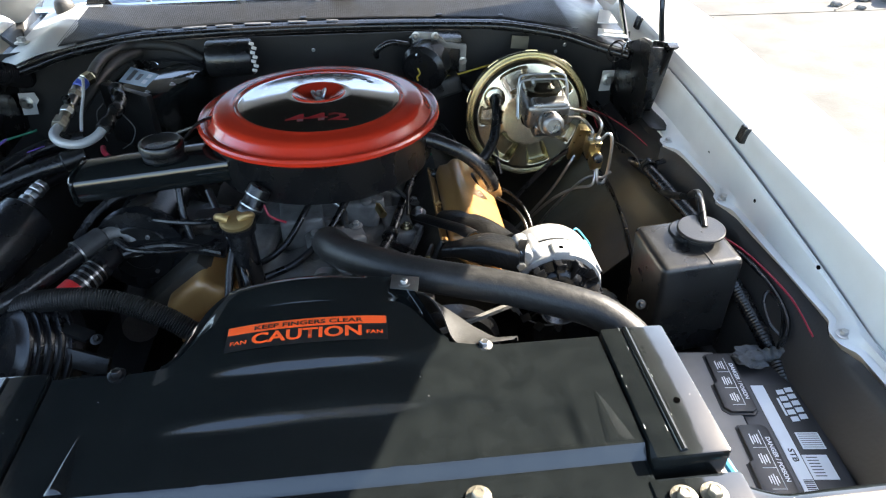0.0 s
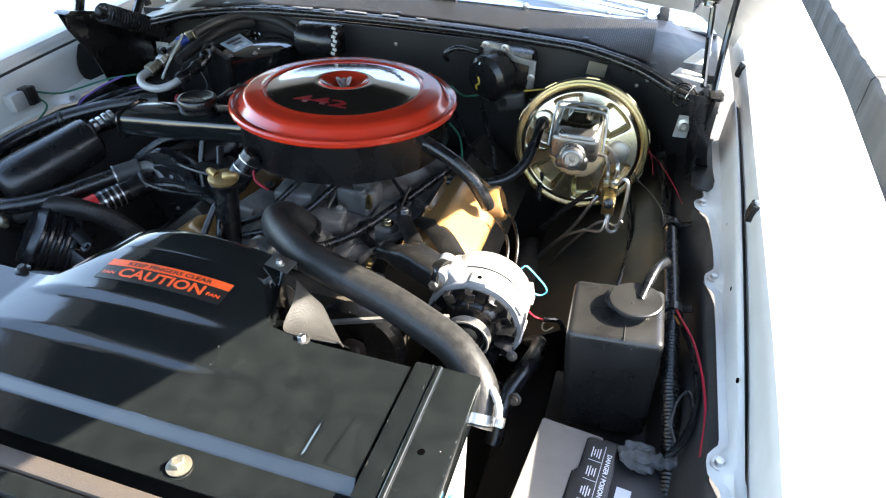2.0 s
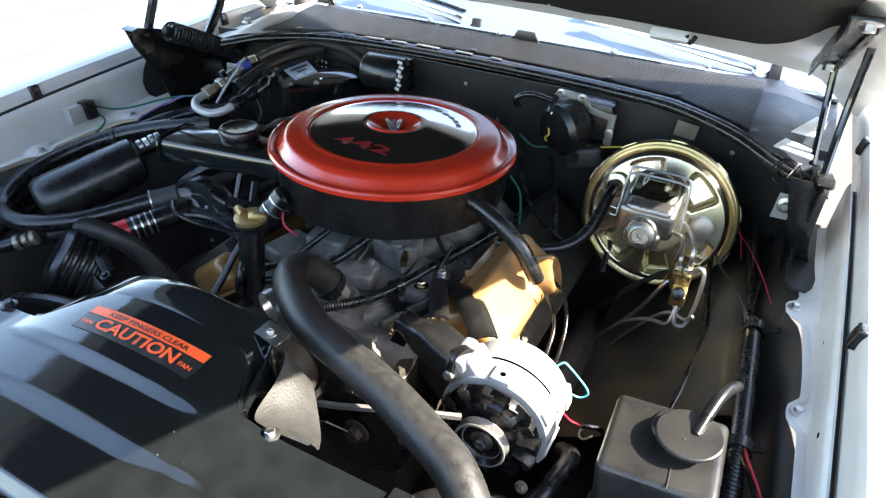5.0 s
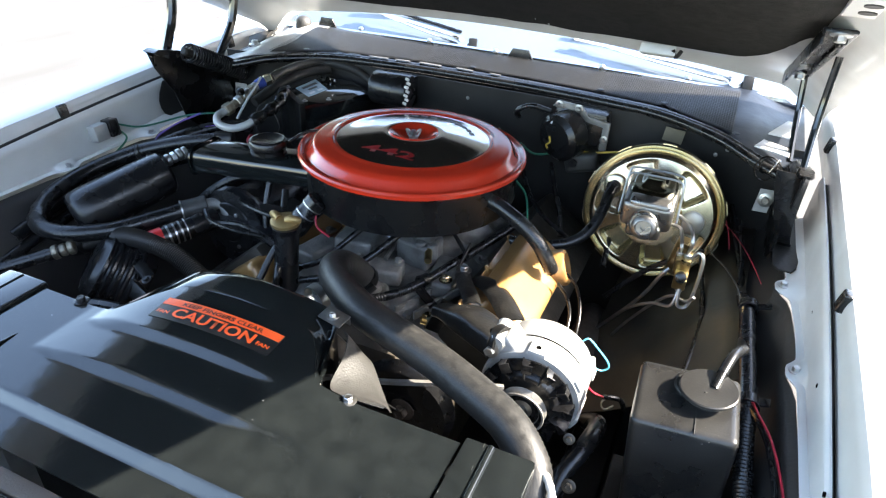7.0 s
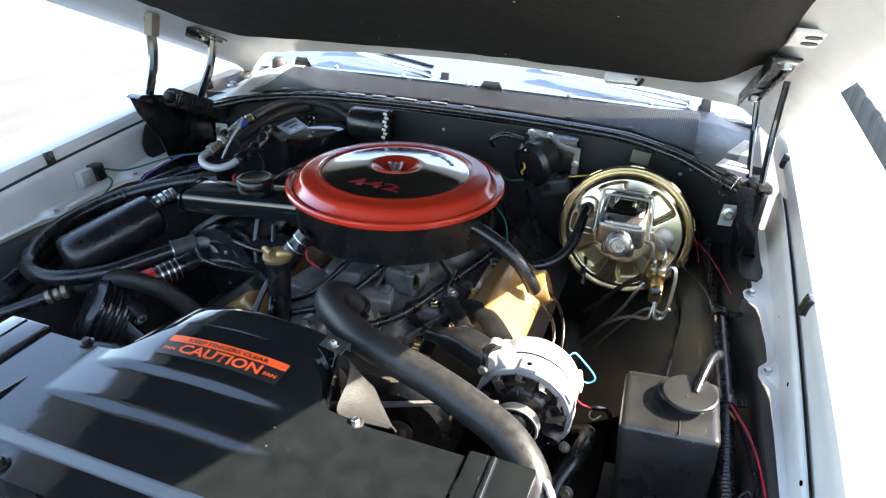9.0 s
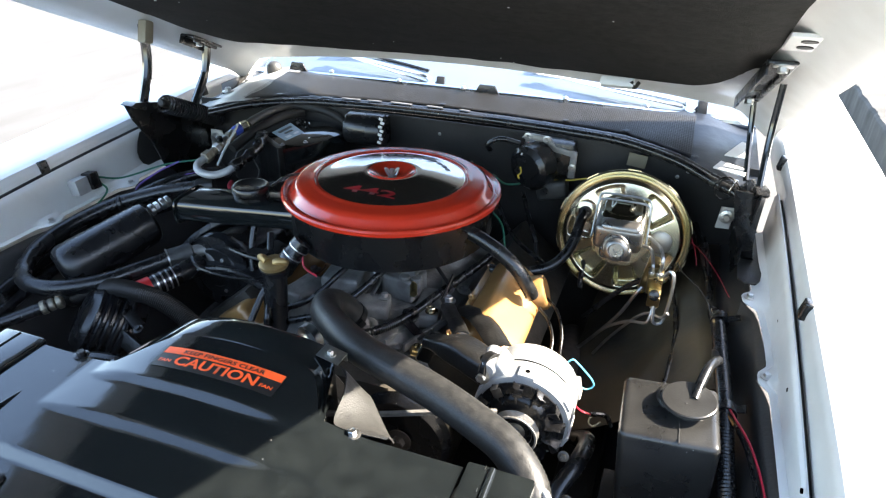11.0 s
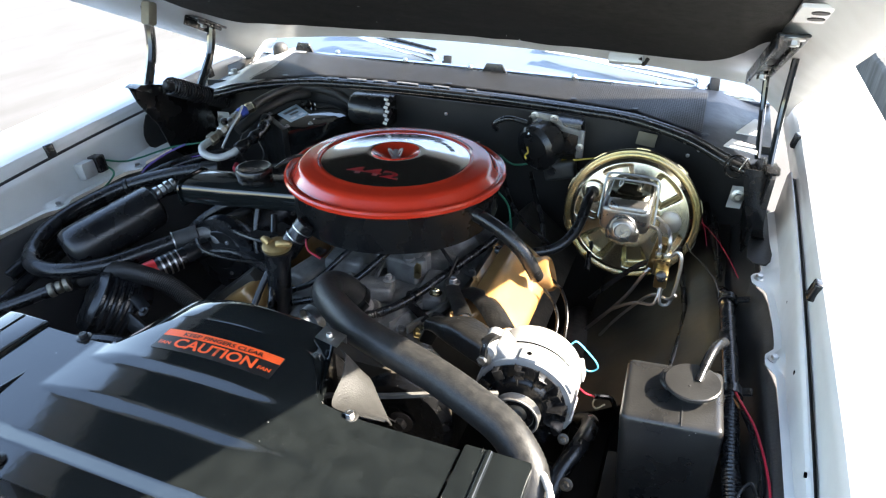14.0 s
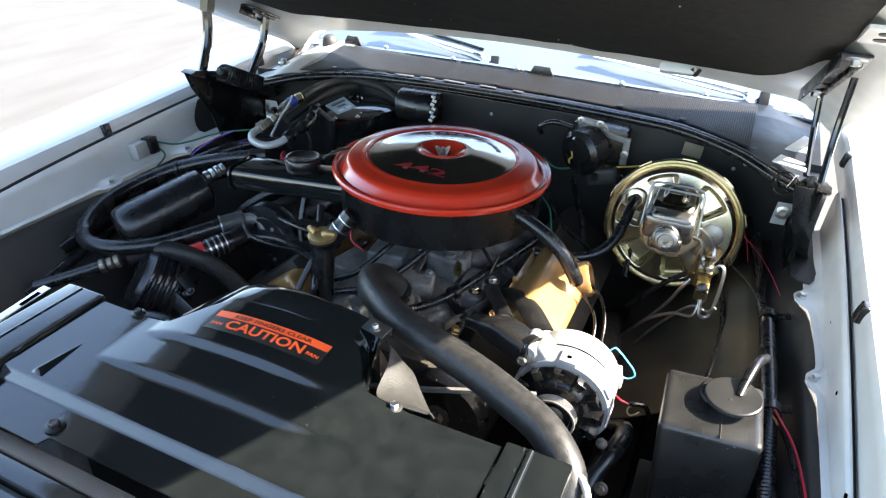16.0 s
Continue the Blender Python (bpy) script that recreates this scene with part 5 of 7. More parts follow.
def engine():
    e = thing("engine", (0, 0.5, 0.35), "grey and gold V8 engine under the air cleaner", "engine")
    bm = bmesh.new()
    box(bm, (0, 0.56, 0.55), (0.36, 0.56, 0.34), bevel=0.02)
    part("block", bm, ENGINEDARK, e)
    for s in (-1, 1):
        bm = bmesh.new()
        box(bm, (s * 0.235, 0.60, 0.705), (0.16, 0.50, 0.12), (0, s * 40, 0), 0.012)
        part("cylinder_head", bm, ENGINEDARK, e)
        valve_cover(e, s)
        bm = bmesh.new()
        tube(bm, [(s * 0.34, 0.36, 0.66), (s * 0.37, 0.45, 0.64), (s * 0.375, 0.60, 0.62), (s * 0.36, 0.78, 0.55)], 0.03, seg=12)
        part("exhaust_manifold", bm, RUST, e, "dull rusty exhaust manifold")
    bm = bmesh.new()

    def top(u, v):
        x = (u - 0.5) * 0.36
        y = 0.305 + v * 0.5
        n = 0.010 * noise.noise((x * 22, y * 22, 1)) + 0.004 * noise.noise((x * 60, y * 60, 5))
        run = 0.012 * math.cos(y * 60 + 3 * math.copysign(1, x)) * step(0.05, 0.12, abs(x))
        return Vector((x, y, 0.775 - 0.06 * step(0.08, 0.19, abs(x)) + run + n))

    sheet(bm, top, 60, 70, 0.03)
    part("intake_manifold", bm, GREYIRON, e, "dusty grey intake manifold")
    for (x, y, z), sz, rz in (((-0.045, 0.455, 0.80), (0.075, 0.09, 0.06), 6), ((0.06, 0.49, 0.80), (0.07, 0.06, 0.05), -10), ((0.015, 0.40, 0.79), (0.10, 0.05, 0.03), 15), ((0.125, 0.46, 0.775), (0.05, 0.10, 0.03), 8), ((-0.115, 0.41, 0.79), (0.05, 0.08, 0.03), -12)):
        bm = bmesh.new()
        box(bm, (x, y, z), sz, (0, 0, rz), 0.008, 3)
        part("casting_boss", bm, GREYIRON, e)
    for x, y, z in ((0.062, 0.487, 0.826), (0.082, 0.492, 0.826), (0.05, 0.42, 0.806), (0.14, 0.43, 0.79), (-0.02, 0.40, 0.806), (0.168, 0.32, 0.79)):
        hexbolt("bolt", (x, y, z), (0, 0, 1), 0.007, CADMIUM if x > 0.13 else GREYIRON, e)
    for (x, y, z), r, h in (((0.070, 0.470, 0.80), 0.011, 0.03), ((0.092, 0.474, 0.80), 0.011, 0.028), ((-0.07, 0.43, 0.785), 0.009, 0.02), ((0.13, 0.55, 0.76), 0.012, 0.03), ((0.0, 0.43, 0.80), 0.008, 0.02)):
        bm = bmesh.new()
        rod(bm, (x, y, z), (x, y, z + h), r, 16, 0.002)
        part("turned_boss", bm, GREYIRON, e)
    for k in range(7):
        bm = bmesh.new()
        box(bm, (0.10 + 0.012 * k, 0.36 + 0.03 * (k % 3), 0.772), (0.006, 0.06, 0.016), (0, 0, -20), 0.002)
        part("casting_rib", bm, GREYIRON, e)
    for x, y in ((0.155, 0.36), (0.16, 0.46), (0.16, 0.56), (-0.155, 0.42), (-0.16, 0.52), (0.11, 0.335), (-0.10, 0.34)):
        hexbolt("bolt", (x, y, 0.762), (0.3 if x > 0 else -0.3, 0, 1), 0.008, GREYIRON, e)
    bm = bmesh.new()
    rod(bm, (0.105, 0.535, 0.83), (0.155, 0.50, 0.80), 0.004)
    rod(bm, (0.145, 0.47, 0.79), (0.15, 0.52, 0.82), 0.003)
    part("throttle_rod", bm, BLACKIRON, e)
    # carburettor under the air cleaner
    bm = bmesh.new()
    box(bm, (0, 0.565, 0.845), (0.16, 0.15, 0.07), bevel=0.010, seg=3)
    box(bm, (0, 0.565, 0.80), (0.14, 0.17, 0.03), bevel=0.006)
    box(bm, (0.07, 0.50, 0.835), (0.04, 0.05, 0.05), bevel=0.008)
    box(bm, (-0.06, 0.495, 0.835), (0.05, 0.04, 0.045), bevel=0.008)
    part("carburettor", bm, GREYIRON, e, "grey cast carburettor")
    bm = bmesh.new()
    tube(bm, [(-0.02, 0.50, 0.845), (0.0, 0.46, 0.845), (0.03, 0.44, 0.83), (0.035, 0.40, 0.82)], 0.004)
    part("fuel_line", bm, STEEL, e)
    bm = bmesh.new()
    rod(bm, (0.085, 0.475, 0.82), (0.10, 0.44, 0.812), 0.007)
    part("linkage", bm, BRASS, e)
    # front cover, water pump and pulleys
    bm = bmesh.new()
    box(bm, (0, 0.285, 0.62), (0.26, 0.05, 0.24), bevel=0.015)
    rod(bm, (0, 0.26, 0.70), (0, 0.21, 0.70), 0.06, 24, 0.01)
    part("water_pump", bm, ENGINEDARK, e)
    bm = bmesh.new()
    lathe(bm, [(0, 0.0), (0.075, 0.0), (0.085, 0.006), (0.078, 0.013), (0.085, 0.02), (0.078, 0.027), (0.085, 0.034), (0.075, 0.036), (0.03, 0.03), (0, 0.03)], axis((0, 0.205, 0.70), (0, -1, 0)), 40)
    part("fan_pulley", bm, SATINBLACK, e, "black grooved fan pulley")
    bm = bmesh.new()
    rod(bm, (0.045, 0.35, 0.75), (0.04, 0.345, 0.79), 0.028, 20, 0.004)
    tube(bm, [(0.04, 0.345, 0.78), (0.034, 0.338, 0.80), (0.026, 0.33, 0.815)], 0.02, seg=14)
    part("water_outlet", bm, GREYIRON, e)
    return e


def fan():
    f = thing("cooling_fan", (0, 0.13, 0.70), "black engine cooling fan behind the radiator", "fan")
    bm = bmesh.new()
    rod(bm, (0, 0.17, 0.70), (0, 0.115, 0.70), 0.05, 24, 0.008)
    part("hub", bm, GREYIRON, f)
    for k in range(6):
        bm = bmesh.new()
        sheet(bm, lambda u, v: Vector((-0.03 + 0.06 * u, 0.02 * (u - 0.5) * 2, 0.045 + 0.15 * v)), 6, 4, 0.002)
        bm.transform(Matrix.Translation((0, 0.14, 0.70)) @ pose(0, 0, 0, 0, 60 * k + 12, 0))
        part("blade", bm, SATINBLACK, f)
    return f


def alternator():
    a = thing("alternator", (0.365, 0.235, 0.72), "bright cast aluminium alternator with a black fan", "alternator")
    c = Vector((0.362, 0.298, 0.792))
    m = axis(c, (0, -1, 0)) @ pose(0, 0, 0, 0, 0, 180)

    def turned(an, x, y, z, rot=(0, 0, 0)):
        """A pose out at the angle an seen from the pulley's end, x along the rim."""
        return Matrix.Translation(c) @ Matrix(((1, 0, 0, 0), (0, 0, -1, 0), (0, 1, 0, 0), (0, 0, 0, 1))) @ pose(0, 0, 0, 0, 0, an - 90) @ pose(x, y, z, *rot)

    bm = bmesh.new()
    lathe(bm, [(0, -0.026), (0.030, -0.026), (0.036, -0.024), (0.045, -0.023), (0.062, -0.018), (0.0695, -0.010), (0.0725, -0.002), (0.0732, 0.0340), (0.0722, 0.0350)], m, 64)
    part("rear_frame", bm, ALUMINIUM, a, "sand-cast rear frame")
    bm = bmesh.new()
    lathe(bm, [(0.0700, 0.0345), (0.0724, 0.0350), (0.0724, 0.0390), (0.0700, 0.0395)], m, 64)
    part("stator_gap", bm, VOID, a, "dark joint between the frames")
    bm = bmesh.new()
    lathe(bm, [(0.0722, 0.0390), (0.0735, 0.0398), (0.0735, 0.074), (0.0715, 0.0775), (0.062, 0.078), (0, 0.078)], m, 64)
    part("front_frame", bm, ALUMINIUM, a, "cast front frame")
    for an, w, z0, z1 in ((88, 0.026, 0.050, 0.078), (30, 0.020, 0.006, 0.076), (-25, 0.022, 0.020, 0.076), (205, 0.022, 0.030, 0.076), (268, 0.022, 0.030, 0.076)):
        bm = bmesh.new()
        t = bmesh.new()
        box(t, (0, 0, 0), (w, 0.011, z1 - z0), bevel=0.0035)
        merge(bm, t, turned(an, 0, 0.0715, (z0 + z1) / 2))
        part("lug", bm, ALUMINIUM, a)
    bm = bmesh.new()
    rod(bm, turned(88, 0, 0.0765, 0.066).translation, turned(88, 0, 0.0773, 0.066).translation, 0.0038)
    part("tapped_hole", bm, VOID, a, "dark threaded hole")
    # mounting ear towards the bracket
    bm = bmesh.new()
    t = bmesh.new()
    box(t, (0, 0, 0), (0.040, 0.040, 0.044), bevel=0.006, seg=3)
    merge(bm, t, turned(128, 0.002, 0.072, 0.053))
    rod(bm, turned(128, 0, 0.090, 0.030).translation, turned(128, 0, 0.090, 0.079).translation, 0.0135, 24, 0.003)
    part("mounting_ear", bm, ALUMINIUM, a)
    for k in range(12):
        bm = bmesh.new()
        t = bmesh.new()
        box(t, (0, 0.054, 0.090), (0.0022, 0.028, 0.017), (0, 14, 0), 0.0006)
        box(t, (0.0065, 0.060, 0.0975), (0.014, 0.015, 0.0022), (0, 12, -14), 0.0006)
        box(t, (0.004, 0.067, 0.091), (0.010, 0.0022, 0.012), (0, 0, -10), 0.0006)
        merge(bm, t, turned(k * 30 + 9, 0, 0, 0))
        part("fan_blade", bm, SATINBLACK, a, "bent steel blade")
    bm = bmesh.new()
    lathe(bm, [(0, 0.0795), (0.062, 0.0795), (0.065, 0.081), (0.065, 0.083), (0.060, 0.084), (0.048, 0.086), (0.044, 0.092), (0.040, 0.094), (0, 0.094)], m, 48)
    part("fan_disc", bm, SATINBLACK, a, "black cooling fan")
    bm = bmesh.new()
    lathe(bm, [(0, 0.094), (0.020, 0.094), (0.022, 0.100), (0.0335, 0.1035), (0.0345, 0.105), (0.0335, 0.1065), (0.026, 0.110), (0.025, 0.1115), (0.026, 0.113), (0.0335, 0.1165), (0.0345, 0.118), (0.0338, 0.1195), (0.031, 0.1195)], m, 48)
    pl = part("pulley", bm, GREYIRON, a, "worn grooved steel pulley")
    bm = bmesh.new()
    lathe(bm, [(0.031, 0.1195), (0.029, 0.117), (0.024, 0.110), (0.012, 0.109), (0, 0.109)], m, 40)
    part("pulley_face", bm, SATINBLACK, pl, "black dished pulley face")
    hexbolt("nut", m @ Vector((0, 0, 0.108)), (0, -1, 0), 0.0085, STEEL, pl, "bright shaft nut")
    bm = bmesh.new()
    t = bmesh.new()
    box(t, (0, 0, 0), (0.030, 0.012, 0.022), bevel=0.003)
    merge(bm, t, turned(12, 0, 0.070, 0.002))
    part("connector", bm, PALEGREY, a, "pale plug connector")
    for an, r in ((136, 0.086),):
        hexbolt("bolt", turned(an, 0, r, 0.079).translation, (0, -1, 0.1), 0.0075, ZINC, a, "zinc bolt")
    return a


def alternator_bracket():
    b = thing("alternator_bracket", (0.26, 0.25, 0.85), "black cast alternator bracket with a folded brace", "bracket")
    bm = bmesh.new()
    p, q = Vector((0.192, 0.285, 0.846)), Vector((0.306, 0.236, 0.858))
    d = (q - p).normalized()
    side = d.cross(Vector((0, 0.25, 1))).normalized()
    up = side.cross(d)

    def arm(u, v):
        """A hollow tapered casting: waisted near the engine, boxy at the alternator's ear."""
        an = 2 * math.pi * v
        ca, sa = math.cos(an), math.sin(an)
        w = 0.016 + 0.013 * step(0.0, 0.45, u) - 0.004 * step(0.75, 1.0, u)
        h = 0.010 + 0.010 * step(0.1, 0.6, u)
        bend = 0.010 * math.sin(u * math.pi)
        return p + (q - p) * u + side * w * math.copysign(abs(ca) ** 0.5, ca) + up * (h * math.copysign(abs(sa) ** 0.5, sa) + bend - 0.006)

    sheet(bm, arm, 16, 32)
    bmesh.ops.remove_doubles(bm, verts=bm.verts, dist=1e-5)
    for k in (0, 1):
        ring = [v for v in bm.verts if abs((v.co - p).dot(d) - k * (q - p).length) < 1e-4]
        bmesh.ops.contextual_create(bm, geom=ring)
    part("arm", bm, BLACKIRON, b)
    bm = bmesh.new()
    t = bmesh.new()
    box(t, (0, 0, 0), (0.020, 0.008, 0.0016), bevel=0.0006)
    merge(bm, t, Matrix.Translation(p + (q - p) * 0.52 + up * 0.0212) @ d.to_track_quat("X", "Z").to_matrix().to_4x4() @ pose(0, 0, 0, 0, 0, 14))
    part("slot", bm, STEEL, b, "bright slot edge")
    bm = bmesh.new()
    tube(bm, [q + d * -0.004 + up * 0.001, q + d * 0.008 + up * 0.001], 0.022, seg=20, n=2)
    part("end_boss", bm, BLACKIRON, b)
    for name, pts, w, lb in (("brace", [(0.164, 0.452, 0.800), (0.188, 0.400, 0.822), (0.222, 0.335, 0.848), (0.240, 0.300, 0.858)], 0.012, "folded steel brace"), ("strap", [(0.200, 0.432, 0.812), (0.232, 0.405, 0.826), (0.266, 0.365, 0.834), (0.300, 0.325, 0.828)], 0.019, "flat strap across the valve cover")):
        bm = bmesh.new()
        path = spline(pts, 6)

        def flat(u, v):
            k = u * (len(path) - 1)
            i = min(int(k), len(path) - 2)
            o = path[i].lerp(path[i + 1], k - i)
            dd = (path[i + 1] - path[i]).normalized()
            sd = dd.cross(Vector((0, 0, 1))).normalized()
            return o + sd * w * (v - 0.5) * 2 + Vector((0, 0, -0.006 * abs(2 * v - 1) ** 3))

        sheet(bm, flat, 18, 6, 0.003)
        part(name, bm, BLACKIRON, b, lb)
    hexbolt("brace_bolt", (0.164, 0.455, 0.803), (0, 0, 1), 0.008, STEEL, b, "steel bolt")
    bm = bmesh.new()
    rod(bm, (0.146, 0.345, 0.745), (0.146, 0.345, 0.775), 0.006)
    part("stud", bm, CADMIUM, b, "plated stud")
    bm = bmesh.new()
    lathe(bm, [(0.0, 0.0), (0.015, 0.0), (0.015, 0.002), (0.011, 0.003), (0.011, 0.009), (0.0, 0.009)], pose(0.146, 0.345, 0.760), 6)
    part("nut", bm, BRASS, b, "brass-coloured nut")
    bm = bmesh.new()
    box(bm, (0.187, 0.300, 0.815), (0.024, 0.012, 0.06), (0, 24, 20), 0.003)
    part("foot", bm, BLACKIRON, b)
    return b


def belt():
    bm = bmesh.new()
    tube(bm, [(0.02, 0.118, 0.775), (0.10, 0.116, 0.80), (0.195, 0.120, 0.829), (0.275, 0.150, 0.834), (0.335, 0.182, 0.826)], 0.0042, seg=4, smooth=False)
    return solo("drive_belt", bm, GREYIRON, "worn grey rubber drive belt", "belt")


def upper_hose():
    h = thing("radiator_hose", (0.2, 0.15, 0.85), "thick black rubber radiator hose with a dusty sheen", "hose")
    bm = bmesh.new()
    pts = [(0.032, 0.336, 0.805), (0.022, 0.326, 0.832), (0.012, 0.305, 0.856), (0.014, 0.275, 0.871), (0.036, 0.238, 0.881), (0.082, 0.197, 0.890), (0.135, 0.165, 0.892), (0.20, 0.145, 0.888), (0.265, 0.125, 0.884), (0.325, 0.100, 0.880), (0.375, 0.078, 0.872), (0.410, 0.050, 0.856), (0.421, 0.030, 0.840), (0.420, 0.010, 0.822)]
    tube(bm, pts, 0.0242, seg=24, ribs=190, rib=0.024)
    part("tube", bm, HOSE, h)
    for p, d in (((0.029, 0.333, 0.815), (-0.3, -0.4, 0.85)), ((0.420, 0.018, 0.829), (0, -0.7, -0.7))):
        bm = bmesh.new()
        lathe(bm, [(0.0246, -0.006), (0.0266, -0.006), (0.0266, 0.006), (0.0246, 0.006)], axis(p, d), 32)
        tmp = bmesh.new()
        box(tmp, (0.030, 0, 0), (0.010, 0.018, 0.012), bevel=0.002)
        merge(bm, tmp, axis(p, d))
        part("clamp", bm, BLACKIRON if p[0] < 0.2 else ZINC, h, "worm-drive clamp")
    bm = bmesh.new()
    tube(bm, [(0.428, 0.040, 0.862), (0.437, 0.030, 0.863), (0.446, 0.018, 0.858), (0.449, 0.008, 0.848)], 0.0052, seg=10, n=6, ribs=14, rib=0.18)
    part("clamp_screw", bm, PALEGREY, h, "pale slotted clamp screw")
    return h


def bypass_clamp():
    bm = bmesh.new()
    lathe(bm, [(0.021, -0.007), (0.0235, -0.007), (0.0235, 0.007), (0.021, 0.007)], axis((0.012, 0.222, 0.842), (0.3, 1, 0.1)), 28)
    return solo("hose_clamp", bm, ZINC, "bright steel band clamp beside the radiator hose", "clamp")


def oil_filler():
    o = thing("oil_filler", (-0.13, 0.35, 0.7), "black oil filler neck with a brass cap", "oil filler")
    bm = bmesh.new()
    rod(bm, (-0.118, 0.30, 0.70), (-0.13, 0.345, 0.872), 0.0215, 20, 0.002)
    lathe(bm, [(0.0215, 0.0), (0.026, 0.001), (0.026, 0.010), (0.0215, 0.012)], pose(-0.130, 0.345, 0.862), 24)
    part("neck", bm, SATINBLACK, o)
    bm = bmesh.new()
    lathe(bm, [(0, -0.004), (0.024, -0.004), (0.0265, 0.0), (0.0265, 0.005), (0.022, 0.008), (0.012, 0.0085), (0, 0.0085)], pose(-0.133, 0.347, 0.877, 4, 0, 0), 28)
    for sx in (-1, 1):
        tube(bm, [(-0.136 + sx * 0.008, 0.343, 0.884), (-0.136 + sx * 0.016, 0.345, 0.887), (-0.136 + sx * 0.024, 0.349, 0.886), (-0.136 + sx * 0.027, 0.353, 0.882)], lambda t: 0.0080 - 0.0015 * t, seg=10)
    part("cap", bm, mat("dull_brass_cap", (0.40, 0.27, 0.11), 0.42, metal=0.7, col2=(0.22, 0.15, 0.07), scale=60, bump=0.2), o, "worn brass twist cap")
    bm = bmesh.new()
    slab(bm, [(-0.02, -0.012), (0.02, -0.016), (0.026, 0.0), (0.02, 0.015), (-0.02, 0.012), (-0.027, 0.0)], -0.001, 0.001, pose(-0.172, 0.365, 0.884, 0, 6, 12))
    part("tag", bm, SATINBLACK, o, "thin black tag")
    return o


def breather():
    b = thing("breather", (-0.11, 0.385, 0.87), "black cylindrical breather with pale rings", "breather")
    m = axis((-0.122, 0.372, 0.872), (0.5, 0.35, 0.68))
    bm = bmesh.new()
    lathe(bm, [(0, -0.004), (0.017, -0.004), (0.019, 0.0), (0.019, 0.016), (0.0175, 0.018), (0.0175, 0.034), (0.0195, 0.036), (0.0195, 0.05), (0.016, 0.054), (0, 0.054)], m, 28)
    part("body", bm, SATINBLACK, b)
    for z in (0.0165, 0.035):
        bm = bmesh.new()
        lathe(bm, [(0.0183, z - 0.001), (0.0197, z - 0.001), (0.0197, z + 0.0012), (0.0183, z + 0.0012)], m, 28)
        part("ring", bm, ZINC, b, "pale ring")
    return b


def gold_cup():
    g = thing("oil_breather_cup", (0.32, 0.56, 0.78), "gold painted breather cup with a dark clamp band", "breather")
    m = axis((0.275, 0.552, 0.781), (0.85, 0.14, 0.30))
    bm = bmesh.new()
    lathe(bm, [(0, -0.02), (0.032, -0.02), (0.032, 0.016), (0.0345, 0.018), (0.0345, 0.05), (0.031, 0.055), (0.026, 0.056), (0.025, 0.02), (0, 0.02)], m, 36)
    part("cup", bm, GOLD, g)
    bm = bmesh.new()
    lathe(bm, [(0.033, 0.006), (0.0355, 0.006), (0.0355, 0.018), (0.033, 0.018)], m, 36)
    part("band", bm, SATINBLACK, g, "black clamp band")
    return g


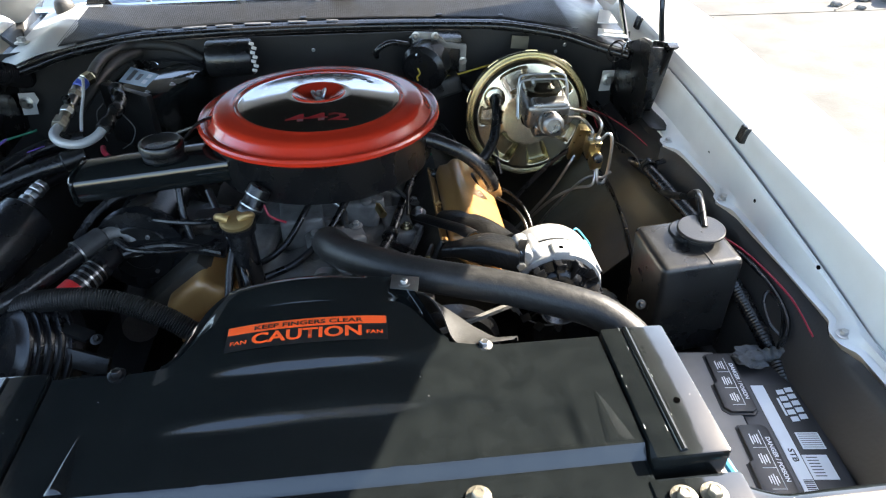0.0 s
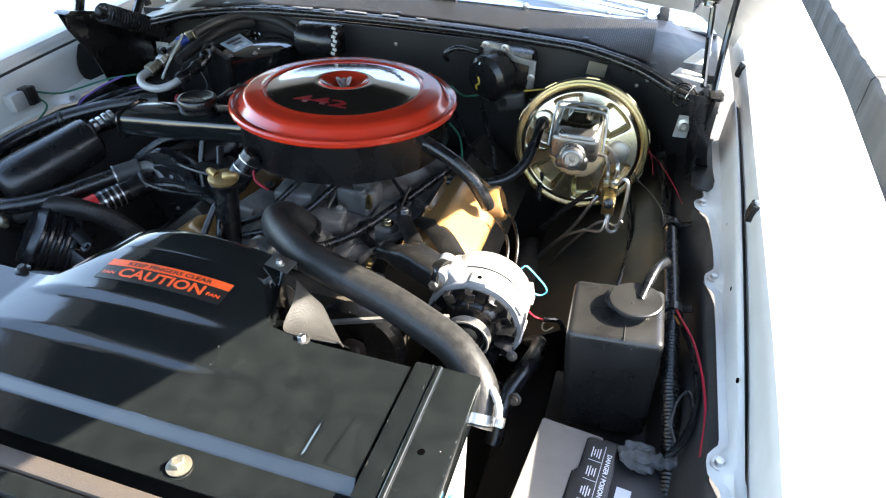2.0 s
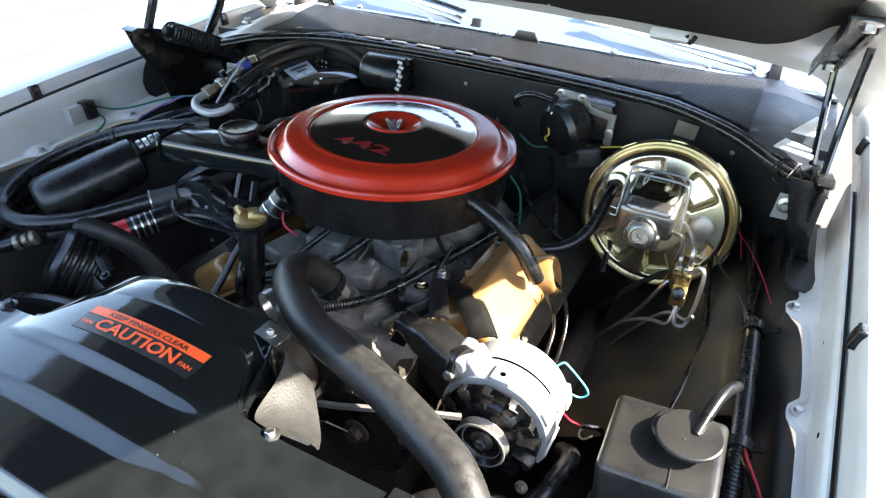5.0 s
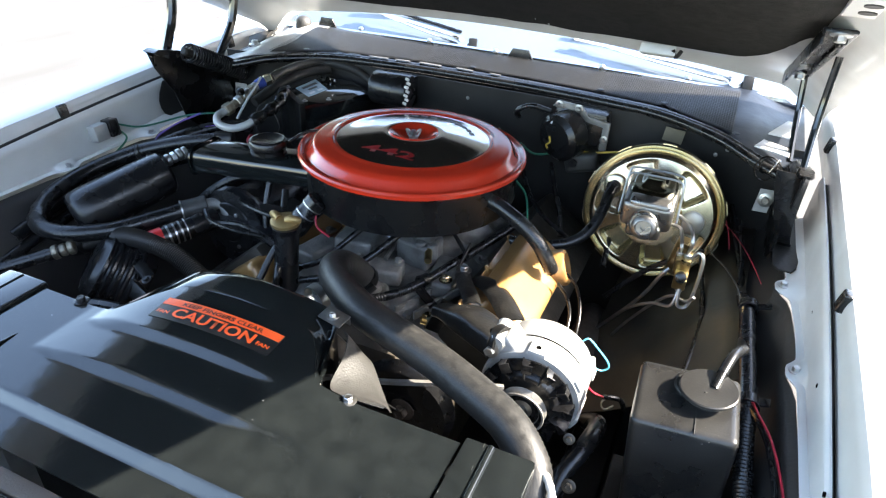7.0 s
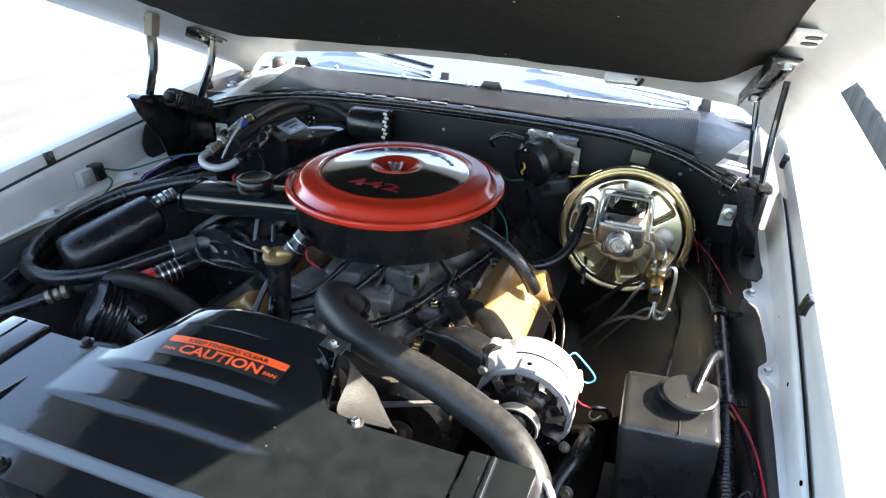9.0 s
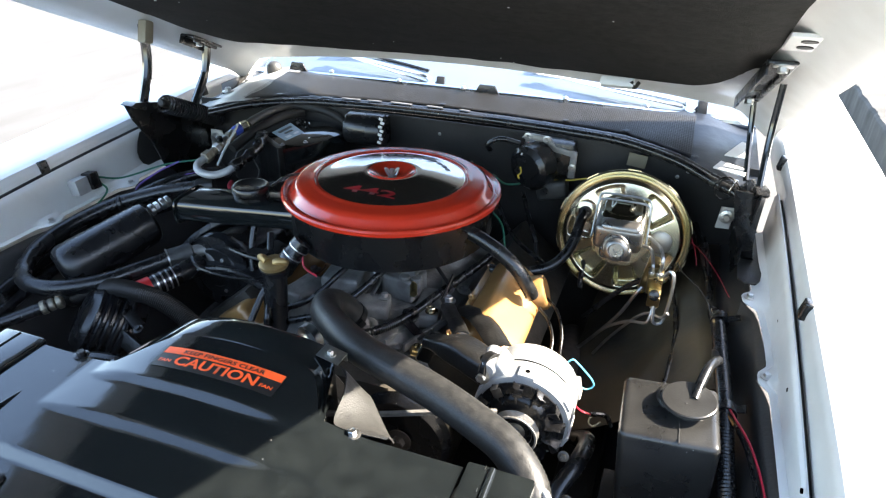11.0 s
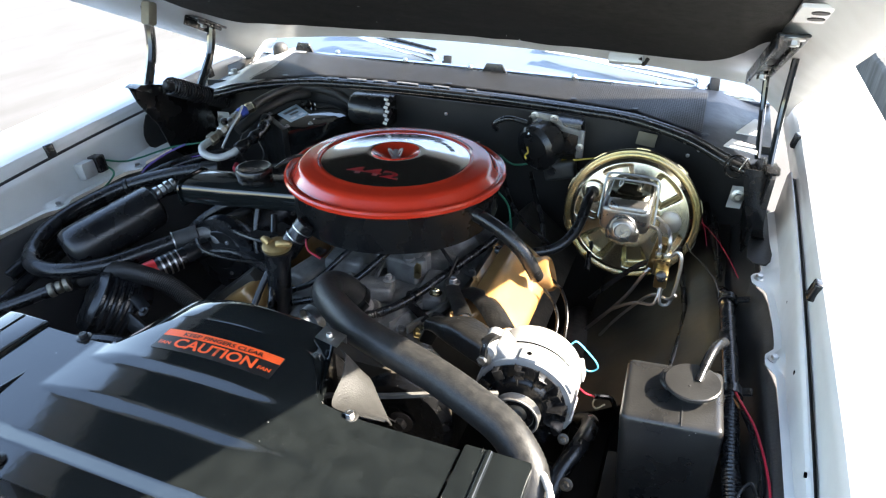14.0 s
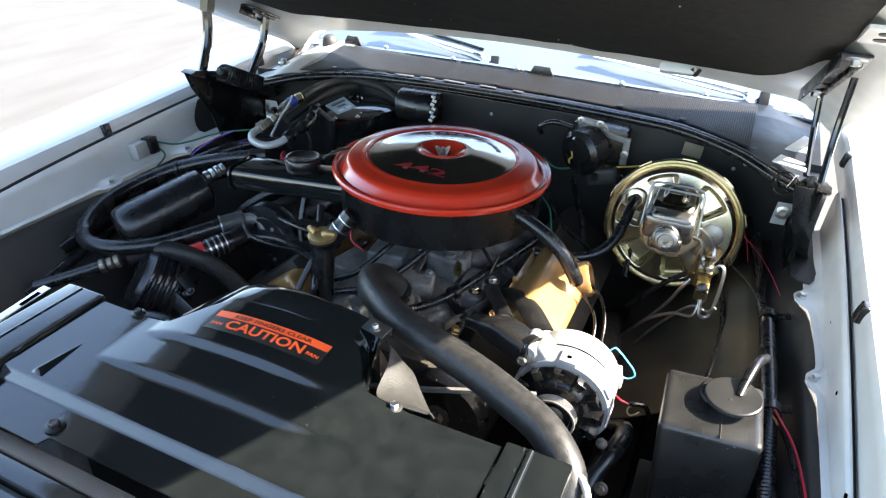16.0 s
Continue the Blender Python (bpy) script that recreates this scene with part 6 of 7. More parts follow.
def hoses():
    def hose(name, pts, r, label, material=RUBBER, category="hose", ribs=0, seg=12):
        bm = bmesh.new()
        tube(bm, pts, r, seg=seg, ribs=ribs)
        return solo(name, bm, material, label, category)

    v = hose("breather_hose", [(0.180, 0.510, 0.925), (0.205, 0.506, 0.918), (0.245, 0.500, 0.900), (0.280, 0.497, 0.872), (0.303, 0.497, 0.838), (0.308, 0.505, 0.82)], 0.0135, "black moulded breather hose into the gold cup")
    hose("booster_hose", [(0.357, 0.742, 0.889), (0.354, 0.722, 0.880), (0.350, 0.70, 0.855), (0.338, 0.672, 0.825), (0.310, 0.64, 0.805), (0.26, 0.61, 0.80), (0.20, 0.60, 0.80)], 0.0105, "black vacuum hose from the brake booster")
    hose("wiring_loom", [(0.045, 0.295, 0.80), (0.085, 0.334, 0.802), (0.11, 0.40, 0.795), (0.135, 0.50, 0.79), (0.165, 0.62, 0.785), (0.19, 0.74, 0.78)], 0.0085, "black corrugated wiring loom over the intake", ribs=230, category="wiring loom", seg=10)
    b = thing("loom_clamp", (0.105, 0.405, 0.77), "black clamp strap round the wiring loom", "clamp")
    bm = bmesh.new()
    lathe(bm, [(0.009, -0.008), (0.0135, -0.008), (0.0135, 0.008), (0.009, 0.008)], axis((0.110, 0.402, 0.795), (0.3, 1, -0.1)), 20)
    part("loop", bm, RUBBER, b)
    bm = bmesh.new()
    box(bm, (0.128, 0.375, 0.783), (0.045, 0.016, 0.004), (10, 20, -25), 0.001)
    part("tab", bm, SATINBLACK, b)
    hh = thing("heater_hose", (-0.4, 0.255, 0.78), "black ribbed heater hose behind the radiator", "hose")
    bm = bmesh.new()
    tube(bm, [(-0.56, 0.24, 0.76), (-0.50, 0.262, 0.788), (-0.43, 0.262, 0.810), (-0.36, 0.258, 0.814), (-0.308, 0.258, 0.802), (-0.249, 0.250, 0.774), (-0.19, 0.235, 0.735)], 0.0175, seg=14, ribs=260)
    part("tube", bm, HOSE, hh)
    bm = bmesh.new()
    lathe(bm, [(0.0176, -0.006), (0.0192, -0.006), (0.0192, 0.006), (0.0176, 0.006)], axis((-0.535, 0.250, 0.772), (0.8, 0.2, 0.3)), 24)
    part("clamp", bm, BLACKIRON, hh, "dark hose clamp")
    ac = thing("air_conditioning_hose", (-0.55, 0.35, 0.82), "thick black air conditioning hose in a loop", "hose")
    bm = bmesh.new()
    tube(bm, [(-0.385, 0.385, 0.825), (-0.425, 0.328, 0.818), (-0.472, 0.262, 0.812), (-0.535, 0.215, 0.812), (-0.595, 0.210, 0.815), (-0.636, 0.242, 0.82), (-0.655, 0.305, 0.835), (-0.645, 0.38, 0.85), (-0.600, 0.46, 0.868), (-0.52, 0.52, 0.885), (-0.44, 0.56, 0.895)], 0.0158, seg=16)
    part("tube", bm, RUBBER, ac)
    for p, q in (((-0.46, 0.55, 0.893), (-0.425, 0.568, 0.897)), ((-0.60, 0.46, 0.868), (-0.592, 0.4665, 0.8697))):
        bm = bmesh.new()
        rod(bm, p, q, 0.0175, 20, 0.002)
        part("sleeve", bm, BLACKIRON, ac, "dark crimp sleeve")
    hose("side_hose", [(-0.672, 0.20, 0.775), (-0.665, 0.33, 0.805), (-0.645, 0.45, 0.835), (-0.60, 0.56, 0.86), (-0.54, 0.64, 0.875), (-0.47, 0.68, 0.88)], 0.0145, "black hose along the inner fender")
    hose("side_hose", [(-0.66, 0.10, 0.73), (-0.66, 0.28, 0.765), (-0.64, 0.42, 0.80), (-0.58, 0.55, 0.82), (-0.48, 0.66, 0.83)], 0.0125, "black hose low along the inner fender")
    hose("ignition_lead", [(-0.02, 0.44, 0.86), (-0.04, 0.40, 0.84), (-0.07, 0.365, 0.81), (-0.115, 0.355, 0.785), (-0.16, 0.36, 0.78)], 0.0055, "black ignition lead beside the carburettor", category="lead")
    hose("ignition_lead", [(0.05, 0.49, 0.86), (0.035, 0.44, 0.845), (0.0, 0.385, 0.815), (-0.05, 0.345, 0.79), (-0.10, 0.33, 0.775)], 0.0065, "black ignition lead below the air cleaner", category="lead")
    hose("vacuum_pipe", [(-0.185, 0.42, 0.895), (-0.165, 0.38, 0.86), (-0.14, 0.335, 0.825), (-0.125, 0.30, 0.80), (-0.125, 0.288, 0.77)], 0.0065, "dark vacuum pipe below the snorkel", category="pipe")
    hose("vacuum_pipe", [(-0.24, 0.45, 0.90), (-0.235, 0.42, 0.85), (-0.225, 0.40, 0.80)], 0.006, "dark vacuum pipe under the snorkel", category="pipe")
    hose("dipstick_tube", [(-0.135, 0.355, 0.86), (-0.148, 0.315, 0.82), (-0.152, 0.285, 0.79), (-0.155, 0.255, 0.765)], 0.0062, "black dipstick tube with a bright end", category="tube")
    hose("plug_lead", [(0.322, 0.52, 0.785), (0.346, 0.49, 0.782), (0.362, 0.455, 0.772), (0.366, 0.42, 0.752), (0.366, 0.39, 0.72)], 0.0030, "dark spark plug lead", material=RUBBER, category="lead")
    hose("plug_lead", [(0.330, 0.55, 0.790), (0.356, 0.52, 0.786), (0.374, 0.48, 0.770), (0.380, 0.44, 0.742), (0.378, 0.41, 0.70)], 0.0030, "dark spark plug lead", material=RUBBER, category="lead")
    for pts, r, m, label in (([(0.521, 0.545, 0.825), (0.519, 0.536, 0.806), (0.512, 0.535, 0.790), (0.482, 0.55, 0.776), (0.442, 0.57, 0.736), (0.399, 0.60, 0.661)], 0.0030, STEEL, "steel brake pipe bending down to the frame"), ([(0.548, 0.53, 0.822), (0.536, 0.538, 0.806), (0.517, 0.55, 0.803), (0.495, 0.56, 0.781), (0.454, 0.58, 0.712), (0.426, 0.59, 0.656)], 0.0028, STEEL, "thin steel brake pipe below the valve"), ([(0.497, 0.605, 0.822), (0.487, 0.602, 0.806), (0.462, 0.61, 0.747), (0.419, 0.62, 0.676), (0.377, 0.63, 0.614)], 0.0034, STEEL, "steel brake pipe behind the valve"), ([(0.505, 0.63, 0.83), (0.478, 0.64, 0.805), (0.44, 0.65, 0.760), (0.39, 0.66, 0.69)], 0.0052, RUBBER, "dark sleeved brake pipe")):
        hose("brake_pipe", pts, r, label, material=m, category="pipe", seg=8)
    return v


# ---- passenger side: air conditioning and pumps ----
def accumulator():
    a = thing("accumulator", (-0.51, 0.34, 0.76), "black painted air conditioning accumulator canister", "canister")
    p, q = Vector((-0.553, 0.258, 0.822)), Vector((-0.478, 0.425, 0.866))
    h = (q - p).length
    bm = bmesh.new()
    lathe(bm, [(0, -0.006), (0.034, -0.004), (0.043, 0.002), (0.047, 0.012), (0.0475, 0.03), (0.045, h - 0.02), (0.043, h - 0.006), (0.036, h), (0.014, h + 0.003), (0, h + 0.003)], axis(p, q - p), 40)
    part("body", bm, SATINBLACK, a)
    d = (q - p).normalized()
    bm = bmesh.new()
    s = q + Vector((0.0, 0.0, 0.022))
    for k in range(4):
        rod(bm, s + d * (0.012 * k), s + d * (0.012 * k + 0.009), 0.0125 - 0.001 * (k % 2), 6 if k == 1 else 18, 0.001)
    part("fitting", bm, ZINC, a, "silver screwed fitting")
    return a


def hose_fitting():
    f = thing("hose_fitting", (-0.37, 0.40, 0.81), "crimped grey hose fitting with an elbow", "fitting")
    bm = bmesh.new()
    rod(bm, (-0.398, 0.368, 0.822), (-0.368, 0.405, 0.826), 0.0195, 20, 0.002)
    part("ferrule", bm, DUSTPLASTIC, f, "dull crimped ferrule")
    bm = bmesh.new()
    lathe(bm, [(0.0192, -0.0015), (0.0208, -0.0015), (0.0208, 0.0015), (0.0192, 0.0015)], axis((-0.398, 0.368, 0.822), (0.03, 0.037, 0.004)), 24)
    part("ring", bm, ZINC, f, "bright crimp ring")
    bm = bmesh.new()
    tube(bm, [(-0.37, 0.403, 0.826), (-0.345, 0.42, 0.826), (-0.328, 0.415, 0.812), (-0.325, 0.40, 0.785)], 0.0125, seg=12)
    part("elbow", bm, GREYIRON, f)
    return f


def muffler_can():
    c = thing("muffler_can", (-0.36, 0.345, 0.8), "slim black can with red and silver bands", "canister")
    p, q = Vector((-0.413, 0.258, 0.792)), Vector((-0.335, 0.395, 0.812))
    d = (q - p).normalized()
    h = (q - p).length
    bm = bmesh.new()
    lathe(bm, [(0, 0), (0.018, 0), (0.0205, 0.004), (0.0205, h - 0.006), (0.016, h), (0, h)], axis(p, d), 24)
    part("body", bm, SATINBLACK, c)
    for z0, z1, m, lb in ((0.026, 0.052, REDPRINT, "red band"), (0.060, 0.064, ZINC, "silver band"), (0.072, 0.0755, ZINC, "silver band"), (0.083, 0.0865, ZINC, "silver band"), (0.094, 0.0965, ZINC, "silver band")):
        bm = bmesh.new()
        lathe(bm, [(0.0206, z0), (0.0212, z0), (0.0212, z1), (0.0206, z1)], axis(p, d), 24)
        part("band", bm, m, c, lb)
    return c


def compressor():
    c = thing("compressor", (-0.32, 0.45, 0.66), "black air conditioning compressor drum on the engine", "compressor")
    m = axis((-0.318, 0.405, 0.785), (0.05, 1, -0.05))
    bm = bmesh.new()
    lathe(bm, [(0, 0.036), (0.068, 0.036), (0.068, 0.20), (0.05, 0.21), (0, 0.21)], m, 44)
    part("drum", bm, SATINBLACK, c)
    bm = bmesh.new()
    lathe(bm, [(0, 0.004), (0.06, 0.004), (0.078, 0.006), (0.080, 0.012), (0.076, 0.018), (0.080, 0.024), (0.078, 0.032), (0.068, 0.0355), (0, 0.0355)], m, 44)
    part("clutch_pulley", bm, SATINBLACK, c, "black grooved clutch pulley")
    bm = bmesh.new()
    lathe(bm, [(0, -0.004), (0.026, -0.004), (0.030, 0.0), (0.052, 0.001), (0.054, 0.0035), (0, 0.0035)], m, 32)
    part("clutch_plate", bm, BLACKIRON, c, "dark clutch plate")
    for k in range(3):
        hexbolt("rivet", m @ Vector((0.04 * math.cos(k * 2.09), 0.04 * math.sin(k * 2.09), 0.0012)), (-0.05, -1, 0.05), 0.004, STEEL, c, washer=False)
    return c


def compressor_bracket():
    b = thing("compressor_bracket", (-0.26, 0.44, 0.8), "black curved steel bracket above the gold valve cover", "bracket")
    bm = bmesh.new()
    slab(bm, [(-0.345, 0.360), (-0.30, 0.382), (-0.255, 0.384), (-0.20, 0.366), (-0.165, 0.352), (-0.155, 0.43), (-0.17, 0.50), (-0.25, 0.53), (-0.34, 0.50)], 0.802, 0.814, bevel=0.003)
    part("plate", bm, SATINBLACK, b)
    bm = bmesh.new()
    tube(bm, [(-0.34, 0.365, 0.812), (-0.30, 0.386, 0.812), (-0.255, 0.388, 0.812), (-0.20, 0.370, 0.812), (-0.168, 0.356, 0.812)], 0.006, seg=8)
    part("rolled_edge", bm, SATINBLACK, b)
    for x, y in ((-0.30, 0.45), (-0.19, 0.43)):
        hexbolt("bolt", (x, y, 0.814), (0, 0, 1), 0.006, BLACKIRON, b)
    return b


def steering_pump():
    p = thing("steering_pump", (-0.43, 0.2, 0.7), "black power steering pump with a ribbed can and bracket", "pump")
    m = axis(Vector((-0.455, 0.232, 0.742)), (-0.5, -0.45, 0.5)) @ Matrix.Scale(1.1, 4)
    bm = bmesh.new()
    prof = [(0, -0.05), (0.066, -0.05), (0.070, -0.044)]
    for k in range(5):
        z = -0.03 + 0.012 * k
        rad = 0.070 - 0.003 * k
        prof += [(rad, z), (rad + 0.003, z + 0.003), (rad + 0.003, z + 0.007), (rad - 0.002, z + 0.009)]
    prof += [(0.050, 0.036), (0.030, 0.040), (0, 0.041)]
    lathe(bm, prof, m, 44)
    part("ribbed_can", bm, SATINBLACK, p, "black ribbed can")
    bm = bmesh.new()
    box(bm, (-0.372, 0.205, 0.742), (0.10, 0.012, 0.03), (-30, 14, -14), 0.004)
    part("bracket", bm, BLACKIRON, p)
    bm = bmesh.new()
    box(bm, (-0.395, 0.240, 0.778), (0.11, 0.022, 0.008), (0, 8, -24), 0.003)
    part("strap", bm, BLACKIRON, p)
    hexbolt("bolt", (-0.330, 0.200, 0.782), (0, -0.4, 1), 0.005, BLACKIRON, p, "black bolt")
    bm = bmesh.new()
    tube(bm, [(-0.62, 0.10, 0.765), (-0.575, 0.150, 0.775), (-0.535, 0.195, 0.785)], 0.012, seg=12)
    part("feed_hose", bm, RUBBER, p)
    for k in range(3):
        bm = bmesh.new()
        a = Vector((-0.543, 0.186, 0.783)).lerp(Vector((-0.515, 0.215, 0.791)), k / 3)
        rod(bm, a, a + Vector((0.0075, 0.0078, 0.002)), 0.0138 - 0.0018 * (k % 2), 18, 0.002)
        part("hose_end", bm, DIRTYPIPE, p, "dirty crimped hose end")
    return p


def evaporator_box():
    e = thing("evaporator_case", (-0.37, 0.80, 0.85), "black air conditioning evaporator case with a pale label", "evaporator case")
    top = [(-0.440, 0.761), (-0.336, 0.690), (-0.305, 0.735), (-0.27, 0.80), (-0.25, 0.86), (-0.33, 0.92), (-0.425, 0.925)]
    bm = bmesh.new()
    slab(bm, top, 0.82, 0.950, bevel=0.024)
    part("case", bm, GLOSSBLACK, e)
    bm = bmesh.new()
    slab(bm, [(-0.446, 0.764), (-0.334, 0.684), (-0.326, 0.696), (-0.436, 0.775)], 0.83, 0.9545, bevel=0.002)
    part("case_flange", bm, BLACKIRON, e, "raised joint round the case")
    bm = bmesh.new()
    slab(bm, [(-0.412, 0.782), (-0.410, 0.862), (-0.342, 0.812), (-0.350, 0.744)], 0.9495, 0.9508)
    lb = part("label_plate", bm, mat("pale_blue_label", (0.32, 0.42, 0.48), 0.4, col2=(0.22, 0.3, 0.36), bump=0.0), e, "pale blue printed label")
    for a, b, w, m in (((-0.395, 0.785), (-0.392, 0.838), 0.010, STICKERBLACK), ((-0.378, 0.785), (-0.375, 0.815), 0.008, STICKERBLACK), ((-0.360, 0.763), (-0.359, 0.782), 0.009, STICKERWHITE), ((-0.357, 0.792), (-0.356, 0.811), 0.009, STICKERWHITE)):
        bm = bmesh.new()
        slab(bm, [(a[0] - w / 2, a[1] + w / 4), (b[0] - w / 2, b[1] + w / 4), (b[0] + w / 2, b[1] - w / 4), (a[0] + w / 2, a[1] - w / 4)], 0.951, 0.9515)
        part("print_bar", bm, m, lb)
    for p0, p1, dx, dy in (((-0.425, 0.888), (-0.362, 0.868), 0.020, 0.010), ((-0.296, 0.775), (-0.268, 0.80), 0.016, -0.004)):
        for k in range(5):
            x, y = p0[0] + (p1[0] - p0[0]) * k / 4, p0[1] + (p1[1] - p0[1]) * k / 4
            bm = bmesh.new()
            tube(bm, [(x - dx / 2, y + dy, 0.954), (x, y + dy * 0.2, 0.957), (x + dx / 2, y - dy, 0.954)], 0.0020, seg=5, n=3)
            part("fin", bm, CHROME, e, "bright fin edge")
    for x, y in ((-0.428, 0.775), (-0.340, 0.715), (-0.30, 0.75), (-0.42, 0.91)):
        hexbolt("screw", (x, y, 0.951), (0, 0, 1), 0.0035, STEEL, e)
    return e


def heater_can():
    h = thing("blower_resistor", (-0.2, 0.87, 0.94), "black drum-shaped housing with a bright terminal strip", "housing")
    bm = bmesh.new()
    lathe(bm, [(0, 0), (0.035, 0), (0.038, 0.004), (0.038, 0.09), (0.036, 0.094), (0, 0.094)], axis((-0.25, 0.872, 0.958), (1, 0.02, 0)), 36)
    box(bm, (-0.205, 0.90, 0.95), (0.09, 0.05, 0.07), bevel=0.006)
    part("drum", bm, SATINBLACK, h)
    bm = bmesh.new()
    for k in range(7):
        box(bm, (-0.150 + 0.004 * (k % 2), 0.846 - 0.0022 * k, 0.996 - 0.0088 * k), (0.010, 0.004, 0.0062), (0, 18, 0), 0.001)
    part("terminal_strip", bm, PALEGREY, h, "pale stack of terminal clips")
    return h


def refrigerant_pipe():
    r = thing("expansion_valve", (-0.45, 0.62, 0.88), "silver refrigerant pipe loop with greasy brass and blue fittings", "expansion valve")
    bm = bmesh.new()
    tube(bm, [(-0.469, 0.606, 0.940), (-0.471, 0.578, 0.935), (-0.455, 0.561, 0.927), (-0.427, 0.566, 0.920), (-0.403, 0.585, 0.925), (-0.392, 0.612, 0.935)], 0.0082, seg=14)
    part("pipe", bm, ALUMINIUM, r, "silver bent pipe")
    bm = bmesh.new()
    tube(bm, [(-0.396, 0.598, 0.930), (-0.384, 0.635, 0.942), (-0.380, 0.670, 0.950), (-0.392, 0.705, 0.958), (-0.40, 0.725, 0.960)], lambda t: 0.0125 + 0.002 * math.sin(t * 23), seg=12)
    part("lagging", bm, RUBBER, r, "dark greasy wrapped lagging")
    for p, q, rad, m, sg in (((-0.4695, 0.600, 0.9395), (-0.4675, 0.622, 0.944), 0.0135, DIRTYPIPE, 6), ((-0.4675, 0.622, 0.944), (-0.463, 0.655, 0.955), 0.0095, DIRTYPIPE, 16), ((-0.466, 0.636, 0.948), (-0.464, 0.648, 0.952), 0.0125, ZINC, 6), ((-0.463, 0.655, 0.955), (-0.457, 0.698, 0.972), 0.0105, STEEL, 16), ((-0.460, 0.676, 0.963), (-0.458, 0.688, 0.968), 0.0125, DIRTYPIPE, 6), ((-0.449, 0.717, 0.979), (-0.438, 0.730, 0.983), 0.0125, CADMIUM, 6)):
        bm = bmesh.new()
        rod(bm, p, q, rad, sg, 0.0015)
        part("fitting", bm, m, r)
    bm = bmesh.new()
    rod(bm, (-0.457, 0.698, 0.972), (-0.449, 0.717, 0.979), 0.0118, 18, 0.002)
    part("blue_collar", bm, mat("blue_collar", (0.03, 0.06, 0.3), 0.4, bump=0), r, "blue plastic collar")
    bm = bmesh.new()
    lathe(bm, [(0, 0), (0.0065, 0), (0.0075, 0.003), (0.0075, 0.012), (0, 0.014)], axis((-0.464, 0.655, 0.962), (0, -0.3, 1)), 14)
    part("valve_cap", bm, RUBBER, r, "black valve cap")
    bm = bmesh.new()
    tube(bm, [(-0.452, 0.708, 0.988), (-0.440, 0.690, 0.990), (-0.433, 0.655, 0.975), (-0.432, 0.620, 0.953), (-0.428, 0.590, 0.934)], 0.0028, seg=8)
    part("capillary", bm, ALUMINIUM, r, "thin silver capillary pipe")
    for pts, rad, lb in (([(-0.440, 0.730, 0.982), (-0.445, 0.78, 0.984), (-0.445, 0.85, 0.982), (-0.41, 0.91, 0.980), (-0.33, 0.918, 0.972), (-0.27, 0.912, 0.945)], 0.0105, "black suction hose over the case"), ([(-0.47, 0.70, 0.93), (-0.45, 0.78, 0.955), (-0.43, 0.86, 0.965), (-0.40, 0.91, 0.965)], 0.012, "black hose beside the case")):
        bm = bmesh.new()
        tube(bm, pts, rad, seg=12)
        part("suction_hose", bm, FLATBLACK, r, lb)
    return r


def relay():
    r = thing("relay", (-0.69, 0.46, 0.88), "silver relay with a black connector on the fender", "relay")
    bm = bmesh.new()
    box(bm, (-0.690, 0.452, 0.898), (0.026, 0.034, 0.036), (0, -8, 0), 0.004)
    part("can", bm, ALUMINIUM, r, "dull metal can")
    bm = bmesh.new()
    box(bm, (-0.686, 0.482, 0.901), (0.028, 0.024, 0.038), (0, -8, 0), 0.004)
    part("connector", bm, RUBBER, r, "black connector")
    return r


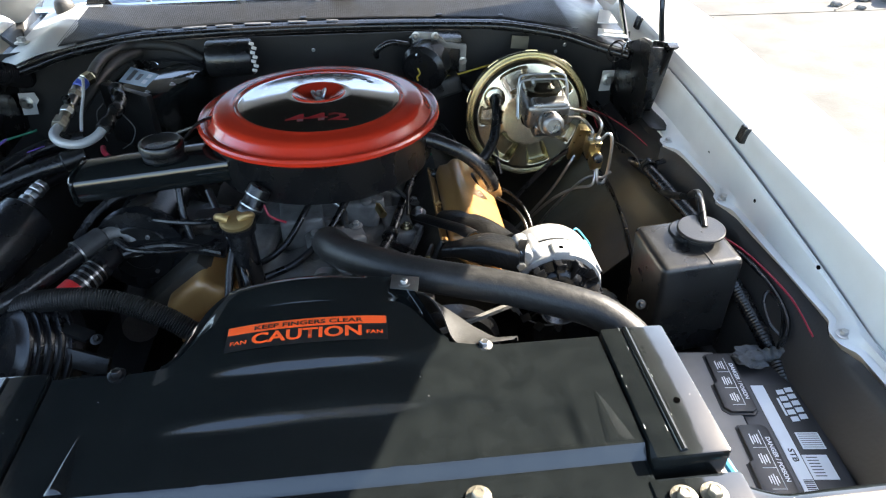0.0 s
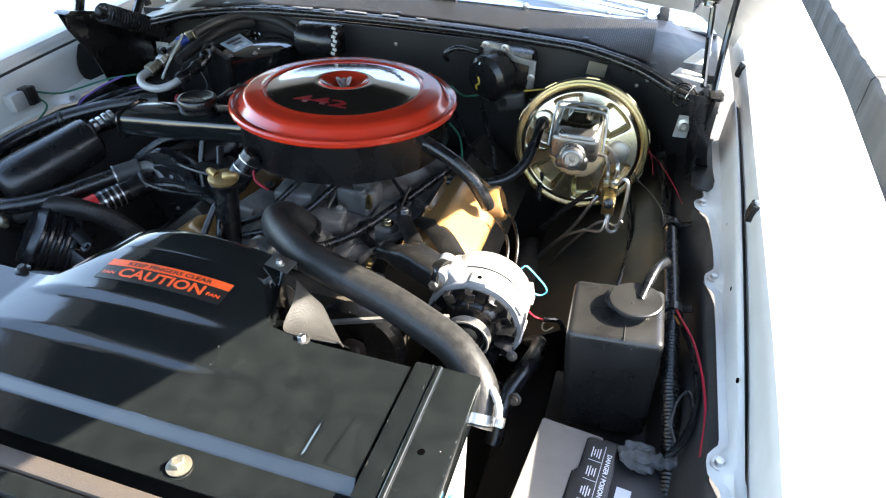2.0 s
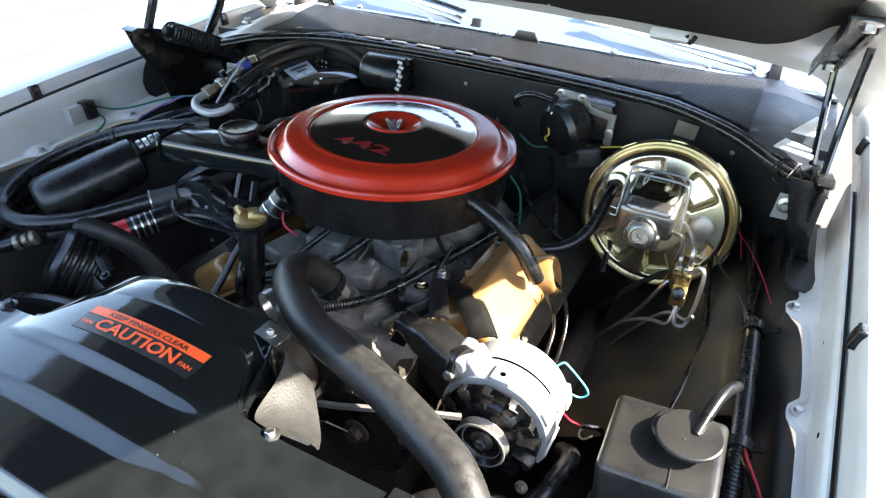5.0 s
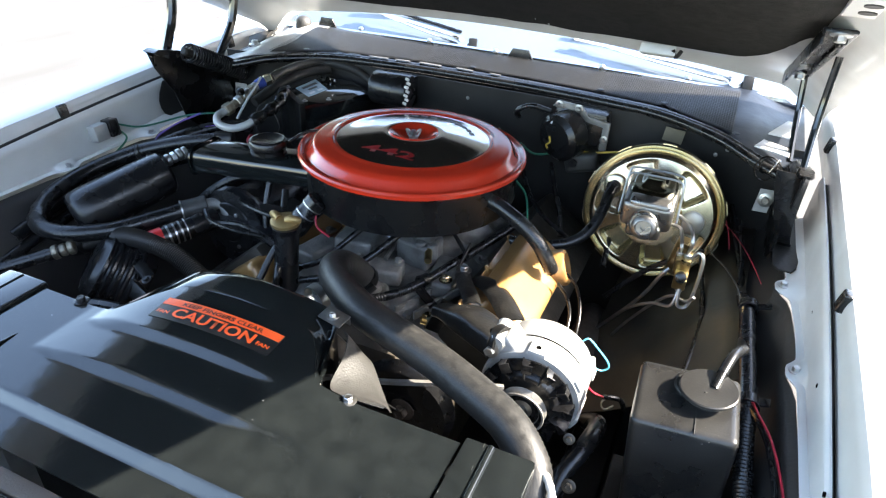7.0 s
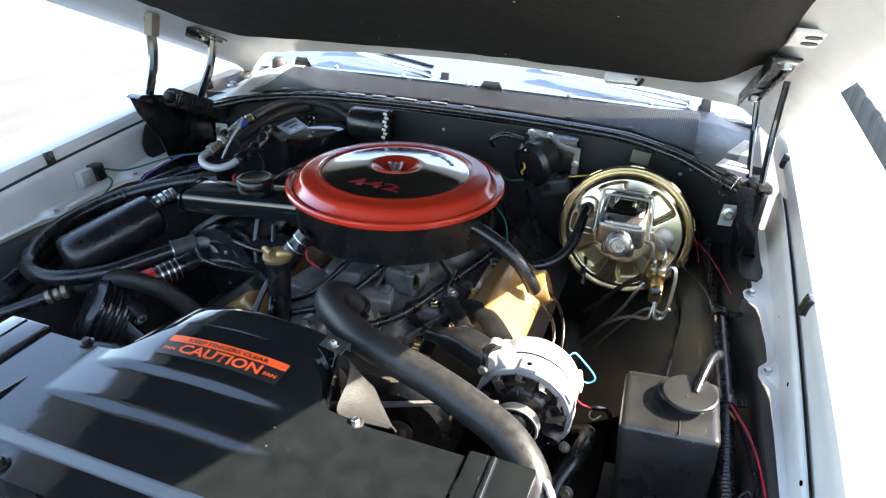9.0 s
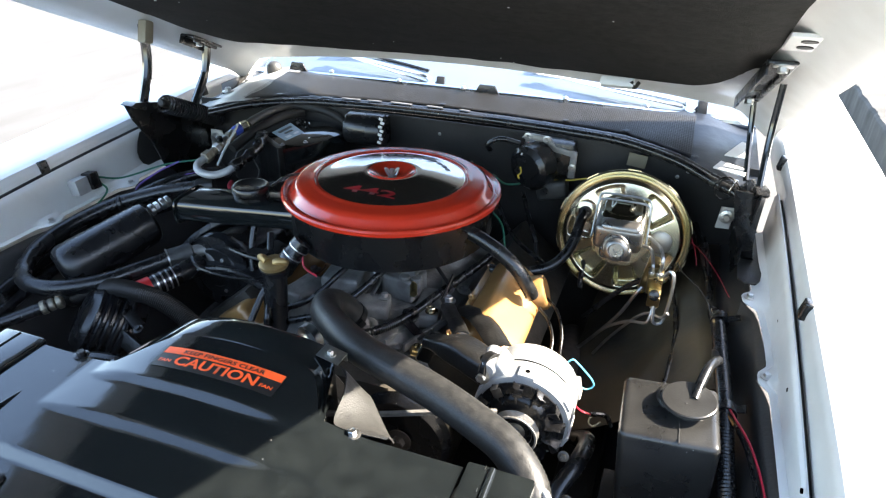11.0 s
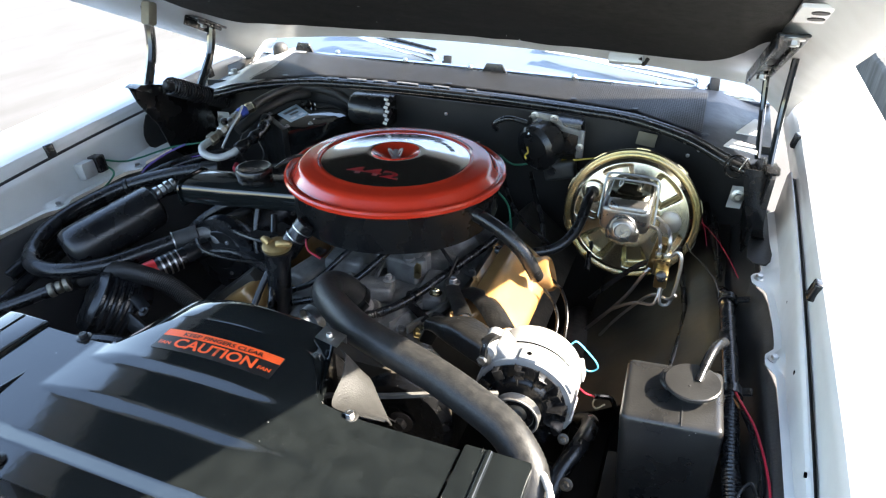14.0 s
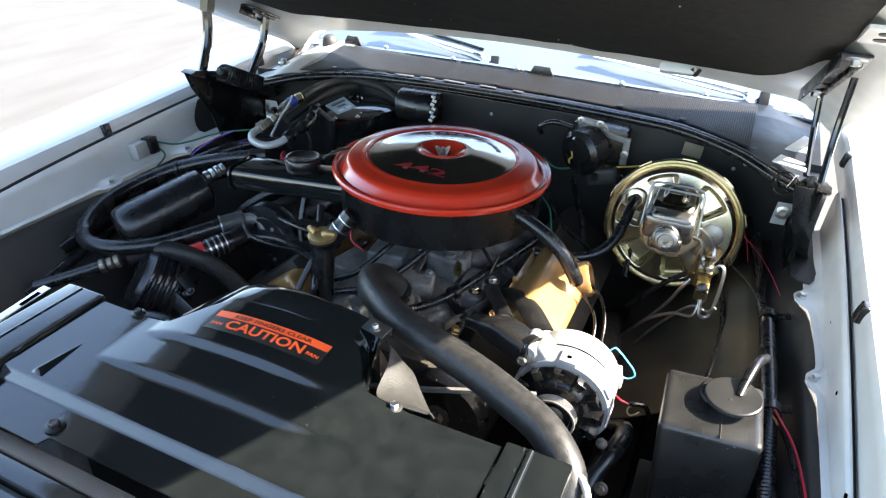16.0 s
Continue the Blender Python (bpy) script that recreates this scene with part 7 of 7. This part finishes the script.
def small_wires():
    wire("relay_wire", [(-0.678, 0.495, 0.905), (-0.665, 0.53, 0.890), (-0.655, 0.57, 0.885), (-0.62, 0.64, 0.89), (-0.56, 0.70, 0.89)], 0.0022, GREEN_WIRE, "green wire from the relay")
    wire("relay_wire", [(-0.678, 0.492, 0.895), (-0.668, 0.50, 0.872), (-0.668, 0.46, 0.85), (-0.672, 0.40, 0.825)], 0.0022, GREEN_WIRE, "green wire down the fender")
    wire("relay_wire", [(-0.60, 0.66, 0.892), (-0.628, 0.62, 0.878), (-0.643, 0.57, 0.862), (-0.632, 0.545, 0.852), (-0.60, 0.56, 0.862), (-0.56, 0.61, 0.88), (-0.50, 0.66, 0.885)], 0.0024, PURPLE_WIRE, "purple wire in a loose loop")
    wire("alternator_wire", [(0.408, 0.318, 0.832), (0.416, 0.322, 0.838), (0.424, 0.324, 0.832), (0.437, 0.330, 0.814), (0.449, 0.334, 0.797), (0.452, 0.335, 0.785), (0.442, 0.330, 0.780), (0.430, 0.322, 0.790), (0.424, 0.316, 0.800)], 0.0014, BLUE_WIRE, "light blue wire loop behind the alternator")
    wire("alternator_wire", [(0.418, 0.306, 0.780), (0.428, 0.312, 0.760), (0.440, 0.318, 0.744), (0.456, 0.323, 0.737)], 0.0017, RED_WIRE, "red wire from the alternator")
    wire("alternator_wire", [(0.470, 0.328, 0.733), (0.462, 0.325, 0.735), (0.455, 0.321, 0.731), (0.455, 0.318, 0.723), (0.462, 0.318, 0.719), (0.472, 0.328, 0.722)], 0.0015, TAN, "pale wire end below the alternator")
    wire("alternator_wire", [(0.455, 0.323, 0.7375), (0.466, 0.328, 0.736), (0.480, 0.338, 0.728), (0.488, 0.35, 0.70)], 0.0042, RUBBER, "black sleeve on the alternator wire")
    wire("thin_cable", [(0.553, 0.70, 0.835), (0.563, 0.68, 0.829), (0.589, 0.62, 0.838), (0.611, 0.58, 0.831), (0.622, 0.55, 0.811)], 0.0014, DUSTPLASTIC, "thin dusty cable from the booster to the harness", "cable")
    for pts, label in (([(-0.385, 0.655, 0.945), (-0.368, 0.64, 0.938), (-0.352, 0.632, 0.915), (-0.358, 0.618, 0.895), (-0.375, 0.61, 0.885)], "thin dusty wire beside the pipe loop"), ([(-0.405, 0.66, 0.955), (-0.415, 0.645, 0.945), (-0.412, 0.63, 0.925), (-0.40, 0.615, 0.90)], "thin dusty wire behind the pipe loop")):
        wire("thin_cable", pts, 0.0011, DUSTPLASTIC, label, "cable")
    wire("fender_harness", [(0.66, -0.02, 0.72), (0.658, 0.10, 0.76), (0.645, 0.22, 0.80), (0.640, 0.32, 0.822), (0.636, 0.44, 0.818), (0.632, 0.55, 0.812), (0.626, 0.62, 0.79), (0.61, 0.70, 0.76), (0.58, 0.80, 0.73)], 0.0125, RUBBER, "black corrugated wiring harness along the fender", "harness", ribs=190, seg=12)
    for y, z in ((0.552, 0.817), (0.305, 0.822)):
        bm = bmesh.new()
        lathe(bm, [(0.0128, -0.008), (0.0155, -0.008), (0.0155, 0.008), (0.0128, 0.008)], axis((0.634 if y > 0.5 else 0.641, y, z), (0, 1, 0.05)), 18)
        box(bm, (0.650, y, z + 0.006), (0.035, 0.014, 0.004), (0, -20, 0), 0.001)
        solo("harness_clip", bm, RUBBER, "black plastic clip holding the harness", "clip", "harness clips")
    wire("battery_wire", [(0.644, 0.30, 0.832), (0.652, 0.270, 0.837), (0.668, 0.23, 0.836), (0.680, 0.17, 0.833), (0.684, 0.11, 0.830), (0.680, 0.05, 0.820)], 0.0017, RED_WIRE, "red wire along the inner fender")
    wire("battery_cable", [(0.640, 0.30, 0.825), (0.652, 0.27, 0.830), (0.668, 0.22, 0.828), (0.676, 0.15, 0.822), (0.672, 0.10, 0.812), (0.660, 0.075, 0.800), (0.648, 0.066, 0.790)], 0.0040, RUBBER, "black battery cable beside the battery", "cable")
    wire("battery_cable", [(0.646, 0.064, 0.788), (0.660, 0.085, 0.798), (0.672, 0.115, 0.815), (0.666, 0.145, 0.824), (0.654, 0.135, 0.815), (0.650, 0.105, 0.802), (0.660, 0.08, 0.792)], 0.0026, RUBBER, "thin black battery lead in a loop", "cable")
    wire("teal_wire", [(0.432, -0.12, 0.868), (0.440, -0.15, 0.862), (0.452, -0.18, 0.85), (0.47, -0.22, 0.84)], 0.0045, BLUE_WIRE, "teal wire beside the radiator")
    wire("firewall_wire", [(0.22, 0.905, 0.90), (0.26, 0.88, 0.893), (0.33, 0.885, 0.905), (0.39, 0.90, 0.915)], 0.0022, YELLOW_WIRE, "yellow wire on the firewall")
    wire("firewall_wire", [(0.12, 0.88, 0.885), (0.16, 0.86, 0.875), (0.21, 0.87, 0.885), (0.26, 0.89, 0.895)], 0.0024, GREEN_WIRE, "green wire on the firewall")
    wire("firewall_wire", [(0.16, 0.74, 0.86), (0.19, 0.72, 0.84), (0.21, 0.68, 0.80)], 0.0022, GREEN_WIRE, "green wire behind the air cleaner")
    wire("firewall_wire", [(0.575, 0.78, 0.845), (0.60, 0.72, 0.85), (0.625, 0.655, 0.848), (0.646, 0.60, 0.838)], 0.0008, RED_WIRE, "thin red wire near the booster")
    wire("firewall_wire", [(0.572, 0.80, 0.85), (0.585, 0.77, 0.83), (0.592, 0.75, 0.81)], 0.0008, RED_WIRE, "thin red wire near the booster")
    wire("breather_wire", [(-0.105, 0.40, 0.90), (-0.095, 0.385, 0.89), (-0.085, 0.37, 0.87), (-0.06, 0.37, 0.855)], 0.002, RED_WIRE, "thin red wire below the air cleaner")


# ---- firewall fittings ----
def wiper_motor():
    w = thing("wiper_motor", (0.24, 0.9, 0.9), "black wiper motor with a pale bracket on the firewall", "wiper motor")
    m = Matrix(((1, 0, 0, 0), (0, 0, -1, 0), (0, 1, 0, 0), (0, 0, 0, 1)))
    bm = bmesh.new()
    o = [(0.183, 0.985), (0.195, 0.997), (0.245, 0.994), (0.262, 0.975), (0.31, 0.966), (0.309, 0.905), (0.294, 0.905), (0.296, 0.956), (0.258, 0.962), (0.24, 0.98), (0.20, 0.984)]
    slab(bm, o, -0.885, -0.876, m, 0.001)
    part("bracket", bm, GREYIRON, w, "dull grey cast bracket")
    bm = bmesh.new()
    box(bm, (0.245, 0.905, 0.945), (0.115, 0.05, 0.075), bevel=0.012)
    rod(bm, (0.232, 0.890, 0.932), (0.205, 0.838, 0.925), 0.052, 36, 0.010)
    part("body", bm, SATINBLACK, w)
    bm = bmesh.new()
    tube(bm, [(0.11, 0.88, 0.945), (0.11, 0.86, 0.965), (0.14, 0.86, 0.982), (0.18, 0.875, 0.972)], 0.006)
    part("park_cable", bm, RUBBER, w)
    for k in range(5):
        bm = bmesh.new()
        box(bm, (0.195 + 0.008 * k, 0.838 + 0.003 * k, 0.962 - 0.004 * k), (0.0032, 0.003, 0.006), (0, 25, 0), 0.0006)
        part("terminal", bm, STICKERWHITE, w)
    for x, z in ((0.197, 0.990), (0.24, 0.988), (0.302, 0.93)):
        hexbolt("screw", (x, 0.876, z), (0, -1, 0), 0.005, STEEL, w)
    bm = bmesh.new()
    box(bm, (0.262, 0.885, 0.872), (0.072, 0.05, 0.042), (0, -14, 6), 0.010, 3)
    part("washer_pump", bm, DUSTPLASTIC, w, "dusty grey washer pump")
    bm = bmesh.new()
    rod(bm, (0.248, 0.862, 0.874), (0.248, 0.852, 0.873), 0.009)
    part("pump_port", bm, RUBBER, w, "dark round port")
    bm = bmesh.new()
    tube(bm, [(0.196, 0.828, 0.935), (0.200, 0.822, 0.925), (0.194, 0.820, 0.918), (0.196, 0.822, 0.910)], 0.002, seg=6)
    part("yellow_lead", bm, YELLOW_WIRE, w, "short yellow lead")
    return w


def firewall_tabs():
    bm = bmesh.new()
    box(bm, (0.437, 0.905, 0.957), (0.040, 0.004, 0.028), (-12, 6, 0), 0.001)
    solo("card_tag", bm, CARD, "tan card tag tucked on the firewall", "tag")
    for sx, z in ((1, 0.882), (-1, 0.887)):
        t = thing("hinge_tab", (sx * 0.628, 0.85, 0.87), "pale bare-metal tab with a bolt beside the " + ("driver" if sx > 0 else "passenger") + " hinge", "tab", "hinge tabs")
        bm = bmesh.new()
        slab(bm, [(-0.016, -0.024), (0.012, -0.026), (0.014, -0.006), (0.022, 0.004), (0.018, 0.022), (-0.012, 0.024)], -0.001, 0.001, Matrix.Translation((sx * 0.632, 0.845, z)) @ Matrix(((1, 0, 0, 0), (0, 0, -1, 0), (0, 1, 0, 0), (0, 0, 0, 1))) @ pose(0, 0, 0, 0, 12, 0))
        part("plate", bm, PALEGREY, t)
        hexbolt("bolt", (sx * 0.634, 0.843, z + 0.002), (0, -1, 0.1), 0.008, ZINC, t)
    g = thing("wire_clip", (0.615, 0.75, 0.95), "bright wire clip with a looped cable beside the hinge", "clip")
    bm = bmesh.new()
    tube(bm, [(0.612 + (0.024 - 0.0006 * i) * math.cos(0.45 * i), 0.750 + 0.001 * i, 0.978 + (0.028 - 0.0006 * i) * math.sin(0.45 * i)) for i in range(26)], 0.0017, seg=6)
    part("cable_loop", bm, RUBBER, g)
    bm = bmesh.new()
    box(bm, (0.622, 0.742, 0.992), (0.005, 0.005, 0.030), (0, 20, 0), 0.002)
    part("tongue", bm, CHROME, g)
    return t


def wipers():
    for x0, x1 in ((-0.12, -0.44), (0.53, 0.15)):
        w = thing("wiper", (x0, 1.12, 1.02), "silver windscreen wiper arm with a black blade", "wiper", "wipers")
        def pt(u, lift):
            x = x0 + (x1 - x0) * u
            return Vector((x, glass_y(x) + 0.035 + 0.035 * u, 1.018 + 0.034 * u + lift))
        bm = bmesh.new()
        tube(bm, [pt(0, 0.0), pt(0.1, 0.016), pt(0.5, 0.016), pt(1, 0.012)], lambda t: 0.008 - 0.004 * t, seg=8)
        part("arm", bm, CHROME, w)
        bm = bmesh.new()
        tube(bm, [pt(0.05, 0.004) + Vector((0, -0.012, 0)), pt(0.5, 0.010) + Vector((0, -0.010, 0)), pt(0.95, 0.012) + Vector((0, 0.006, 0))], 0.0035, seg=8)
        part("link", bm, CHROME, w, "thin bright link arm")
        bm = bmesh.new()
        tube(bm, [pt(0.08, 0.022) + Vector((0, 0.03, 0)), pt(0.5, 0.02) + Vector((0, 0.035, 0)), pt(1.05, 0.018) + Vector((0, 0.025, 0))], 0.004, seg=6)
        part("blade", bm, RUBBER, w, "black rubber blade")
        bm = bmesh.new()
        lathe(bm, [(0, 0), (0.016, 0), (0.016, 0.014), (0.011, 0.02), (0, 0.02)], axis(pt(0, -0.008), (0, -0.45, 0.9)), 20)
        part("pivot", bm, CHROME, w, "round pivot cap")
        bm = bmesh.new()
        box(bm, pt(0, 0.0) + Vector((0.024, -0.010, 0.006)), (0.022, 0.012, 0.036), (-20, 0, 10), 0.004)
        part("pivot_bracket", bm, BLACKIRON, w, "dark pivot bracket")


def clutter():
    """Cables, hoses and fittings in the dark of the bay."""
    wire("firewall_cable", [(0.30, 0.90, 0.87), (0.34, 0.86, 0.83), (0.36, 0.80, 0.78), (0.37, 0.72, 0.72)], 0.006, RUBBER, "black cable below the booster", "cable")
    wire("firewall_cable", [(0.20, 0.86, 0.86), (0.23, 0.80, 0.83), (0.26, 0.74, 0.81), (0.28, 0.68, 0.79)], 0.005, RUBBER, "black cable behind the engine", "cable")
    wire("firewall_cable", [(0.14, 0.83, 0.87), (0.18, 0.76, 0.84), (0.23, 0.70, 0.82), (0.30, 0.66, 0.80)], 0.0045, RUBBER, "black cable beside the air cleaner", "cable")
    wire("throttle_cable", [(0.06, 0.90, 0.90), (0.09, 0.80, 0.88), (0.10, 0.70, 0.86), (0.09, 0.62, 0.84)], 0.004, STEEL, "steel throttle cable to the carburettor", "cable")
    wire("loose_cable", [(0.54, 0.80, 0.80), (0.555, 0.70, 0.77), (0.57, 0.58, 0.76), (0.565, 0.47, 0.75), (0.55, 0.36, 0.73)], 0.005, RUBBER, "black cable down the inner fender", "cable")
    wire("loose_cable", [(0.60, 0.80, 0.85), (0.615, 0.70, 0.82), (0.618, 0.62, 0.78), (0.60, 0.56, 0.74)], 0.004, RUBBER, "thin black cable on the inner fender", "cable")
    wire("lower_hose", [(0.44, 0.30, 0.70), (0.46, 0.26, 0.74), (0.455, 0.20, 0.755), (0.435, 0.15, 0.73), (0.43, 0.10, 0.68)], 0.013, RUBBER, "black hose curling below the alternator", "hose", seg=12)
    wire("lower_hose", [(0.30, 0.08, 0.74), (0.34, 0.11, 0.76), (0.385, 0.14, 0.75), (0.42, 0.17, 0.72)], 0.011, RUBBER, "black hose under the radiator hose", "hose", seg=12)
    wire("ground_strap", [(-0.30, 0.70, 0.86), (-0.26, 0.66, 0.85), (-0.23, 0.60, 0.84), (-0.20, 0.56, 0.83)], 0.006, RUBBER, "dark strap behind the snorkel", "strap")
    wire("vacuum_line", [(-0.34, 0.60, 0.90), (-0.28, 0.58, 0.92), (-0.22, 0.56, 0.945), (-0.19, 0.53, 0.945)], 0.003, RUBBER, "thin black vacuum line to the air cleaner", "hose")
    wire("vacuum_line", [(-0.225, 0.495, 0.955), (-0.20, 0.52, 0.972), (-0.17, 0.55, 0.968), (-0.14, 0.56, 0.955)], 0.003, RUBBER, "thin black vacuum line from the vacuum motor", "hose")
    wire("compressor_lead", [(-0.30, 0.42, 0.85), (-0.27, 0.40, 0.855), (-0.22, 0.395, 0.85), (-0.18, 0.41, 0.84), (-0.15, 0.44, 0.83)], 0.0045, RUBBER, "black lead over the compressor", "lead")
    wire("compressor_lead", [(-0.33, 0.36, 0.845), (-0.30, 0.34, 0.84), (-0.25, 0.345, 0.83), (-0.20, 0.365, 0.82)], 0.004, RUBBER, "black lead beside the compressor", "lead")
    wire("compressor_lead", [(-0.43, 0.44, 0.80), (-0.40, 0.47, 0.83), (-0.36, 0.50, 0.85), (-0.30, 0.52, 0.85)], 0.008, RUBBER, "black hose behind the compressor", "hose")
    wire("belt_hose", [(-0.50, 0.12, 0.72), (-0.42, 0.13, 0.745), (-0.34, 0.14, 0.755), (-0.26, 0.15, 0.74)], 0.011, RUBBER, "black hose in front of the pump", "hose")
    wire("lamp_wire", [(-0.405, 0.60, 0.895), (-0.40, 0.585, 0.893), (-0.39, 0.575, 0.888)], 0.005, RED_WIRE, "red wire below the pipe loop")
    b = thing("balance_pulley", (0.27, 0.15, 0.7), "dark crank pulley below the radiator hose", "pulley")
    bm = bmesh.new()
    lathe(bm, [(0, 0), (0.07, 0), (0.078, 0.006), (0.07, 0.013), (0.078, 0.02), (0.07, 0.026), (0.03, 0.022), (0, 0.022)], axis((0.19, 0.19, 0.735), (0, -1, 0)), 36)
    part("rim", bm, SATINBLACK, b)
    hexbolt("bolt", (0.19, 0.166, 0.735), (0, -1, 0), 0.011, RUST, b, "rusty centre bolt")
    hexbolt("lower_bolt", (0.455, 0.085, 0.80), (0, -1, 0.5), 0.005, BLACKIRON, label="small black bolt below the hose")
    hexbolt("lower_bolt", (0.443, 0.10, 0.86), (0, -1, 0.5), 0.004, BLACKIRON, label="small black bolt below the hose")
    for x, z in ((-0.03, 0.952), (0.525, 0.93), (0.545, 0.945)):
        hexbolt("firewall_screw", (x, 0.921 if x < 0.5 else 0.912, z), (0, -1, 0), 0.0024, STEEL, label="small steel screw in the firewall")


def wheelhouse_panel():
    bm = bmesh.new()
    rows = ((0.803, 0.640), (0.792, 0.612), (0.765, 0.580), (0.725, 0.545), (0.69, 0.505), (0.655, 0.455), (0.625, 0.40))

    def f(u, v):
        y = 0.38 + 0.52 * u
        k = v * (len(rows) - 1)
        i = min(int(k), len(rows) - 2)
        z, x = (a + (b - a) * (k - i) for a, b in zip(rows[i], rows[i + 1]))
        swell = 0.006 * noise.noise((y * 9, z * 11, 2)) - 0.010 * math.sin(u * 3.14)
        return Vector((x + swell, y, z))

    sheet(bm, f, 40, 36, 0.002)
    w = solo("wheelhouse_panel", bm, OLIVE, "black wheelhouse panel with olive overspray and holes", "panel", kind="structure")


def underbody():
    u = thing("chassis", (0, 0.4, 0.2), "dark steel chassis and splash shields below the engine", "chassis", kind="structure")
    bm = bmesh.new()
    box(bm, (0, 0.25, 0.30), (1.36, 1.45, 0.03), bevel=0.01)
    part("splash_shield", bm, FLATBLACK, u)
    for s in (-1, 1):
        bm = bmesh.new()
        box(bm, (s * 0.44, 0.3, 0.42), (0.08, 1.3, 0.12), bevel=0.015)
        part("frame_rail", bm, FLATBLACK, u)
    bm = bmesh.new()
    box(bm, (0.575, -0.04, 0.555), (0.23, 0.32, 0.012), bevel=0.004)
    box(bm, (0.59, 0.2, 0.66), (0.20, 0.18, 0.012), bevel=0.004)
    part("battery_tray", bm, FLATBLACK, u)
    bm = bmesh.new()
    box(bm, (0, -0.39, 0.6), (1.4, 0.05, 0.42), bevel=0.02)
    part("front_panel", bm, FLATBLACK, u)
    bm = bmesh.new()
    box(bm, (0, -0.50, 0.80), (1.5, 0.10, 0.06), (-12, 0, 0), 0.02, 3)
    part("header_panel", bm, WHITE, u, "white header panel")


engine()
fan()
alternator()
alternator_bracket()
belt()
upper_hose()
bypass_clamp()
oil_filler()
breather()
gold_cup()
hoses()
accumulator()
hose_fitting()
muffler_can()
compressor()
compressor_bracket()
steering_pump()
evaporator_box()
heater_can()
refrigerant_pipe()
relay()
small_wires()
wiper_motor()
firewall_tabs()
wipers()
clutter()
wheelhouse_panel()
underbody()
